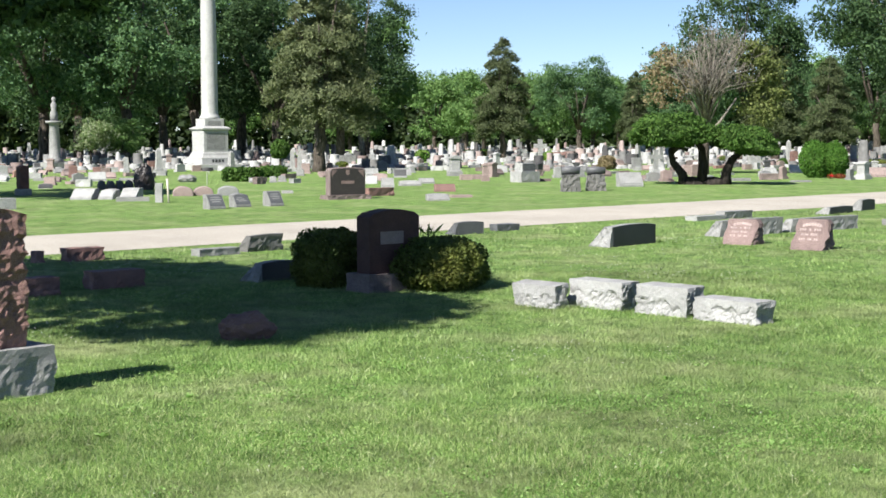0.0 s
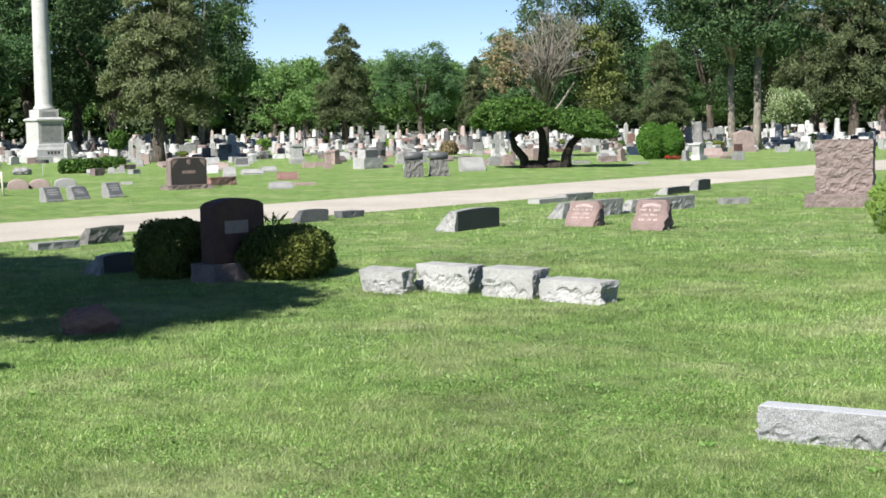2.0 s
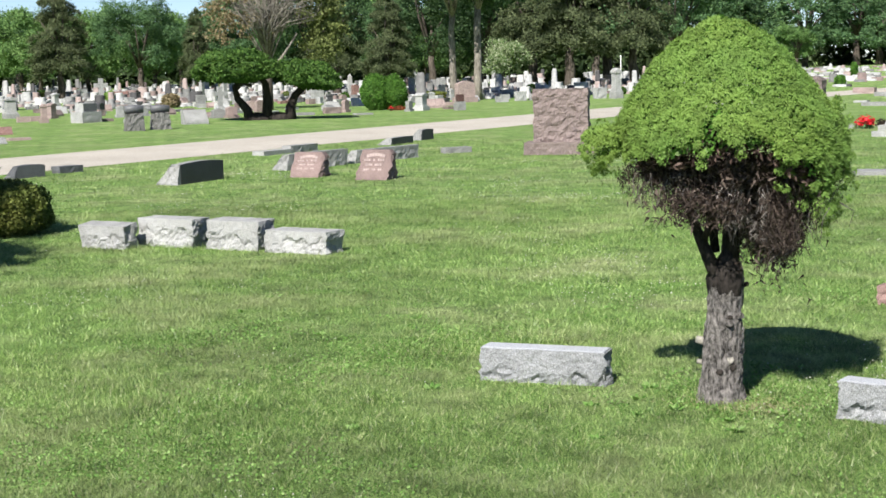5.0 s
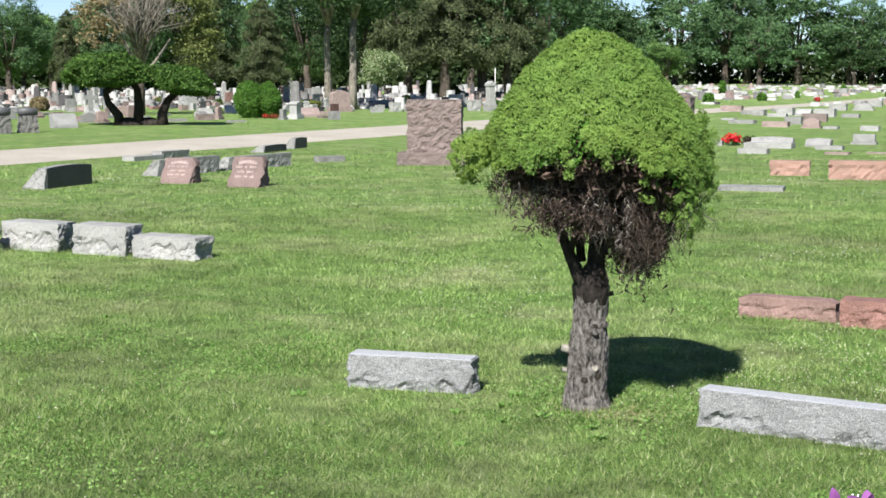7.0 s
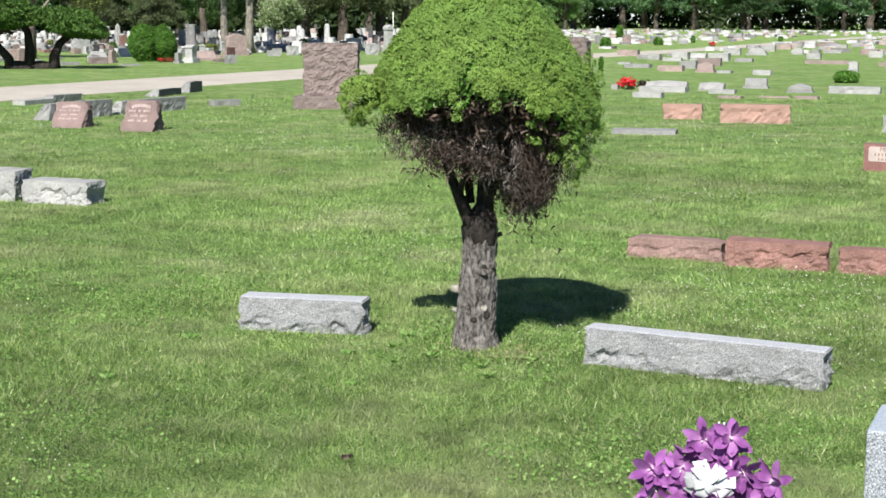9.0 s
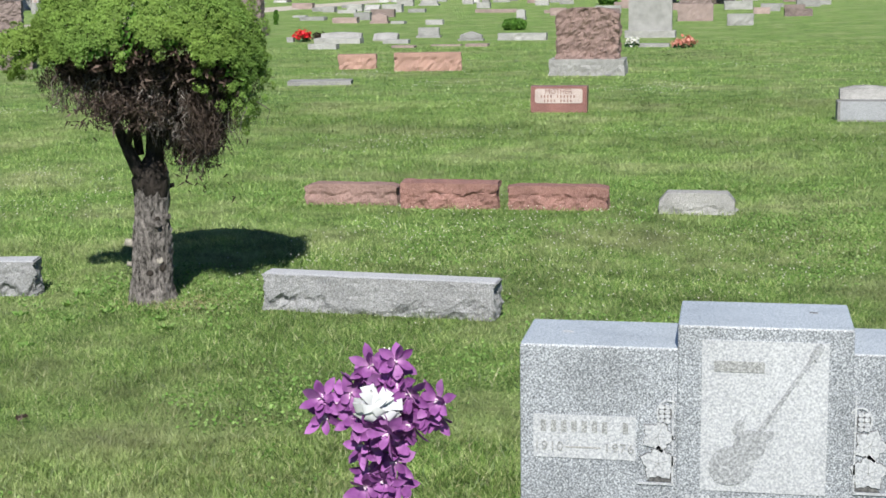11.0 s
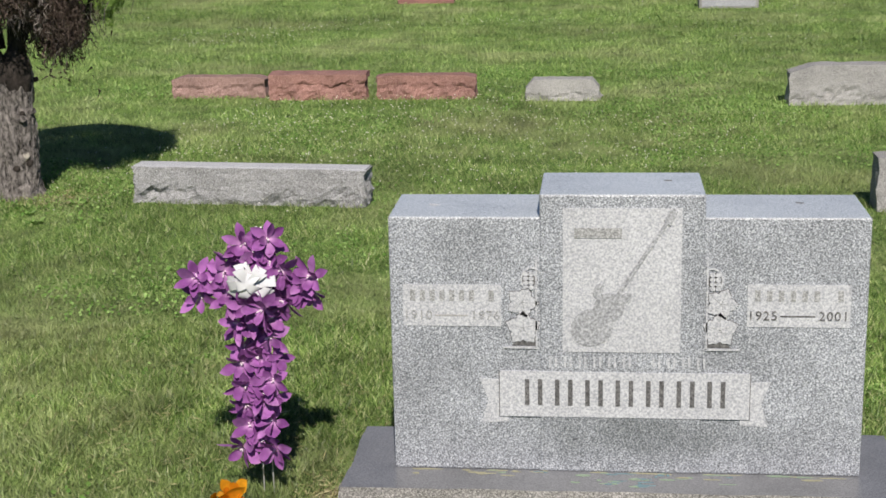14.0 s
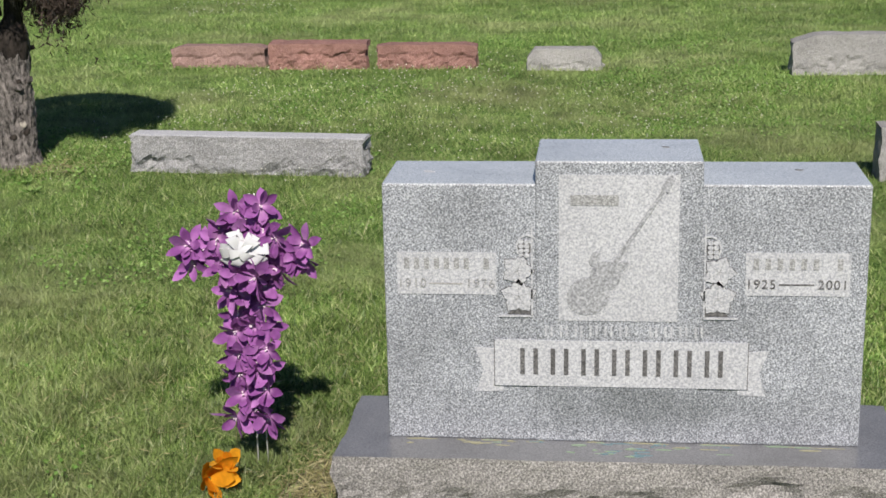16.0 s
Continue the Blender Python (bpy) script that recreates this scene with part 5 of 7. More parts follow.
def frosted_marker():
    x, y, w, d, h = 1.32, 16.37, 0.63, 0.24, 0.235
    s = spot(x, y, w, d)
    thing = base_of("frosted_marker", at(x, y, 0), "grey marker with a white frosted face and a flat top", "gravestone")
    part("body", prism([(a, b - 0.02) for a, b in top_outline(w, h, "flat")], d, bevel=0.012), STONE["grey"], thing)
    part("panel", sheet([(a * 0.9, b * 0.82 + 0.02) for a, b in top_outline(w, h, "flat")], -d / 2 - 0.0005, 0.003), ETCH, thing, "frosted white carved panel")
    slant(1.42, 17.65, 0.60, 0.3, 0.27, 0, "grey")


frosted_marker()


def dark_monument():
    x, y = -32.12, 25.06
    s = spot(x, y, 1.1, 0.8)
    thing = base_of("polished_monument", at(x, y, 74), "dark polished family monument with carved corners on a low rough base", "monument")
    part("base", rough_block(1.26, 0.56, 0.15, s, 0.05, 0.03, z0=-0.04), STONE["brown"], thing)
    w = 1.04
    top = [(0.5 * u * w, 0.86 - 0.035 * u ** 2 - (0.05 if abs(u) > 0.93 else 0.0)) for u in [1 - 2 * i / 16 for i in range(17)]]
    part("die", prism([(-w / 2, 0.08), (w / 2, 0.08)] + top, 0.32, bevel=0.015), STONE["brown"], thing)
    part("face", sheet([(-w * 0.475, 0.13), (w * 0.475, 0.13)] + [(u * 0.95, z - 0.03) for u, z in top], -0.161, 0.004), STONE["espresso"], thing, "dark polished face")
    part("name_plate", sheet(rect(-0.19, 0.42, 0.19, 0.50), -0.166, 0.003), STONE["rose"], thing, "dull pink name plate")
    for a in (-1, 1):
        part("carving", sheet([(a * 0.46, 0.78), (a * 0.30, 0.79), (a * 0.36, 0.70), (a * 0.42, 0.66), (a * 0.46, 0.58)][::a], -0.166, 0.003), STONE["rose"], thing, "pale corner carving")
    part("carving", sheet([(-0.05, 0.79), (-0.06, 0.70), (0.0, 0.64), (0.05, 0.68), (0.05, 0.79)], -0.166, 0.003), STONE["rose"], thing)


dark_monument()

# ---- tall column and statue ----


def column_monument():
    x, y = -64.72, 41.90
    spot(x, y, 3, 3)
    thing = base_of("column_monument", at(x, y, -7), "tall white granite column on a stepped square pedestal", "monument")
    w = 2.26
    for name, k, z0, z1 in (("lower_step", 1.03, -0.08, 0.30), ("upper_step", 0.79, 0.30, 0.62), ("pedestal", 0.60, 0.62, 1.98), ("neck_block", 0.47, 2.16, 2.58)):
        part(name, prism(rect(-w * k / 2, z0, w * k / 2, z1), w * k, bevel=0.02), STONE["marble"], thing)
    bm = bmesh.new()
    r = []
    for k, z in ((0.60, 1.98), (0.68, 2.05), (0.68, 2.11), (0.50, 2.20)):
        r.append([bm.verts.new((a * w * k / 2, b * w * k / 2, z)) for a, b in ((-1, -1), (1, -1), (1, 1), (-1, 1))])
    for a, b in zip(r, r[1:]):
        for i in range(4):
            bm.faces.new((a[i], a[(i + 1) % 4], b[(i + 1) % 4], b[i]))
    bm.faces.new(r[-1])
    part("cornice", bm, STONE["marble"], thing)
    bm = bmesh.new()
    r = []
    for k, z in ((0.79, 0.62), (0.72, 0.68), (0.67, 0.76), (0.65, 0.84), (0.62, 0.88), (0.60, 0.92)):
        r.append([bm.verts.new((a * w * k / 2, b * w * k / 2, z)) for a, b in ((-1, -1), (1, -1), (1, 1), (-1, 1))])
    for a, b in zip(r, r[1:]):
        for i in range(4):
            bm.faces.new((a[i], a[(i + 1) % 4], b[(i + 1) % 4], b[i]))
    part("moulding", bm, STONE["marble"], thing)
    prof = [(0.52, 2.58), (0.52, 2.66), (0.47, 2.72), (0.44, 2.78), (0.415, 2.9), (0.41, 5.0), (0.38, 8.0), (0.34, 10.6), (0.42, 10.7), (0.46, 10.9)]
    part("column", lathe(prof, 28), STONE["marble"], thing)
    for i in range(4):
        part("letter_bar", pose_sheet(w * 0.395 + 0.004, -0.34 + i * 0.18, 0.40, 0.11, 0.14), STONE["dark"], thing)
    part("panel", pose_sheet(w * 0.30 + 0.004, -0.52, 1.02, 1.04, 0.84), STONE["grey"], thing, "grey inscription panel")
    part("panel", pose_sheet(w * 0.235 + 0.004, -0.36, 2.24, 0.72, 0.22), STONE["grey"], thing, "small name panel")


def pose_sheet(x, y, z, wy, hz, thick=0.006):
    """A thin plate on a face that looks along +x."""
    bm = prism(rect(0, 0, wy, hz), thick, 0, bevel=0)
    bmesh.ops.transform(bm, matrix=pose(x, y, z, 0, 0, 90), verts=bm.verts)
    return bm


column_monument()


def statue_monument():
    x, y = -73.6, 37.9
    spot(x, y, 1.3, 1.3)
    thing = base_of("statue_column", at(x, y, 0), "weathered round stone column on a square base", "monument")
    part("base", rough_block(1.15, 1.15, 0.40, 3, 0.15, 0.02, z0=-0.05), STONE["white"], thing)
    part("column", lathe([(0.42, 0.35), (0.40, 0.5), (0.30, 0.6), (0.29, 1.2), (0.25, 2.3), (0.30, 2.4), (0.46, 2.45), (0.46, 2.55)], 18), STONE["grey"], thing)
    bm = lathe([(0.20, 2.55), (0.19, 2.9), (0.13, 3.15), (0.17, 3.4), (0.10, 3.52), (0.06, 3.56), (0.11, 3.66), (0.10, 3.76), (0.03, 3.82)], 12, 0.25, 4)
    solid("statue", bm, STONE["white"], at(x, y, 0), "pale standing statue on a round column", "statue")


statue_monument()

# ---- flat-topped yew, ball shrub, half-dead tree ----


def flat_yew():
    x, y = YEW
    spot(x, y, 5, 5)
    thing = base_of("yew_tree", at(x, y, 38.5), "yew tree clipped into two flat cloud-like pads on crooked trunks", "tree")
    rng = np.random.default_rng(31)
    ways = [[(-0.60, 0, -0.05), (-0.62, 0, 0.35), (-0.95, 0, 0.75), (-1.05, 0.05, 1.15), (-0.7, 0, 1.5)],
            [(0.0, 0, -0.05), (0.06, 0, 0.6), (0.0, 0, 1.2), (-0.3, 0, 1.7)],
            [(0.80, 0, -0.05), (0.82, 0.1, 0.4), (1.0, 0.1, 0.8), (1.35, 0.1, 1.15)],
            [(-1.0, 0, 1.1), (-0.75, -0.1, 1.28), (-0.45, -0.1, 1.15)]]
    for cx, w in ((-0.28, 0.52), (0.40, 0.42)):
        bm = bmesh.new()
        bmesh.ops.create_icosphere(bm, subdivisions=3, radius=1)
        for v in bm.verts:
            v.co = Vector((v.co.x * w, v.co.y * 0.3, max(-0.2, v.co.z) * 0.26)) * (1 + 0.15 * noise.noise(v.co * 2.5 + Vector((cx, 0, 0))))
        part("root_mound", bm, DARKBARK, thing, "dark root mound").location = (cx, 0, 0)
    for i, pts in enumerate(ways):
        bm = bmesh.new()
        r = 0.15 if i < 3 else 0.07
        limb(bm, pts, [r * (1.3 - 0.2 * k) for k in range(len(pts))], 9, 0.3)
        part("trunk" if i < 3 else "limb", bm, DARKBARK, thing)
    for cx, w, d, z0, z1, n, tilt in ((-1.0, 3.0, 3.4, 1.25, 2.45, 21000, 0.0), (1.50, 2.25, 3.0, 1.0, 2.0, 15000, -0.16)):
        u = rng.normal(size=(n, 3))
        u /= np.linalg.norm(u, axis=1)[:, None]
        p = u * rng.uniform(0.72, 1.0, size=(n, 1))
        lump = np.array([noise.noise(Vector(q) * 2.6 + Vector((cx, 0, 4))) + 0.5 * noise.noise(Vector(q) * 6) for q in p])
        p *= (1 + 0.22 * lump)[:, None]
        p[:, 2] = np.where(p[:, 2] < 0, p[:, 2] * 0.55, p[:, 2])
        p = p * [w / 2, d / 2, (z1 - z0) * 0.62] + [cx, 0, z0 + (z1 - z0) * 0.36]
        p[:, 2] += tilt * (p[:, 0] - cx)
        child("foliage", leaf_cards("foliage", p, 0.062, LEAF["yew"], rng, 0.2, 2.2, outward=u * 0.5, facing=u, thin=True), thing)


YEW = (-32.3, 40.5)
flat_yew()


def ball_shrub():
    x, y = -33.6, 49.6
    spot(x, y, 2, 2)
    thing = base_of("ball_shrub", at(x, y, 33), "large rounded bright green shrub of two merged balls", "shrub")
    rng = np.random.default_rng(8)
    for cx, r, cy in ((-0.34, 0.60, 0.0), (0.40, 0.55, 0.15)):
        child("foliage", shrub_mesh("foliage", r * 2, r * 2, 1.42 if cx < 0 else 1.36, 0.046, 14000, "shrub", rng, 1.85), thing).location = (cx, cy, 0)
    bush(x + 0.95, y - 0.35, 0.5, 0.4, 0.16, 0, "redleaf", 2.0, 0.05, 500, "low red flowers at the foot of a shrub", "flower_bed")


ball_shrub()


def half_dead_tree():
    x, y = -40.5, 51.0
    thing = base_of("half_dead_tree", at(x, y, 39), "half-dead tree with bare grey branches and rusty leaves", "tree")
    rng = np.random.default_rng(12)
    bm = bmesh.new()
    limb(bm, [(0, 0, -0.1), (0.05, 0, 1.2), (0.0, 0, 2.4), (0.1, 0, 3.6)], [0.22, 0.17, 0.14, 0.09], 9, 0.25)
    part("trunk", bm, BARK, thing)
    for i in range(60):
        bm = bmesh.new()
        a, up = rng.uniform(0, 6.28), rng.uniform(-0.1, 1.0)
        st = Vector((0.03, 0, rng.uniform(1.8, 3.5)))
        k = math.sqrt(max(0.0, 1 - up * up))
        end = Vector((math.cos(a) * 2.0 * k + 0.3, math.sin(a) * 1.7 * k, 4.0 + 2.3 * up))
        mid = st.lerp(end, 0.5) + Vector((rng.normal() * 0.15, rng.normal() * 0.15, 0.2))
        limb(bm, [st, mid, end], [0.05, 0.03, 0.008], 5)
        for k in range(14):
            t = rng.uniform(0.35, 1.0)
            p = st.lerp(mid, t * 2) if t < 0.5 else mid.lerp(end, t * 2 - 1)
            q = p + Vector((rng.normal() * 0.4, rng.normal() * 0.4, rng.uniform(0.1, 0.65)))
            limb(bm, [p, p.lerp(q, 0.5) + Vector((rng.normal() * 0.05, 0, 0.03)), q], [0.014, 0.010, 0.004], 4)
        part("branch", bm, PALEBARK, thing)
    bm = bmesh.new()
    limb(bm, [(0.2, 0, 1.7), (0.7, -0.2, 2.3), (1.3, -0.3, 3.2)], [0.07, 0.06, 0.03], 6)
    part("branch", bm, PALEBARK, thing, "thick bare pale branch")
    p, u = crown_points(2300, rng, [(-1.4, 0, 4.5, 0.9, 0.8, 0.5), (-0.9, 0, 3.5, 1.1, 0.9, 0.6), (-1.9, 0, 3.9, 0.7, 0.6, 0.8), (-1.7, 0, 5.0, 0.5, 0.5, 0.5), (-2.2, 0, 3.0, 0.5, 0.5, 0.4)], 0.16, 30)
    child("rusty_foliage", leaf_cards("rusty_foliage", p, 0.075, LEAF["rust"], rng, outward=u * 0.4), thing, "thin rust-coloured foliage")
    p, u = crown_points(6500, rng, [(2.3, 0.2, 4.4, 0.75, 0.9, 0.8), (2.6, 0.2, 3.5, 0.75, 0.9, 0.8), (2.0, 0.2, 5.1, 0.55, 0.7, 0.5), (2.3, 0.2, 2.6, 0.8, 0.8, 0.6)], 0.2, 60)
    child("green_foliage", leaf_cards("green_foliage", p, 0.085, LEAF["olive"], rng, outward=u * 0.4, facing=u), thing, "olive green foliage")


half_dead_tree()

# ---- small clipped tree beside the path of view ----


def dwarf_tree():
    x, y = -2.90, 7.02
    spot(x, y, 0.3, 0.3)
    thing = base_of("dwarf_juniper", at(x, y, 24), "small clipped juniper with a bright green dome over dead twigs", "tree")
    rng = np.random.default_rng(21)
    bm = bmesh.new()
    hs = np.array([-0.06, 0.0, 0.05, 0.12, 0.22, 0.32, 0.45, 0.58, 0.65, 0.70, 0.74])
    prof = np.array([0.150, 0.132, 0.116, 0.106, 0.103, 0.098, 0.089, 0.085, 0.080, 0.060, 0.030])
    rings, segs = [], 52
    for z in np.linspace(-0.06, 0.74, 72):
        r0, cx = np.interp(z, hs, prof), np.interp(z, [0, 0.3, 0.66, 0.80], [-0.004, 0.006, 0.026, 0.045])
        ring = []
        for k in range(segs):
            a = 2 * math.pi * k / segs
            d = Vector((math.cos(a), math.sin(a), 0))
            q = Vector((d.x * 3.2, d.y * 3.2, z * 8.0))
            flake = noise.noise(q) * 0.10 + abs(noise.noise(Vector((d.x * 7, d.y * 7, z * 9 + 3)))) * 0.16 + abs(noise.noise(Vector((d.x * 17, d.y * 17, z * 22)))) * 0.12
            root = 0.12 * max(0.0, 0.10 - z) / 0.16 * math.cos(5 * a + 0.6)
            ring.append(bm.verts.new(d * r0 * (0.90 + flake + root) + Vector((cx, 0, z))))
        rings.append(ring)
    for a, b in zip(rings, rings[1:]):
        for k in range(segs):
            bm.faces.new((a[k], a[(k + 1) % segs], b[(k + 1) % segs], b[k]))
    bm.faces.new(rings[-1])
    trunk = part("trunk", bm, DWARFBARK, thing, "thick flaky grey trunk with sawn stubs")
    for a, z, r, l, mat in ((2.95, 0.295, 0.024, 0.035, SAWN), (3.15, 0.190, 0.015, 0.03, SAWN), (0.05, 0.575, 0.014, 0.026, DARKBARK), (-1.25, 0.215, 0.022, 0.004, SAWN), (-0.7, 0.43, 0.020, 0.018, DWARFBARK), (-1.3, 0.40, 0.022, 0.014, DWARFBARK)):
        p = Vector((0.078 * math.cos(a) + 0.006, 0.078 * math.sin(a), z))
        bm = bmesh.new()
        limb(bm, [p, p + Vector((math.cos(a) * (l + 0.02), math.sin(a) * (l + 0.02), 0.012))], [r, r * 0.75], 9, 0.25)
        part("stub", bm, mat, trunk, "pale sawn stub" if mat is SAWN else "")
    for a, z, r in ((-1.72, 0.165, 0.015), (-1.02, 0.185, 0.019), (-1.2, 0.435, 0.012)):
        bm = bmesh.new()
        bmesh.ops.create_icosphere(bm, subdivisions=2, radius=r)
        for v in bm.verts:
            v.co = Vector((v.co.x * 1.2, v.co.y * 0.45, v.co.z)) * (1 + 0.25 * noise.noise(v.co * 90 + Vector((z * 30, 0, 0))))
        part("knot_hole", bm, DARKBARK, trunk, "dark knot hole").matrix_local = pose(0.100 * math.cos(a), 0.100 * math.sin(a), z, 0, 0, math.degrees(a) + 90)
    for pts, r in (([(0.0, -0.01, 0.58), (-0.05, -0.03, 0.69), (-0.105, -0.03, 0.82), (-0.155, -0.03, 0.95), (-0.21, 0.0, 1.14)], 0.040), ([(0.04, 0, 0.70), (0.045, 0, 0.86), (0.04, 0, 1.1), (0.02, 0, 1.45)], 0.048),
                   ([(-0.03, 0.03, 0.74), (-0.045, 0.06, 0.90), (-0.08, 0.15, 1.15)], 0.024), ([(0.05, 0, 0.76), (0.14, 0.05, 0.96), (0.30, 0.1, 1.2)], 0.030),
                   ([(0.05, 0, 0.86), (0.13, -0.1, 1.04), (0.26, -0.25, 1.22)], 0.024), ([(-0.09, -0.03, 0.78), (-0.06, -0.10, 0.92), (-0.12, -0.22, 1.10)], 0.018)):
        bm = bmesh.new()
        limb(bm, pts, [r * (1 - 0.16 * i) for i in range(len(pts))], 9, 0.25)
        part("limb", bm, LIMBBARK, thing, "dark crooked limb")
    # Limb bark runs down here so the crown's shade shows as colour.
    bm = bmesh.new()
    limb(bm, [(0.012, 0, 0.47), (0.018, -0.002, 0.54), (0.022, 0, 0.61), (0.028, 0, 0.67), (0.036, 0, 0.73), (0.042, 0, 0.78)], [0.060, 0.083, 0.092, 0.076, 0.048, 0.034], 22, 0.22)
    part("neck", bm, LIMBBARK, trunk, "stem below the fork, crown shade put into its dark bark")
    # the clipped dome: its radius and its middle by height
    zs = np.array([0.98, 1.06, 1.15, 1.24, 1.31, 1.40, 1.51, 1.60, 1.68, 1.73, 1.82, 1.865, 1.880])
    rs = np.array([0.48, 0.525, 0.54, 0.548, 0.542, 0.525, 0.455, 0.395, 0.325, 0.272, 0.172, 0.075, 0.01])
    cs = np.array([0.07, 0.07, 0.062, 0.054, 0.042, 0.026, 0.014, 0.008, 0.003, 0.003, 0.005, 0.003, 0.003])
    slope = -np.gradient(rs, zs)

    def rim_of(a):
        c, s = math.cos(a), math.sin(a)
        low = max(0.0, min(1.0, (c - 0.30) / 0.35))
        return 1.225 + 0.09 * noise.noise(Vector((c * 2.6, s * 2.6, 7))) + 0.05 * noise.noise(Vector((c * 8, s * 8, 2))) - 0.09 * low - (0.03 if s > 0 else 0.0)

    def skin(n, zlo, depth):
        z = rng.uniform(zlo, 1.88, n * 2)
        keep = rng.uniform(size=n * 2) < np.interp(z, zs, rs * np.sqrt(1 + slope ** 2)) / 0.80
        z = z[keep][:n]
        a = rng.uniform(0, 2 * math.pi, len(z))
        lump = np.array([noise.noise(Vector((math.cos(b) * 2.0, math.sin(b) * 2.0, c * 3.0))) + 0.45 * noise.noise(Vector((math.cos(b) * 5.5, math.sin(b) * 5.5, c * 8.0))) for b, c in zip(a, z)])
        r = np.interp(z, zs, rs) * (1 + 0.07 * lump) - depth
        r = np.maximum(r, 0.0)
        u = np.stack([np.cos(a), np.sin(a), np.clip(np.interp(z, zs, slope), -0.3, 5)], axis=1)
        u /= np.linalg.norm(u, axis=1)[:, None]
        p = np.stack([r * np.cos(a) + np.interp(z, zs, cs), r * np.sin(a), z], axis=1)
        return p, u, np.array([rim_of(b) for b in a])

    def puffs(centres, ways, sizes, name, leaf, k, label=""):
        """Each puff is a small cushion of short needles round its outward side."""
        c = np.repeat(np.asarray(centres), k, axis=0)
        w = np.repeat(np.asarray(ways), k, axis=0)
        s = np.repeat(np.asarray(sizes), k)[:, None]
        d = rng.normal(size=c.shape) + w * 0.9
        d /= np.linalg.norm(d, axis=1)[:, None]
        p = c + d * s * rng.uniform(0.72, 1.06, size=s.shape)
        return child(name, leaf_cards(name, p, 0.0068, LEAF[leaf], rng, 0.0, 2.2, outward=d * 0.5 + [0, 0, 0.3], spread=0.6, facing=d * 0.7 + w * 1.0, ragged=0.32, thin=True), thing, label)

    p, u, rim = skin(13000, 0.98, 0.0)
    cell, chosen = {}, []
    for i, q in enumerate(p):
        if q[2] < rim[i]:
            continue
        gap = noise.noise(Vector(q) * 6.5 + Vector((3, 1, 0))) + 0.5 * noise.noise(Vector(q) * 15)
        if gap < -0.66 + 5.0 * max(0.0, rim[i] + 0.15 - q[2]) and q[1] < 0.25:
            continue
        key = tuple(int(math.floor(e / 0.026)) for e in q)
        if any(((q - o) ** 2).sum() < 0.026 ** 2 for dx in (-1, 0, 1) for dy in (-1, 0, 1) for dz in (-1, 0, 1) for o in cell.get((key[0] + dx, key[1] + dy, key[2] + dz), ())):
            continue
        cell.setdefault(key, []).append(q)
        chosen.append(i)
    swell = np.array([noise.noise(Vector(e) * 8.0 + Vector((5, 0, 2))) for e in p[chosen]])[:, None]
    mid = p[chosen] + u[chosen] * (rng.normal(size=(len(chosen), 1)) * 0.004 + 0.019 * swell - 0.020)
    puffs(mid, u[chosen], rng.uniform(0.024, 0.034, len(chosen)), "foliage", "juniper", 84, "dense bright green clipped foliage")
    # a lobe low on one side and loose green tufts low on the other
    way = rng.normal(size=(150, 3))
    way /= np.linalg.norm(way, axis=1)[:, None]
    way = way[[noise.noise(Vector(e) * 2.2) > -0.22 - 0.4 * e[2] for e in way]]
    side, ways = list(way * [0.10, 0.12, 0.115] * rng.uniform(0.8, 1.12, size=(len(way), 1)) + [-0.57, -0.05, 1.265]), list(way)
    for tx, ty, tz, tr, n in ((0.50, -0.20, 1.06, 0.06, 9), (0.44, -0.28, 1.00, 0.05, 8), (0.52, -0.10, 0.96, 0.05, 7), (0.40, -0.30, 1.10, 0.05, 8), (0.58, -0.05, 1.10, 0.06, 9), (0.46, -0.20, 0.90, 0.035, 4), (0.36, -0.28, 1.02, 0.04, 4), (0.26, -0.36, 1.16, 0.05, 6), (0.60, 0.10, 1.40, 0.04, 5), (0.56, 0.05, 1.47, 0.03, 3)):
        for _ in range(n):
            d = rng.normal(size=3)
            side.append(np.array([tx, ty, tz]) + d * tr * 0.7)
            ways.append(np.array([0.5, -0.5, 0.2]) + d * 0.3)
    puffs(side, ways, rng.uniform(0.018, 0.030, len(side)), "side_foliage", "juniper", 80)
    # The dome's gaps get their shade from this shell's darker leaf green.
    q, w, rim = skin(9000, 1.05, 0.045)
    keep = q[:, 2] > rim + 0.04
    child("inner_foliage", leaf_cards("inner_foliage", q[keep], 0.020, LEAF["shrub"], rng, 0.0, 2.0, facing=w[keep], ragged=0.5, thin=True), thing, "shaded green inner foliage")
    q, w, rim = skin(6000, 1.06, 0.07)
    keep = (q[:, 2] < rim + 0.15) & (q[:, 2] > rim - 0.03)
    child("inner_brush", leaf_cards("inner_brush", q[keep], 0.016, LEAF["umber"], rng, 0.5, 3.0), thing, "reddish brown dead inner twigs")["kind"] = "stuff"
    # dead sprays that hang below the dome, longest beside the stem
    lx = [-0.52, -0.36, -0.24, -0.10, 0.02, 0.10, 0.20, 0.34, 0.42, 0.50, 0.60]
    lz = [1.03, 0.98, 0.96, 0.89, 0.80, 0.76, 0.67, 0.66, 0.78, 0.86, 1.00]
    grey, brown = [], []
    for i in range(620):
        while True:
            sx, sy = rng.uniform(-0.52, 0.62), rng.uniform(-0.45, 0.38)
            if ((sx - 0.05) / 0.52) ** 2 + (sy / 0.36) ** 2 < 1:
                break
        if i % 5 < 2:
            sx, sy = 0.22 + rng.normal() * 0.10, rng.normal() * 0.14 - 0.08
        low = np.interp(sx, lx, lz) + 0.25 * abs(sy) * (1 if 0.0 < sx < 0.42 else 0)
        top = 1.20 - 0.05 * rng.uniform()
        s = Vector((sx, sy, top if i % 5 > 1 else rng.uniform(low + 0.08, top)))
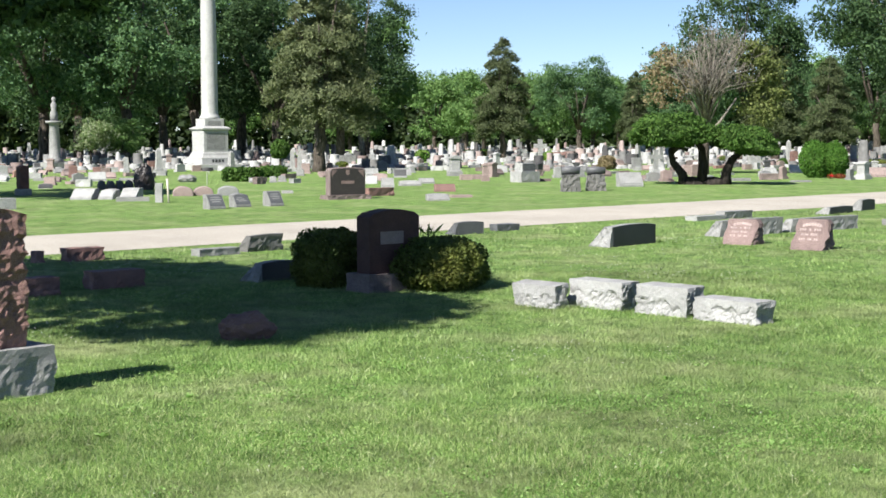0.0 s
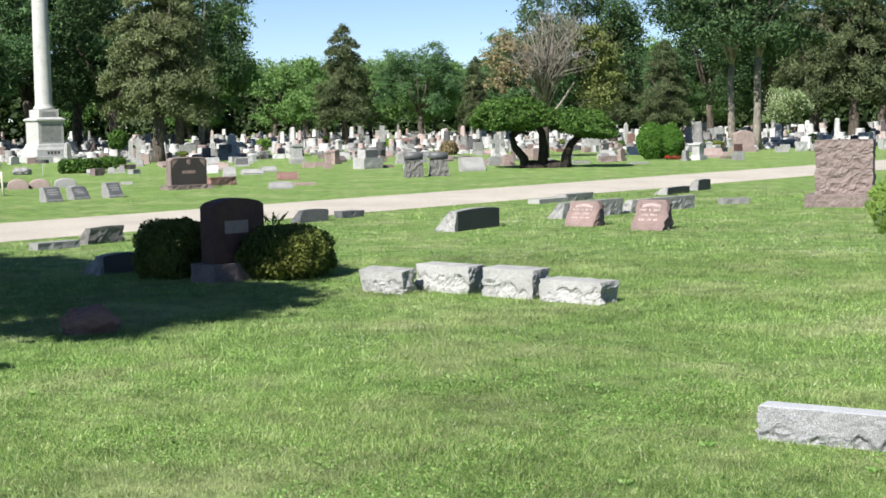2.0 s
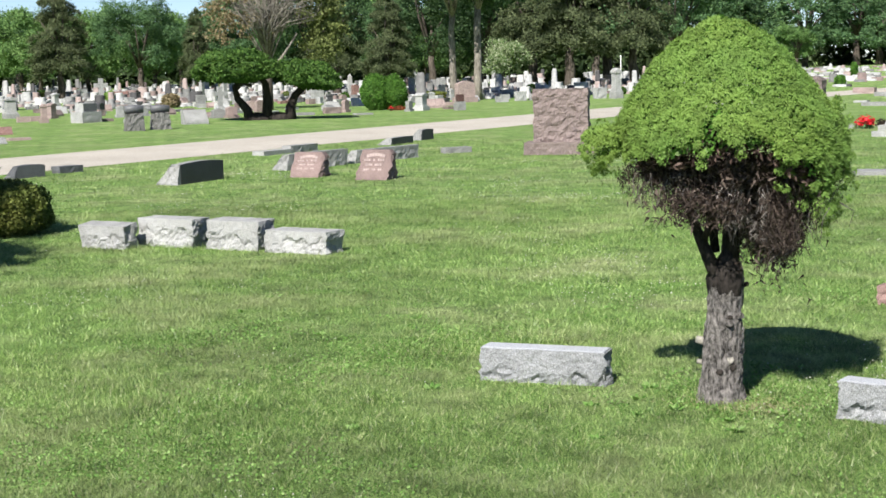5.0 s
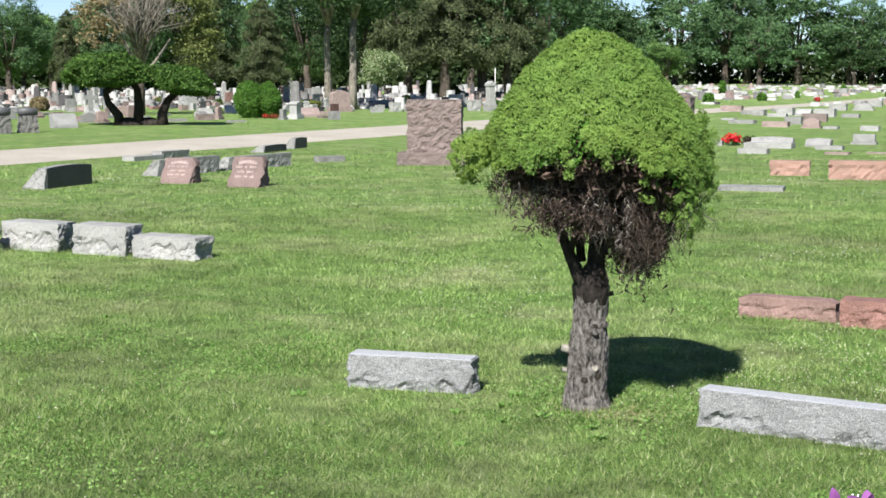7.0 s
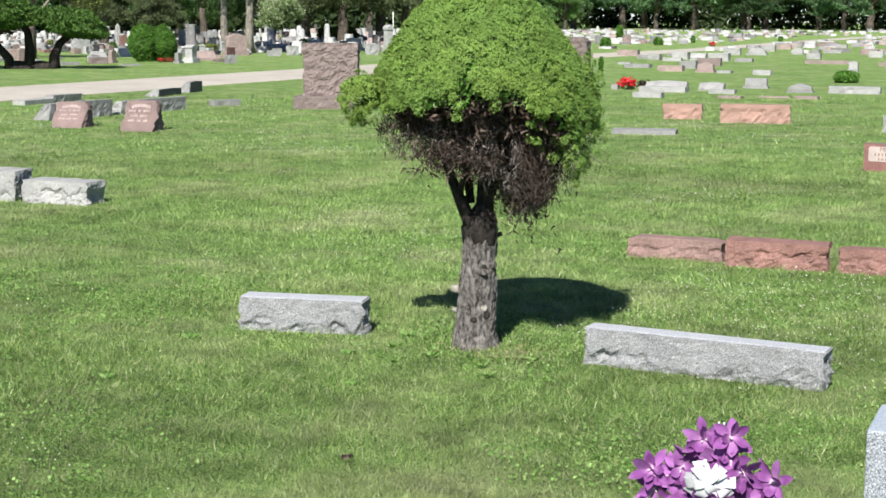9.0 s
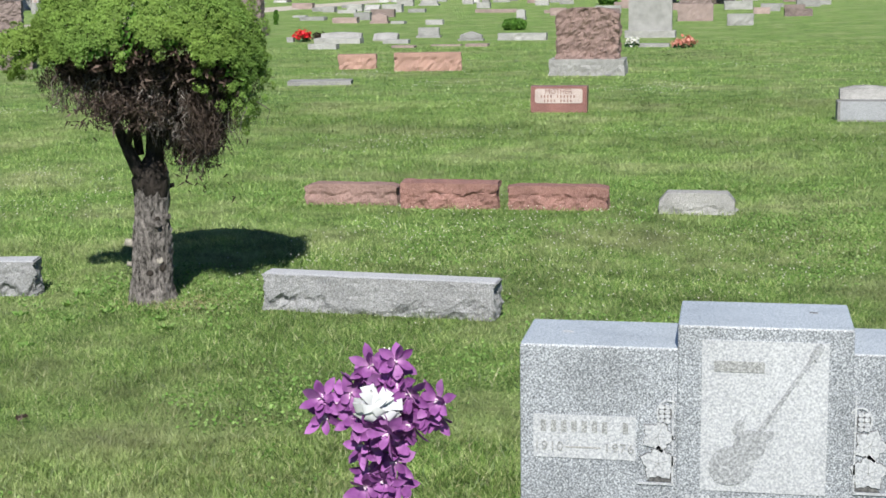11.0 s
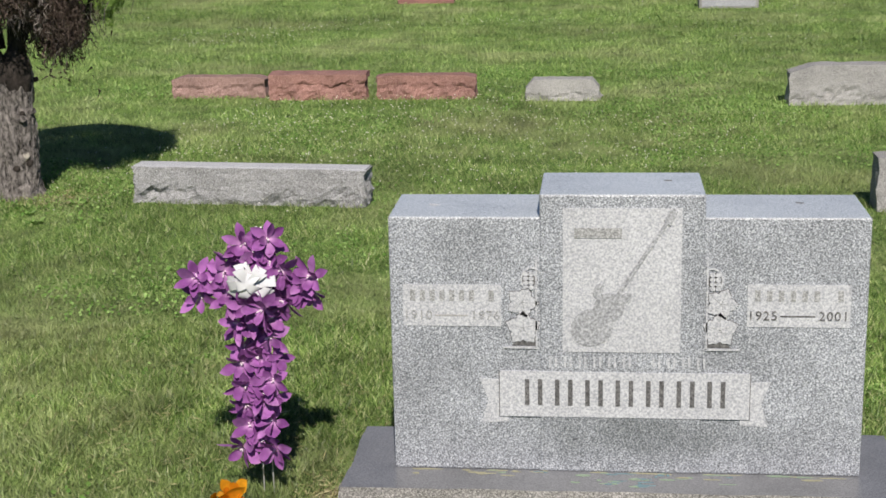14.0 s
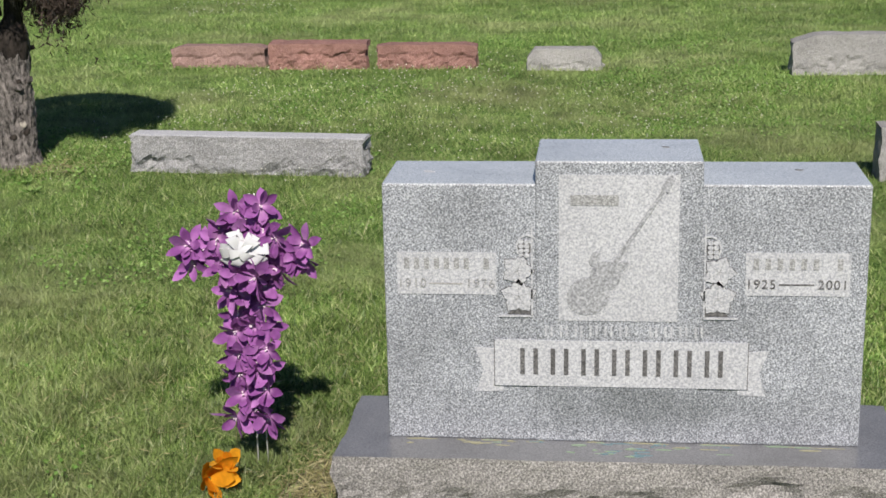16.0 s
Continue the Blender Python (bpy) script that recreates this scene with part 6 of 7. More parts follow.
        e = Vector((sx * (0.93 if sx > 0.25 else 1.04) + rng.normal() * 0.03, sy * 0.95 + rng.normal() * 0.03, low + (s.z - low) * rng.uniform(0, 0.45)))
        m = Vector((rng.normal() * 0.04 + sx * 0.1, rng.normal() * 0.04 + sy * 0.1, 0.04))
        n = int(14 + 110 * (s.z - e.z))
        t = rng.uniform(size=n)[:, None]
        pts = np.array(s) * (1 - t) ** 2 + 2 * np.array(s.lerp(e, 0.5) + m) * t * (1 - t) + np.array(e) * t * t
        (grey if sy < -0.12 and abs(sx + 0.05) < 0.22 and i % 2 else brown).append(pts + rng.normal(size=(n, 3)) * 0.011)
    for name, rows, leaf in (("grey_dead_spray", grey, "ashen"), ("dead_spray", brown, "dead")):
        child(name, leaf_cards(name, np.concatenate(rows), 0.0046, LEAF[leaf], rng, 1.1, 8.0, spread=0.75, thin=True), thing, "hanging dead sprays")["kind"] = "stuff"
    m = 9000
    a, r = rng.uniform(0, 6.28, m), rng.uniform(0, 1, m) ** 0.5
    z = 1.20 - 0.06 * (1 - r) - rng.uniform(0, 1, m) ** 2 * 0.10
    child("underside", leaf_cards("underside", np.stack([r * 0.45 * np.cos(a) + 0.06, r * 0.40 * np.sin(a), z], axis=1), 0.013, LEAF["dead"], rng, 0.6, 3.0, thin=True), thing, "dead brown foliage under the dome")
    q = np.concatenate([rng.normal(size=(4200, 3)) * [0.075, 0.09, 0.12] + [0.23, 0.0, 0.92], rng.normal(size=(2500, 3)) * [0.13, 0.10, 0.04] + [0.10, 0.0, 1.08]])
    q = np.concatenate([q, rng.normal(size=(1500, 3)) * [0.11, 0.06, 0.045] + [-0.12, -0.28, 1.0]])
    child("twig_core", leaf_cards("twig_core", q, 0.011, LEAF["dead"], rng, 0.9, 3.5, thin=True), thing)["kind"] = "stuff"
    bm = bmesh.new()
    for i in range(230):
        sx, sy = (0.18 + rng.normal() * 0.11, rng.normal() * 0.10 - 0.08) if i % 3 else (rng.uniform(-0.42, 0.55), rng.uniform(-0.35, 0.25))
        low = np.interp(sx, lx, lz)
        s = Vector((sx, sy, rng.uniform(low + 0.1, 1.18)))
        e = Vector((sx + rng.normal() * 0.05, sy + rng.normal() * 0.05, max(low, s.z - rng.uniform(0.08, 0.24))))
        limb(bm, [s, s.lerp(e, 0.5) + Vector((rng.normal() * 0.025, rng.normal() * 0.025, 0.02)), e], [0.003, 0.0022, 0.001], 4)
    part("dead_twig_tangle", bm, TWIG, thing, "hanging grey dead twigs")["kind"] = "stuff"


dwarf_tree()

# ---- the large double headstone ----


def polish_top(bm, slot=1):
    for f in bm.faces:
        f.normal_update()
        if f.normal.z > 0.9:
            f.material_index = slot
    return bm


def ellipse(cx, cz, rx, rz, turn=0.0, n=18):
    c, s = math.cos(turn), math.sin(turn)
    return [(cx + rx * math.cos(a) * c - rz * math.sin(a) * s, cz + rx * math.cos(a) * s + rz * math.sin(a) * c) for a in [2 * math.pi * i / n for i in range(n)]]


def vine_leaf(cx, cz, r, turn):
    """A lobed leaf outline."""
    pts = []
    for i in range(30):
        a = 2 * math.pi * i / 30
        k = r * (0.72 + 0.28 * (0.5 + 0.5 * math.cos(5 * a)) ** 1.3 + 0.05 * math.cos(15 * a))
        pts.append((cx + k * math.cos(a + turn), cz + k * math.sin(a + turn)))
    return pts


def double_headstone():
    x, y = 0.036, 3.345
    spot(x, y, 1.3, 0.4)
    thing = base_of("double_headstone", at(x, y, 0), "large speckled grey granite double headstone with frosted panels", "gravestone")
    bm = box_grid(1.284, 0.378, 0.24, 0.014, y0=-0.047, z0=-0.04)
    rock_face(bm, 1.284, 0.378, 0.24, 0.030, 77, freq=7.0, margin=0.27, top=0.0)
    part("base", polish_top(bm), [PLINTH, LEDGE], thing, "rock-faced granite base with a smooth top")
    left, right, zb, zw, zm = -0.533, 0.539, 0.20, 0.8085, 0.861
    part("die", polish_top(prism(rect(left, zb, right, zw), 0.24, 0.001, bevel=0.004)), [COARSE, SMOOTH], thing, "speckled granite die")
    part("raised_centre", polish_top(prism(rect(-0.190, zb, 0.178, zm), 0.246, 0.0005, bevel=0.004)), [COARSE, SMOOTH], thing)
    f, c = -0.119, -0.1225
    panel = part("picture_panel", sheet(rect(-0.138, 0.494, 0.127, 0.831), c), FROST, thing, "frosted panel with an etched guitar")
    g = c - 0.002
    guitar = []
    t = math.atan2(0.811 - 0.62, 0.098 + 0.02)
    for pts in (ellipse(-0.072, 0.553, 0.050, 0.044, 0.5), ellipse(-0.034, 0.600, 0.036, 0.034, 0.9), ellipse(-0.058, 0.640, 0.018, 0.011, 1.2), ellipse(0.000, 0.622, 0.020, 0.010, 0.6)):
        guitar.append(sheet(pts, g, 0.0015 + 0.0003 * len(guitar)))
    n = Vector((-math.sin(t), math.cos(t)))
    a, b = Vector((-0.03, 0.605)), Vector((0.094, 0.800))
    guitar.append(sheet([tuple(a - n * 0.0048), tuple(b - n * 0.0038), tuple(b + n * 0.0038), tuple(a + n * 0.0048)], g, 0.003))
    d = (b - a).normalized()
    guitar.append(sheet([tuple(b - n * 0.011 - d * 0.004), tuple(b + d * 0.032 - n * 0.007), tuple(b + d * 0.034 + n * 0.006), tuple(b + n * 0.009)], g, 0.0033))
    for k, bmx in enumerate(guitar):
        part(("lower_body", "upper_body", "horn", "horn", "neck", "head")[k], bmx, ETCH, panel, "etched guitar shape")
    part("etched_strip", sheet(rect(-0.112, 0.762, -0.006, 0.786), g, 0.0015), MIDFROST, panel, "darker etched strip")
    for x0, x1, z0, z1, dates in ((-0.503, -0.278, 0.552, 0.651, ("1910", "1976")), (0.274, 0.501, 0.557, 0.656, ("1925", "2001"))):
        plate = part("name_panel", sheet(rect(x0, z0, x1, z1), f), FROST, thing, "frosted name panel")
        w = x1 - x0
        letters = 7 if x0 < 0 else 6
        for i in range(letters + 2):
            if i == letters:
                continue
            cx = x0 + w * (0.10 + 0.80 * i / (letters + 1))
            part("letter_bar", sheet(rect(cx - 0.006, z0 + 0.060, cx + 0.006, z0 + 0.086), f - 0.002, 0.001), MIDFROST, plate)
        for year, mid in zip(dates, (0.15, 0.84)):
            for k, digit in enumerate(year):
                words(digit, 0.030, x0 + w * mid + (k - 1.5) * 0.0172, z0 + 0.026, f - 0.0035, MIDFROST if x0 < 0 else CUT, plate, "digit")
        part("dash", sheet(rect(x0 + w * 0.32, z0 + 0.024, x0 + w * 0.66, z0 + 0.0275), f - 0.002, 0.001), FADED if x0 < 0 else CUT, plate)
    for a in (-1, 1):
        m = 0.001
        tail = [(m + a * 0.284, 0.424), (m + a * 0.331, 0.427), (m + a * 0.311, 0.372), (m + a * 0.327, 0.318), (m + a * 0.264, 0.321), (m + a * 0.264, 0.336), (m + a * 0.284, 0.336)]
        part("ribbon_tail", sheet(tail[::a], f), FROST, thing, "frosted ribbon end")
        part("ribbon_edge", sheet(rect(*sorted((m + a * 0.284, m + a * 0.2862))[:1], 0.334, sorted((m + a * 0.284, m + a * 0.2862))[1], 0.447), f - 0.002, 0.0015), CUT, thing)
    banner = part("banner", sheet(rect(-0.283, 0.336, 0.285, 0.446), f, 0.006), FROST, thing, "frosted name banner")
    for i in range(7):
        cx = -0.205 + i * 0.0692
        for s in (-0.5, 0.5):
            part("letter_bar", sheet(rect(cx + s * 0.030 - 0.0052, 0.364, cx + s * 0.030 + 0.0052, 0.427), f - 0.006, 0.0012), CUT, banner)
    for i in range(11):
        if i != 6:
            cx = -0.160 + i * 0.0335
            part("letter_bar", sheet(rect(cx - 0.009, 0.456, cx - 0.004, 0.482), f if abs(cx) > 0.18 else c, 0.0012), FROST, thing)
            part("letter_bar", sheet(rect(cx + 0.004, 0.456, cx + 0.009, 0.482), f if abs(cx) > 0.18 else c, 0.0012), FROST, thing)
    for a in (-1, 1):
        ox = -0.006 + a * 0.190 + (0.0 if a < 0 else -0.001)
        # Dark sheets under the leaves and grapes give the recesses shade by colour.
        ornament = part("vine_carving", sheet([(ox + a * 0.004, 0.506), (ox + a * 0.058, 0.506), (ox + a * 0.044, 0.520), (ox + a * 0.030, 0.534), (ox + a * 0.014, 0.548), (ox + a * 0.004, 0.552)][::-a], f, 0.0012), CUT, thing, "carved vine with leaves and grapes")
        part("border", sheet(rect(*sorted((ox, ox + a * 0.004))[:1], 0.503, sorted((ox, ox + a * 0.004))[1], 0.718), f, 0.004), FROST, ornament)
        part("border", sheet(rect(*sorted((ox, ox + a * 0.078))[:1], 0.500, sorted((ox, ox + a * 0.078))[1], 0.5045), f, 0.004), FROST, ornament)
        for cx, cz, r, tr in ((0.032, 0.549, 0.040, 1.57), (0.034, 0.610, 0.036, 1.2)):
            part("leaf_edge", sheet(vine_leaf(ox + a * cx, cz, r * 1.06, tr), f, 0.0008), CUT, ornament, "dark sheet painting the shade of a cut edge")
            leaf = part("leaf", sheet(vine_leaf(ox + a * cx, cz, r, tr), f - 0.001, 0.0030), FROST, ornament)
            for q in range(5):
                g = tr + 2 * math.pi * q / 5
                tip, w = Vector((ox + a * cx + 0.84 * r * math.cos(g), cz + 0.84 * r * math.sin(g))), Vector((-math.sin(g), math.cos(g))) * 0.0008
                root = Vector((ox + a * cx, cz))
                part("vein", sheet([tuple(root - w), tuple(tip - w * 0.5), tuple(tip + w * 0.5), tuple(root + w)], f - 0.004, 0.0004), MIDFROST, leaf)
        part("grape_shade", sheet(ellipse(ox + a * 0.020, 0.661, 0.0165, 0.021, n=16), f, 0.0008), CUT, ornament, "dark sheet painting the shade of a cut edge")
        for i in range(8):
            part("grape", sheet(ellipse(ox + a * (0.0135 + 0.0125 * (i % 2)), 0.6455 + 0.0105 * (i // 2), 0.0062, 0.0052, n=10), f - 0.001, 0.003), FROST, ornament)
        for i in range(9):
            g0, g1 = math.pi * i / 9 - 0.6, math.pi * (i + 1) / 9 - 0.6
            arc = [(ox + a * (0.012 + 0.026 * math.cos(q)), 0.664 + 0.030 * math.sin(q)) for q in (g0, g1)]
            arc += [(ox + a * (0.012 + 0.022 * math.cos(q)), 0.664 + 0.026 * math.sin(q)) for q in (g1, g0)]
            part("tendril", sheet(arc[::a], f - 0.001, 0.0025), FROST, ornament)
    stains = [plain("yellow_wax_stain", (0.27, 0.265, 0.18), 0.6, 0.5, scale=40.0), plain("green_wax_stain", (0.20, 0.27, 0.20), 0.6, 0.5, scale=40.0), plain("teal_wax_stain", (0.12, 0.20, 0.23), 0.6, 0.5, scale=40.0)]
    rng = np.random.default_rng(2)
    for i in range(64):
        cx = rng.uniform(-0.52, 0.52) if i < 34 else rng.normal() * 0.10 + 0.02
        kind = 0 if i < 26 else 1 if i < 48 else 2
        outline = [(px * (1 + 0.35 * rng.normal()), pz * (1 + 0.3 * rng.normal())) for px, pz in ellipse(0, 0, rng.uniform(0.005, 0.028) * (1.0 if i < 34 else 0.6), rng.uniform(0.0012, 0.0045), 0.0, 9)]
        part("wax_stain", prism(outline, 0.0008 + 0.00001 * i, 0, bevel=0), stains[kind], thing).matrix_local = pose(cx, -0.126 - (0.03 * rng.uniform() ** 3 if i < 34 else 0.08 * rng.uniform()), 0.2006, 90, 0, 0)
    for cx, cy, r in ((-0.44, 0.005, 0.009), (0.10, 0.03, 0.006), (0.40, 0.03, 0.006)):
        zz = zm if abs(cx) < 0.17 else zw
        part("dropping", prism(ellipse(0, 0, r * 1.6, r * 0.6, 0.3, 8), 0.001, 0, bevel=0), FROST if cx < 0 else CUT, thing).matrix_local = pose(cx, cy, zz + 0.0006, 90, 0, 0)


double_headstone()

# ---- silk flower cross and orange lily ----


def petal_flower(n, length, width, curl, rng):
    """A star of pointed, folded petals looking along -y; verts and triangles."""
    v, f = [], []
    for i in range(n + 3):
        a = 2 * math.pi * (i + rng.uniform(-0.16, 0.16)) / (n if i < n else 3)
        d, s, fw = Vector((math.cos(a), 0, math.sin(a))), Vector((-math.sin(a), 0, math.cos(a))), Vector((0, -1, 0))
        l, tilt, roll = length * rng.uniform(0.82, 1.15), rng.uniform(0.1, 0.5), rng.normal() * 0.3
        if i >= n:
            l, tilt = l * 0.62, rng.uniform(0.7, 1.1)
        base = len(v)
        for u, wd in ((0.03, 0.12), (0.22, 0.52), (0.45, 0.95), (0.64, 1.0), (0.84, 0.66), (1.0, 0.06)):
            c = d * l * u + fw * l * (tilt * u + curl * u * u)
            for e in (-1, 0, 1):
                v.append(c + s * (e * wd * width / 2) + fw * ((abs(e) * 0.30 + e * roll) * width * wd))
        for r in range(5):
            for e in range(2):
                p = base + r * 3 + e
                f += [(p, p + 1, p + 4), (p, p + 4, p + 3)]
    return v, f


def flower_cross():
    x, y = -0.865, 3.47
    thing = base_of("flower_cross", at(x, y, 0), "cross of purple silk lilies with a white ribbon bow", "grave flowers")
    rng = np.random.default_rng(4)
    kinds = []
    for i in range(7):
        v, f = petal_flower(6 + i % 2, 0.054, 0.0235, rng.uniform(-0.3, 0.25), rng)
        me = flat_mesh("flower", v, f, PURPLE)
        for p in me.polygons:
            p.use_smooth = True
        kinds.append(me)
    spots = []
    for k, z in enumerate((0.150, 0.205, 0.274, 0.326, 0.378, 0.430, 0.482, 0.525, 0.648, 0.690)):
        cx = -0.008 * (0.60 - z) / 0.5
        wide = 0.043 if z < 0.6 else 0.036
        spots += [(cx - wide + 0.008 * (k % 2), z), (cx + wide - 0.008 * (k % 3), z + 0.012)]
        if k % 2 == 0 and z < 0.6:
            spots.append((cx + 0.006 * (k % 3 - 1), z + 0.022))
    for s in (-1, 1):
        spots += [(s * 0.146, 0.610), (s * 0.145, 0.560), (s * 0.105, 0.580), (s * 0.076, 0.622), (s * 0.072, 0.548)]
    spots += [(0.0, 0.535), (0.0, 0.662), (-0.05, 0.645), (0.055, 0.640)]
    spots += [(-0.014, 0.548), (0.030, 0.540)]
    for i, (dx, z) in enumerate(spots):
        ob = child("flower", kinds[i % 7], thing)
        out = -0.055 if i > len(spots) - 3 else 0.0
        ob.matrix_local = Matrix.Translation((dx + rng.normal() * 0.005, rng.uniform(-0.035, 0.0) + out, z + rng.normal() * 0.005)) @ pose(0, 0, 0, rng.uniform(-32, 22), 0, rng.uniform(-30, 30)) @ pose(0, 0, 0, 0, rng.uniform(0, 360), 0)
        bm = bmesh.new()
        for g in range(3):
            e = Vector((rng.normal() * 0.004, -0.017, rng.normal() * 0.004))
            limb(bm, [(0, -0.002, 0), e], [0.0009, 0.0019], 5)
        part("stamen", bm, STAMEN, ob)
    bm = bmesh.new()
    limb(bm, [(-0.015, 0.02, -0.05), (-0.015, 0.02, 0.3), (0, 0.02, 0.72)], [0.0024, 0.0024, 0.0024], 6)
    limb(bm, [(0.012, 0.02, -0.05), (0.006, 0.02, 0.3), (0.012, 0.02, 0.72)], [0.002, 0.002, 0.002], 6)
    limb(bm, [(-0.15, 0.02, 0.585), (0.15, 0.02, 0.585)], [0.003, 0.003], 6)
    part("wire_frame", bm, PAINTED, thing)
    bow = child("ribbon_bow", bow_mesh(rng), thing, "shiny white ribbon bow")
    bow.location = (0.000, -0.052, 0.602)
    bow.scale = (1.12, 0.85, 0.84)
    back = leaf_cards("leaves", np.stack([rng.normal(size=70) * 0.02, np.full(70, 0.005), rng.uniform(0.12, 0.72, 70)], axis=1), 0.03, LEAF["oak"], rng, 0, 2.5)
    child("leaves", back, thing, "dark green silk leaves")


def bow_mesh(rng):
    """A pull bow: tiers of flat ribbon loops round a middle knot."""
    v, f = [], []
    for n, l, h, start in ((7, 0.056, 0.016, 12), (5, 0.046, 0.028, 40), (3, 0.030, 0.036, 75)):
        for i in range(n):
            a = radians(start + i * 360 / n + rng.uniform(-10, 10))
            ll, hh, twist = l * rng.uniform(0.9, 1.08), h * rng.uniform(0.85, 1.15), rng.uniform(-0.5, 0.5)
            d, s = Vector((math.cos(a), 0, math.sin(a))), Vector((-math.sin(a), twist, math.cos(a)))
            base = len(v)
            for k in range(13):
                u = k / 12
                c = d * ll * math.sin(math.pi * u) ** 0.65 + Vector((0, -1, 0)) * (0.004 + h * 0.4 + hh * (0.5 - 0.5 * math.cos(math.pi * u)))
                wd = 0.0070 + 0.0085 * math.sin(math.pi * u) ** 0.5
                v += [c - s * wd, c + s * wd]
            for k in range(12):
                p = base + 2 * k
                f += [(p, p + 1, p + 3), (p, p + 3, p + 2)]
    for deg, l in ((-62, 0.072), (-108, 0.05)):
        a = radians(deg)
        d, s = Vector((math.cos(a), 0, math.sin(a))), Vector((-math.sin(a), 0, math.cos(a)))
        base = len(v)
        for k in range(5):
            c = d * l * k / 4 + Vector((0, -0.034 - 0.006 * math.sin(k * 1.4), 0))
            v += [c - s * 0.011, c + s * 0.011]
        for k in range(4):
            p = base + 2 * k
            f += [(p, p + 1, p + 3), (p, p + 3, p + 2)]
    return flat_mesh("ribbon_bow", v, f, RIBBON)


flower_cross()


def lily(x, y, z, size, material, label, n=6, turn=(-30, 20, 20), name="silk_flower"):
    rng = np.random.default_rng(int(abs(x * 100)) + n)
    thing = base_of(name, at(x, y), label, "grave flowers")
    bm = bmesh.new()
    limb(bm, [(0, 0, -0.05), (0.005, 0, z)], [0.004, 0.003], 5)
    part("stem", bm, LEAF["yew"], thing)
    v, f = petal_flower(n, size, size * 0.75, 0.85, rng)
    me = flat_mesh("flower", v, f, material)
    for p in me.polygons:
        p.use_smooth = True
    ob = child("flower", me, thing)
    ob.matrix_local = pose(0, 0, z, *turn)
    return thing


lily(-0.965, 3.32, 0.042, 0.060, ORANGE, "orange silk lily lying in the grass", 5, (-18, 25, 30))
lily(-0.925, 3.34, 0.066, 0.042, ORANGE, "small folded orange silk lily in the grass", 4, (-60, 40, -35))


def bouquet(x, y, r, material, label):
    rng = np.random.default_rng(int(abs(x) * 77))
    thing = base_of("bouquet", at(x, y), label, "grave flowers", "bouquets")
    p = rng.normal(size=(160, 3)) * [r * 0.4, r * 0.4, r * 0.28] + [0, 0, r * 0.75]
    p[:, 2] = np.maximum(p[:, 2], 0.03)
    child("bloom_mass", leaf_cards("bloom_mass", p, r * 0.32, material, rng, 0, 1.2), thing)["kind"] = "stuff"
    q = rng.normal(size=(60, 3)) * [r * 0.3, r * 0.3, r * 0.15] + [0, 0, r * 0.35]
    q[:, 2] = np.maximum(q[:, 2], 0.02)
    child("leaves", leaf_cards("leaves", q, r * 0.4, LEAF["oak"], rng, 0, 2.0), thing)


bouquet(-10.24, 34.96, 0.22, REDSILK, "bunch of red silk flowers by a grave slab")
bouquet(-9.9, 35.1, 0.16, LEAF["dead"], "withered brown flowers by a grave slab")
bouquet(-2.18, 31.71, 0.16, WHITESILK, "white flowers in a dark pot by a pale headstone")
bouquet(-1.24, 31.25, 0.13, PINKSILK, "pink silk flowers by a low marker")
bouquet(-1.02, 31.36, 0.18, PINKSILK, "taller pink silk flowers by a low marker")
bouquet(-21.31, 91.28, 0.25, REDSILK, "red wreath on a stand in the far rows")
bouquet(-32.8, 48.9, 0.12, REDSILK, "red flowers planted by a ball shrub")

# ---- small things among the stones ----


def stone_post(x, y, w, h, label):
    s = spot(x, y, w, w)
    solid("stone_post", polish_top(rough_block(w, w, h + 0.05, s, 0.06, 0.004, z0=-0.05), 0), STONE["ash"], at(x, y, 48), label, "post")


def rod(x, y, h, lean, label, hook=False, r=0.012, name="metal_rod"):
    bm = bmesh.new()
    pts = [(0, 0, -0.05), (lean * 0.5, 0, h * 0.5), (lean, 0, h)]
    if hook:
        pts += [(lean + 0.04 + 0.05 * math.cos(a), 0, h + 0.06 * math.sin(a)) for a in (2.4, 1.6, 0.8, 0.0, -0.8)]
    limb(bm, pts, [r] * len(pts), 6)
    solid(name, bm, WIRE if r < 0.02 else STAKE if name == "wooden_stake" else PAINTED, at(x, y, 30), label, "rod")


stone_post(-34.07, 20.46, 0.18, 0.50, "short square white stone post beside the lane")
rod(-33.78, 20.57, 0.62, -0.04, "thin pale stake standing by the lane", r=0.03, name="wooden_stake")
rod(-42.1, 27.1, 0.50, 0.0, "thin dark plant hook among low stones", True, name="plant_hook")
rod(3.23, 25.69, 0.9, 0.15, "thin grey steel rod leaning beside red markers")
rod(-31.7, 67.6, 2.0, 0.0, "slim white flagpole among far graves", r=0.02, name="flagpole")


def ball_tree(x, y, h, w):
    """A clipped ball of leaves on a bare stem."""
    s = spot(x, y, w, w)
    thing = base_of("ball_tree", at(x, y), "small clipped tree with a round head on a bare stem", "tree")
    bm = bmesh.new()
    limb(bm, [(0, 0, -0.05), (0.02, 0, h * 0.3), (0, 0.02, h * 0.7)], [0.07, 0.055, 0.04], 8, 0.2)
    part("stem", bm, BARK, thing)
    head = child("head", shrub_mesh("head", w, w, h * 0.62, 0.07, 3200, "yew", np.random.default_rng(s)), thing, "dense clipped green head")
    head.location = (0, 0, h * 0.38)


ball_tree(-62.6, 44.7, 1.5, 0.98)


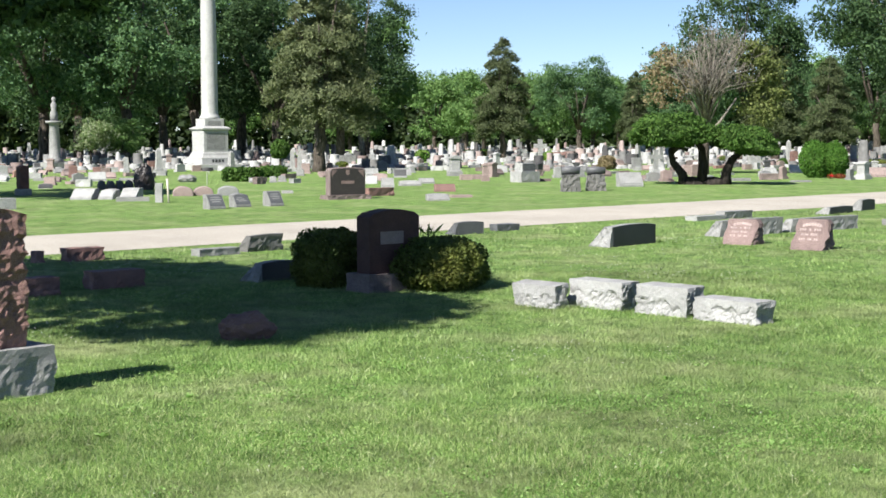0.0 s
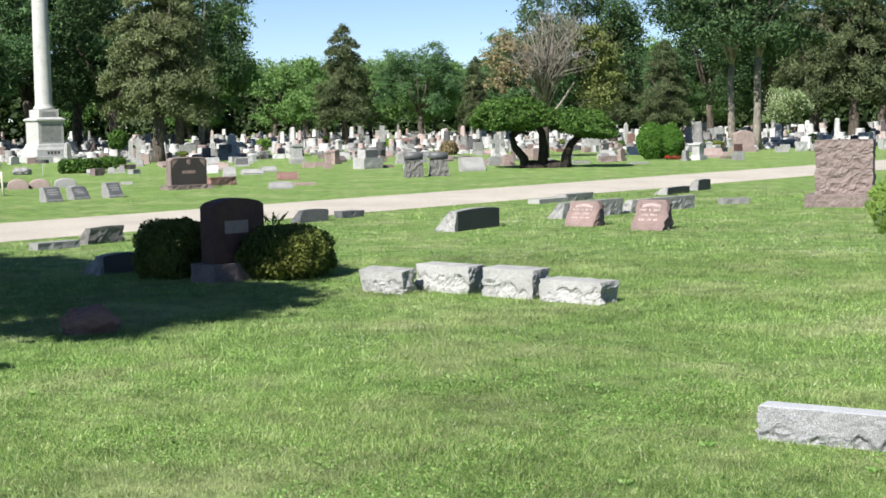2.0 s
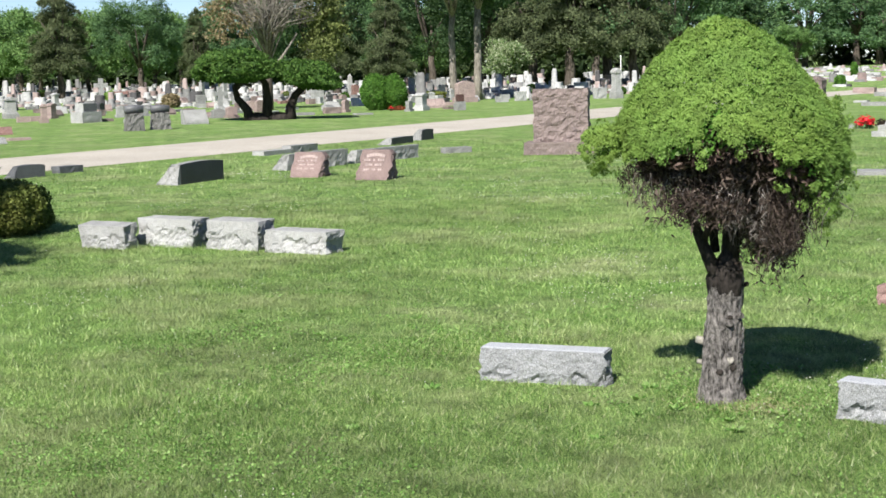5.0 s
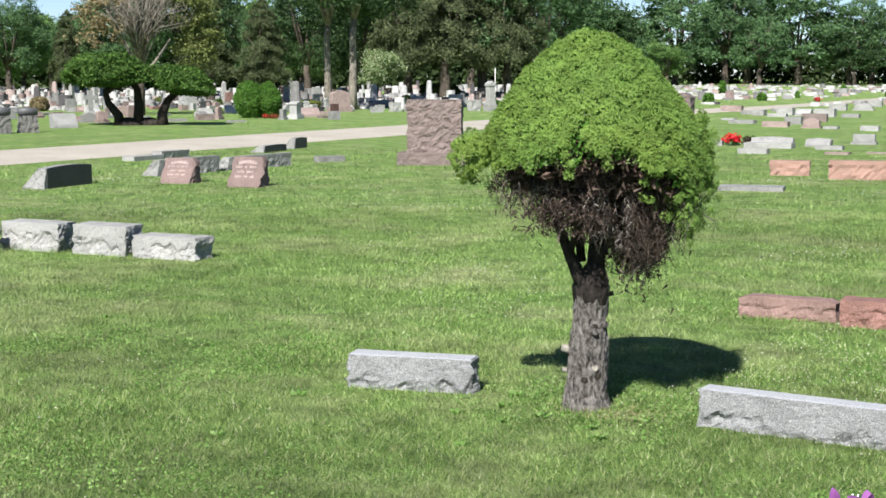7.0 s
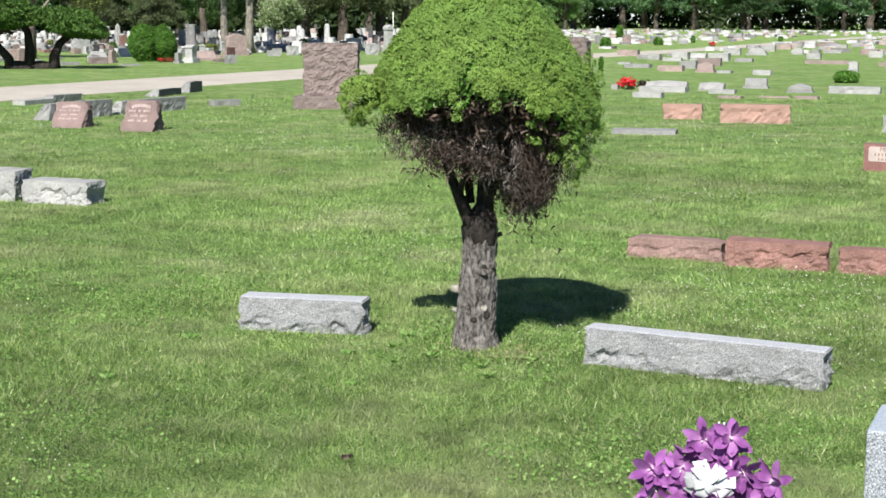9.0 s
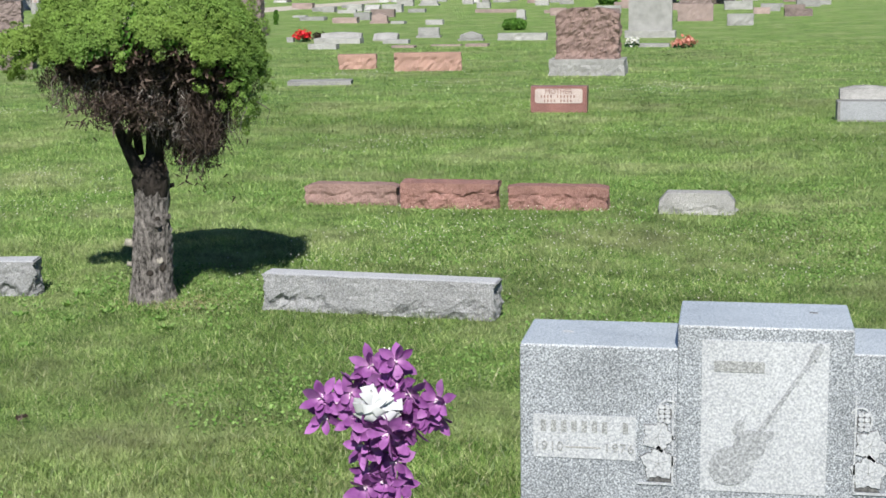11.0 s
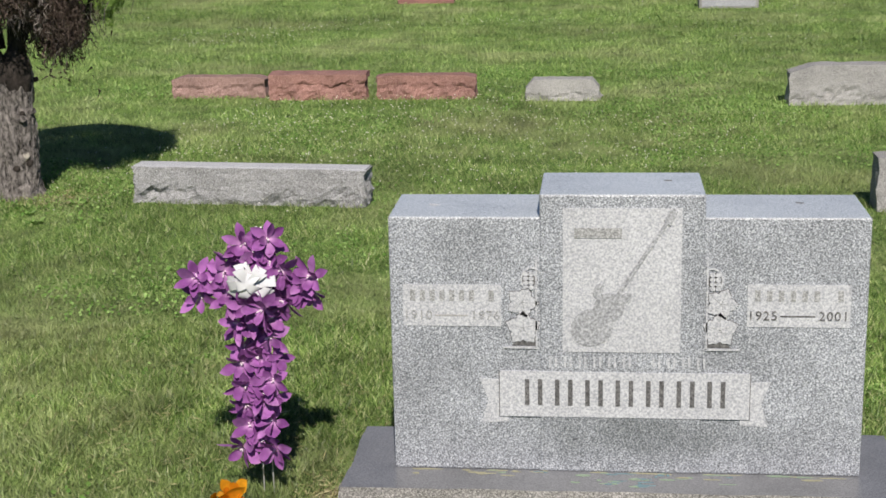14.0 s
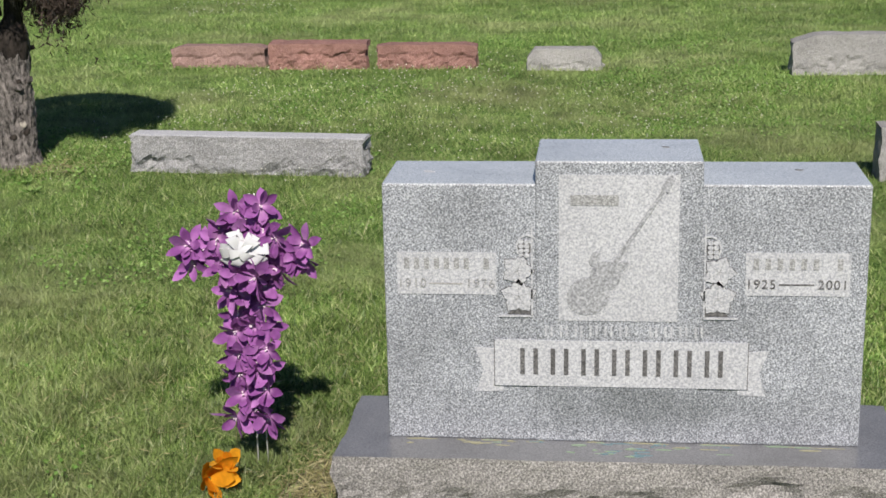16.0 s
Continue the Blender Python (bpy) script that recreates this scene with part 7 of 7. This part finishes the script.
def dry_leaf(x, y, size):
    rng = np.random.default_rng(3)
    thing = base_of("dry_leaf", at(x, y, 40), "curled brown leaf lying on the lawn", "leaf")
    c = rng.normal(size=(7, 3)) * [size * 0.4, size * 0.4, 0.004] + [0, 0, 0.035]
    child("blade", leaf_cards("blade", c, size, LEAF["dead"], rng), thing)


dry_leaf(-2.59, 4.95, 0.016)


def weed(x, y, size):
    rng = np.random.default_rng(int(abs(x * 31 + y * 17)))
    thing = base_of("weed", at(x, y), "broad-leaved weed in the lawn", "weed", "weeds")
    a = rng.uniform(0, 6.28, 14)
    c = np.stack([np.cos(a), np.sin(a), np.full(14, 0.55)], axis=1) * size * 0.6
    u = c / np.linalg.norm(c, axis=1)[:, None]
    child("leaves", leaf_cards("leaves", c, size * 0.4, CLOVERLEAF, rng, 0, 2.4, outward=u * 4, spread=0.3, facing=np.tile([0.0, -0.5, 1.0], (14, 1))), thing)


for wx, wy in ((-6.89, 8.18), (-7.78, 4.25), (-8.54, 5.33), (-5.85, 7.67), (-3.11, 6.05), (-3.42, 6.62), (-3.28, 6.86), (-3.15, 6.55), (-3.33, 7.12), (-3.02, 6.72), (-2.72, 6.62), (-2.55, 6.84), (-2.62, 6.45), (-4.35, 6.62), (-6.32, 7.15), (-5.05, 6.9), (-5.62, 8.45), (-4.22, 5.72)):
    weed(wx, wy, 0.032 + 0.018 * abs(math.sin(wx * 9)))
# ---- old tree whose shade falls over the near graves ----


def shade_tree():
    x, y = -14.0, 1.0
    thing = base_of("maple_tree", at(x, y), "broad maple casting shade over the near graves", "tree")
    rng = np.random.default_rng(17)
    part("trunk", trunk_mesh(9.0, 0.32, rng, 2.6, 4.0, limbs=9), BARK, thing)
    lobes = [(0, 0.6, 6.8, 2.6, 2.0, 1.4), (-2.6, 0.9, 6.0, 1.9, 2.0, 1.1), (2.6, 0.9, 6.0, 1.9, 2.0, 1.1), (0.3, 2.2, 5.7, 2.1, 1.5, 1.0), (-2.4, 2.4, 5.4, 1.8, 1.4, 0.9),
             (2.4, 2.4, 5.3, 1.45, 1.2, 0.8), (-3.9, 1.6, 5.4, 1.3, 1.5, 0.8), (3.6, 1.2, 5.8, 0.9, 1.1, 0.7), (0.6, 3.5, 5.2, 1.5, 0.9, 0.7), (-1.6, 3.7, 5.0, 1.6, 0.9, 0.6),
             (1.25, 4.5, 5.5, 1.1, 0.9, 0.7), (0.2, 4.5, 5.4, 1.2, 0.9, 0.7), (4.1, 0.7, 5.4, 0.55, 0.5, 0.4)]
    p, u = crown_points(80000, rng, lobes, 0.13, 60)
    child("crown", leaf_cards("crown", p, 0.115, LEAF["maple"], rng, 0.2, 1.6, outward=u * 0.3, facing=u, thin=True), thing)
    low = [(2.9, 4.7, 3.45, 0.7, 0.8, 0.4), (2.3, 5.0, 3.4, 0.8, 0.7, 0.5), (2.8, 4.5, 2.98, 0.42, 0.42, 0.42), (3.1, 5.09, 3.10, 0.36, 0.36, 0.38),
           (1.67, 6.25, 3.75, 0.42, 0.42, 0.36), (1.50, 6.30, 3.95, 0.40, 0.40, 0.34), (1.86, 6.55, 3.80, 0.40, 0.36, 0.36), (1.80, 6.20, 3.85, 0.42, 0.36, 0.34)]
    p, u = crown_points(52000, rng, low, 0.08, 40)
    child("low_bough", leaf_cards("low_bough", p, 0.050, LEAF["maple"], rng, 0.3, 1.8, outward=u * 0.3, facing=u, thin=True), thing, "low shaded bough of small leaves")


shade_tree()



def lane_tree():
    """An unseen tree beside the lane, added to shade the stones beyond it."""
    rng = np.random.default_rng(23)
    thing = base_of("maple_tree", at(-40.5, 14.6), "leafy maple out of view, added to shade the low stones", "tree")
    part("trunk", trunk_mesh(8.5, 0.28, rng, 3.2, 2.6, limbs=7), BARK, thing)
    p, u = crown_points(9000, rng, round_lobes(9.0, 4.4, 7.0, 26, 6))
    child("crown", leaf_cards("crown", p, 0.2, LEAF["oak"], rng, 0.2, 1.4, outward=u * 0.3, facing=u, thin=True), thing)


lane_tree()


def side_tree():
    """The small dark tree at the far right of the low rows."""
    rng = np.random.default_rng(19)
    thing = base_of("crab_apple_tree", at(-1.19, 68.5), "low spreading dark tree among the far rows", "tree")
    part("trunk", trunk_mesh(4.5, 0.24, rng, 0.9, 2.4, limbs=7), BARK, thing)
    p, u = crown_points(5000, rng, round_lobes(5.0, 1.5, 5.5, 16, 5))
    child("crown", leaf_cards("crown", p, 0.2, LEAF["oak"], rng, 0.2, 1.4, outward=u * 0.4), thing)


side_tree()

# ---- the crowded rows beyond the lane ----


def clear(x, y, gap):
    return all((x - a) ** 2 + (y - b) ** 2 > (gap + c * 0.5) ** 2 for a, b, c in FOOT)


def fill_rows():
    rng = random.Random(11)
    tones = ["white"] * 4 + ["marble"] * 6 + ["grey"] * 5 + ["pink"] * 5 + ["red"] * 1 + ["brown"] * 2 + ["dark"] * 1 + ["orange"] * 1
    made = 0
    while made < 350:
        yaw, dist = radians(rng.uniform(-66, -21)), 50 + 42 * rng.random() ** 0.6
        x, y = dist * math.sin(yaw), dist * math.cos(yaw)
        x = round(x / 2.6) * 2.6 + rng.uniform(-0.2, 0.2)
        if (-58.5 < math.degrees(yaw) < -54.5 and dist < 72) or x > -29 or (x > -34 and rng.random() < 0.6) or not clear(x, y, 0.45):
            continue
        tone, k, f = rng.choice(tones), rng.random(), rng.choice([90, 90, 70, 50]) + rng.uniform(-8, 8)
        w = rng.uniform(0.34, 0.68)
        if k < 0.18:
            tablet(x, y, w * 0.85, 0.26, rng.uniform(0.22, 0.50), f, tone)
        elif k < 0.46:
            slant(x, y, w, 0.32, rng.uniform(0.2, 0.36), f, tone)
        elif k < 0.76:
            rock(x, y, w, 0.28, rng.uniform(0.11, 0.26), f, tone)
        elif k < 0.81:
            die(x, y, w * 0.85, w * 0.7, rng.uniform(0.42, 0.82), f, tone)
        elif k < 0.83:
            obelisk(x, y, 0.4, 0.4, rng.uniform(0.8, 1.4), f, "white")
        elif k < 0.832:
            cross(x, y, 0.6, 0.5, rng.uniform(1.0, 1.6), f, "white")
        elif k < 0.97:
            flat(x, y, w, 0.4, 0.1, f, tone)
        else:
            bush(x, y, rng.uniform(0.4, 0.75), 0.8, rng.uniform(0.3, 0.6), f, rng.choice(["shrub", "boxwood", "yew"]), 2.4, 0.07, 900)
        made += 1
    made = 0
    while made < 60:
        yaw, dist = radians(rng.uniform(-21, 9)), 50 + 45 * rng.random()
        x, y = dist * math.sin(yaw), dist * math.cos(yaw)
        y = round(y / 3.0) * 3.0 + rng.uniform(-0.2, 0.2)
        if not -19 < x < 12 or not clear(x, y, 0.6):
            continue
        tone, w = rng.choice(["grey", "grey", "white", "pink", "brown"]), rng.uniform(0.5, 1.0)
        (rock if rng.random() < 0.6 else flat)(x, y, w, 0.35, rng.uniform(0.12, 0.32), rng.uniform(-5, 5), tone)
        made += 1


fill_rows()


def mixed_stone():
    """Weathered stone whose kind changes from block to block."""
    n = Nodes("mixed_far_stone")
    ramp = n.add("ShaderNodeValToRGB")
    ramp.color_ramp.interpolation = 'CONSTANT'
    tones = ((0.0, (0.43, 0.43, 0.425)), (0.24, (0.36, 0.365, 0.362)), (0.42, (0.24, 0.24, 0.238)), (0.57, (0.32, 0.255, 0.24)), (0.69, (0.20, 0.15, 0.14)), (0.77, (0.15, 0.15, 0.148)), (0.86, (0.056, 0.055, 0.057)), (0.94, (0.48, 0.48, 0.468)))
    el = ramp.color_ramp.elements
    while len(el) < len(tones):
        el.new(0.5)
    for e, (p, c) in zip(el, tones):
        e.position, e.color = p, (*c, 1)
    n.link(island(n), ramp.inputs[0])
    f = n.noise(n.coords(), 7.0, 5.0, 0.7)
    col = n.mix('MULTIPLY', 1.0, ramp.outputs[0], n.ramp(n.grey(f, 0.55, 1.05), (0, (0, 0, 0)), (1, (1, 1, 1))))
    return n.finish(col, 0.85)


MIXED = mixed_stone()


def far_rows(n, seed, yaw0, yaw1, d0, d1, shares, turn, label):
    """Stones too far off to tell apart, in one mesh: low blocks, tablets, stepped dies and obelisks on low bases."""
    rng = np.random.default_rng(seed)
    yaw, dist = np.radians(rng.uniform(yaw0, yaw1, n)), d0 + (d1 - d0) * rng.uniform(size=n) ** 0.8
    x, y = dist * np.sin(yaw), dist * np.cos(yaw)
    if turn > 0.5:
        x = np.round(x / 2.4) * 2.4 + rng.normal(size=n) * 0.15
    else:
        y = np.round(y / 2.8) * 2.8 + rng.normal(size=n) * 0.15
    keep = (np.abs(x + 22.2) > 3)
    x, y = x[keep], y[keep]
    m = len(x)
    kind = rng.choice(4, size=m, p=shares)
    one = rng.uniform(size=(m, 6))

    def by(*ranges):
        return np.choose(kind, [a + (b - a) * one[:, i] for i, (a, b) in enumerate(ranges)])

    w = by((0.22, 0.50), (0.22, 0.42), (0.26, 0.42), (0.18, 0.28)) * (0.68 if turn > 0.5 else 1.0)
    d = by((0.12, 0.22), (0.10, 0.16), (0.20, 0.32), (0.18, 0.28))
    hb = by((0.03, 0.07), (0.06, 0.14), (0.12, 0.22), (0.14, 0.26))
    h = hb + np.choose(kind, [0.06 + 0.16 * one[:, 4], 0.16 + 0.34 * one[:, 4], 0.20 + 0.42 * one[:, 4], 0.45 + 0.75 * one[:, 4]])
    k = by((0.92, 0.98), (0.80, 0.90), (0.72, 0.86), (0.55, 0.70))
    top = by((0.80, 0.95), (0.62, 0.86), (0.60, 0.80), (0.22, 0.40))
    a = (math.pi / 2 if turn > 0.5 else 0.0) + rng.normal(size=m) * 0.3
    z = np.array([ground_height(p, q) for p, q in zip(x, y)])
    verts = []
    for ring, lift in ((np.ones(m), -0.05 + 0 * h), (np.ones(m), hb), (k, hb), (k * np.where(kind == 3, 0.7, 1.0), hb + (h - hb) * 0.86), (top * np.where(kind == 3, 0.4, 1.0), h)):
        for sx, sy in ((-1, -1), (1, -1), (1, 1), (-1, 1)):
            px, py = sx * w * ring, sy * d * (0.5 + 0.5 * ring)
            verts.append(np.stack([x + px * np.cos(a) - py * np.sin(a), y + px * np.sin(a) + py * np.cos(a), z + lift], axis=1))
    v = np.stack(verts, axis=1).reshape(-1, 3)
    faces = [(4 * r + i, 4 * r + (i + 1) % 4, 4 * r + 4 + (i + 1) % 4, 4 * r + 4 + i) for r in range(4) for i in range(4)] + [(16, 17, 18, 19)]
    q = (np.arange(m)[:, None, None] * 20 + np.array(faces)[None]).reshape(-1, 4)
    tagged(new("far_gravestones", flat_mesh("far_gravestones", v, q, MIXED)), label, "gravestones", kind="stuff")


far_rows(1250, 1, -68, -20, 74, 110, (0.62, 0.24, 0.11, 0.03), 1, "crowded rows of pale, pink and grey gravestones")
far_rows(1450, 2, -68, -20, 105, 165, (0.36, 0.38, 0.19, 0.07), 1, "distant crowded gravestones and obelisks under the trees")
far_rows(300, 3, -22, 8, 80, 120, (0.94, 0.05, 0.01, 0.0), 0, "distant low grave markers on open grass")
far_rows(1000, 4, -22, 8, 115, 235, (0.93, 0.05, 0.015, 0.005), 0, "far rows of low pale grave markers")


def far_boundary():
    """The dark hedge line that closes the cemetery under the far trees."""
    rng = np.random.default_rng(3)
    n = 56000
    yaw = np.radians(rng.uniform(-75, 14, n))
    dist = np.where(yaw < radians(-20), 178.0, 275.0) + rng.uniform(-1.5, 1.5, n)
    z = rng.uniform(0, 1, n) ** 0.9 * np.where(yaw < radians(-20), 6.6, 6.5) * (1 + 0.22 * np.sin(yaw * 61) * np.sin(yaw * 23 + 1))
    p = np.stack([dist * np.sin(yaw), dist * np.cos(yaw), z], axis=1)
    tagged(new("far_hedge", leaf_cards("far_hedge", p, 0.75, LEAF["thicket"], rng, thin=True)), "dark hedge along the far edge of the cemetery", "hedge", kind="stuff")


far_boundary()

# ---- grass and clover ----


def ring_points(rng, n, d0, d1, y0, y1, power=0.5):
    yaw = np.radians(rng.uniform(y0, y1, n))
    dist = np.sqrt(rng.uniform(d0 * d0, d1 * d1, n)) if power == 0.5 else d0 + (d1 - d0) * rng.uniform(size=n) ** power
    return np.stack([dist * np.sin(yaw) - 0.05, dist * np.cos(yaw)], axis=1), dist


def outside_stones(p):
    keep = np.ones(len(p), dtype=bool)
    for ob in [o for o in scene.objects if o.parent is None and o.get("category") in ("gravestone", "monument", "grave slab")]:
        m = ob.matrix_world
        if m.translation.xy.length > 30:
            continue
        meshes = [ob] if ob.type == 'MESH' else [c for c in ob.children if c.type == 'MESH']
        co = [Vector(c) for o in meshes for c in o.bound_box]
        x0, x1, y0, y1 = min(c.x for c in co), max(c.x for c in co), min(c.y for c in co), max(c.y for c in co)
        c, s = m[0][0], m[1][0]
        dx, dy = p[:, 0] - m.translation.x, p[:, 1] - m.translation.y
        u, w = dx * c + dy * s, -dx * s + dy * c
        keep &= ~((u > x0) & (u < x1) & (w > y0) & (w < y1))
    return keep


def grass():
    rng = np.random.default_rng(9)
    for n, d0, d1, h, w in ((110000, 2.9, 5.2, 0.027, 0.0042), (400000, 2.9, 9.5, 0.026, 0.0040), (300000, 9.5, 19.0, 0.032, 0.0072), (75000, 19.0, 34.0, 0.036, 0.016)):
        p, dist = ring_points(rng, n, d0, d1, -67 if d1 > 6 else -30, 13)
        p = p[outside_stones(p)]
        p = p[(p[:, 0] > -20.0)]
        n = len(p)
        patch = np.array([noise.noise(Vector((a * 0.8, b * 0.8, 0))) + 0.6 * noise.noise(Vector((a * 3, b * 3, 5))) for a, b in p])
        bare = np.exp(-(((p[:, 0] + 0.68) / 0.10) ** 2 + ((p[:, 1] - 3.36) / 0.16) ** 2))
        hh = h * rng.uniform(0.45, 1.25, n) * np.maximum(0.45, 1 + 0.55 * patch) * (1 - 0.5 * bare)
        tuft = np.exp(-(((p[:, 0] + 0.86) / 0.12) ** 2 + ((p[:, 1] - 3.45) / 0.10) ** 2)) + np.exp(-(((p[:, 0] + 2.9) / 0.35) ** 2 + ((p[:, 1] - 7.0) / 0.3) ** 2)) * 0.4
        clump = np.array([noise.noise(Vector((a * 5.5, b * 5.5, 9))) for a, b in p])
        hh *= (1 + 0.9 * tuft) * (1 + 0.55 * np.clip(clump - 0.12, 0, 1) * 2)
        a = rng.uniform(0, 2 * math.pi, n)
        lean = rng.normal(size=(n, 2)) * 0.8 * hh[:, None]
        ww = (w * rng.uniform(0.6, 1.3, n) / 2)[:, None]
        side = np.stack([np.cos(a), np.sin(a)], axis=1) * ww
        z0 = np.zeros((n, 1)) - 0.004
        b0 = np.concatenate([p - side, z0], axis=1)
        b1 = np.concatenate([p + side, z0], axis=1)
        tip = np.concatenate([p + lean, hh[:, None]], axis=1)
        v = np.stack([b0, b1, tip], axis=1).reshape(-1, 3)
        tagged(new("grass", flat_mesh("grass", v, np.arange(3 * n).reshape(-1, 3), BLADE if d1 < 12 else TURF)), "short mown grass blades on the lawn", "grass", kind="stuff")
    # longer blades left standing round the foot of the near stones and the small tree
    tips = []
    for ob in [o for o in scene.objects if o.parent is None and o.get("category") in ("gravestone", "monument", "grave slab")]:
        m = ob.matrix_world
        if m.translation.xy.length > 16:
            continue
        meshes = [ob] if ob.type == 'MESH' else [c for c in ob.children if c.type == 'MESH']
        co = [Vector(c) for o in meshes for c in o.bound_box]
        x0, x1, y0, y1 = min(c.x for c in co), max(c.x for c in co), min(c.y for c in co), max(c.y for c in co)
        n = int(420 * (x1 - x0 + y1 - y0))
        along, gap = rng.uniform(size=n), 0.004 + np.abs(rng.normal(size=n)) * 0.028
        side = rng.choice(4, size=n, p=np.array([x1 - x0, x1 - x0, y1 - y0, y1 - y0]) / (2 * (x1 - x0 + y1 - y0)))
        u = np.choose(side, [x0 + along * (x1 - x0), x0 + along * (x1 - x0), x0 - gap, x1 + gap])
        w = np.choose(side, [y0 - gap, y1 + gap, y0 + along * (y1 - y0), y0 + along * (y1 - y0)])
        c, k = m[0][0], m[1][0]
        tips.append(np.stack([m.translation.x + u * c - w * k, m.translation.y + u * k + w * c], axis=1))
    a = rng.uniform(0, 2 * math.pi, 1500)
    r = 0.12 + np.abs(rng.normal(size=1500)) * 0.16
    tips.append(np.stack([-2.90 + r * np.cos(a), 7.02 + r * np.sin(a)], axis=1))
    p = np.concatenate(tips)
    p = p[outside_stones(p)]
    n = len(p)
    clump = np.array([noise.noise(Vector((e * 6, g * 6, 4))) for e, g in p])
    hh = 0.046 * rng.uniform(0.35, 1.15, n) * np.clip(0.75 + 1.1 * clump, 0.3, 1.6)
    a = rng.uniform(0, 2 * math.pi, n)
    wide = (0.0046 * rng.uniform(0.6, 1.3, n) / 2)[:, None]
    side = np.stack([np.cos(a), np.sin(a)], axis=1) * wide
    lean = rng.normal(size=(n, 2)) * 0.45 * hh[:, None]
    z0 = np.zeros((n, 1)) - 0.004
    v = np.stack([np.concatenate([p - side, z0], axis=1), np.concatenate([p + side, z0], axis=1), np.concatenate([p + lean, hh[:, None]], axis=1)], axis=1).reshape(-1, 3)
    tagged(new("grass", flat_mesh("grass", v, np.arange(3 * n).reshape(-1, 3), BLADE)), "longer unmown grass blades round the stones", "grass", kind="stuff")
    # broad clover leaves in patches
    p, dist = ring_points(rng, 190000, 3.0, 11.5, -67, 13)
    keep = np.array([noise.noise(Vector((a * 0.9, b * 0.9, 12))) + 0.6 * noise.noise(Vector((a * 4, b * 4, 3))) for a, b in p]) > 0.05 + 0.3 * rng.uniform(size=len(p))
    p = p[keep & outside_stones(p)]
    c = np.concatenate([p, rng.uniform(0.008, 0.026, (len(p), 1))], axis=1)
    flat_way = np.concatenate([rng.normal(size=(len(p), 2)), rng.normal(size=(len(p), 1)) * 0.25], axis=1) * 3
    tagged(new("clover_leaves", leaf_cards("clover_leaves", c, 0.011, CLOVERLEAF, rng, 0, 1.2, outward=flat_way, spread=0.4)), "clover leaves among the grass", "clover", kind="stuff")
    # white clover heads
    p, dist = ring_points(rng, 46000, 3.2, 26.0, -66, 13)
    keep = np.array([noise.noise(Vector((a * 0.45, b * 0.45, 2))) + 0.5 * noise.noise(Vector((a * 1.7, b * 1.7, 8))) for a, b in p]) + 1.0 * np.exp(-(((p[:, 0] + 1.2) / 2.2) ** 2 + ((p[:, 1] - 8.6) / 1.5) ** 2)) > 0.26 + 0.45 * rng.uniform(size=len(p))
    p = p[keep & outside_stones(p) & (dist > 4.4)]
    n = len(p)
    r = (0.0036 + 0.00015 * np.hypot(p[:, 0], p[:, 1])) * rng.uniform(0.6, 1.1, n)
    z = rng.uniform(0.025, 0.05, n)
    c = np.concatenate([p, z[:, None]], axis=1)
    dirs = np.array([(1, 0, 0), (0, 1, 0), (-1, 0, 0), (0, -1, 0), (0, 0, 0.8), (0, 0, -0.8)])
    v = (c[:, None] + dirs[None] * r[:, None, None]).reshape(-1, 3)
    tri = np.array([(0, 1, 4), (1, 2, 4), (2, 3, 4), (3, 0, 4), (1, 0, 5), (2, 1, 5), (3, 2, 5), (0, 3, 5)])
    tagged(new("clover_flowers", flat_mesh("clover_flowers", v, (np.arange(n)[:, None, None] * 6 + tri[None]).reshape(-1, 3), CLOVER)), "scattered white clover blossoms in the lawn", "clover", kind="stuff")


grass()


def bare_soil():
    bm = bmesh.new()
    for cx, cy, rx, ry in ((-0.68, 3.36, 0.10, 0.20), (-2.70, 6.95, 0.16, 0.10)):
        ring = [bm.verts.new((cx + rx * math.cos(a) * (1 + 0.3 * noise.noise(Vector((math.cos(a) * 2, math.sin(a) * 2, cx)))), cy + ry * math.sin(a), 0.004)) for a in [2 * math.pi * i / 26 for i in range(26)]]
        bm.faces.new(ring)
    solid("soil_patch", bm, SOIL, Matrix(), "bare dry soil showing through thin grass", "soil", kind="structure")
    rng = np.random.default_rng(14)
    p = np.concatenate([rng.normal(size=(800, 2)) * [0.06, 0.12] + [-0.70, 3.37], rng.normal(size=(500, 2)) * [0.16, 0.10] + [-2.75, 6.93], rng.normal(size=(900, 2)) * [0.5, 0.4] + [-1.2, 3.9]])
    p = p[outside_stones(p)]
    c = np.concatenate([p, rng.uniform(0.008, 0.03, (len(p), 1))], axis=1)
    way = np.concatenate([rng.normal(size=(len(p), 2)), rng.uniform(0, 0.8, (len(p), 1))], axis=1)
    tagged(new("dry_grass", leaf_cards("dry_grass", c, 0.0026, STRAW, rng, 0, 13.0, outward=way, spread=0.1)), "dry straw-coloured grass over thin soil", "grass", kind="stuff")


bare_soil()
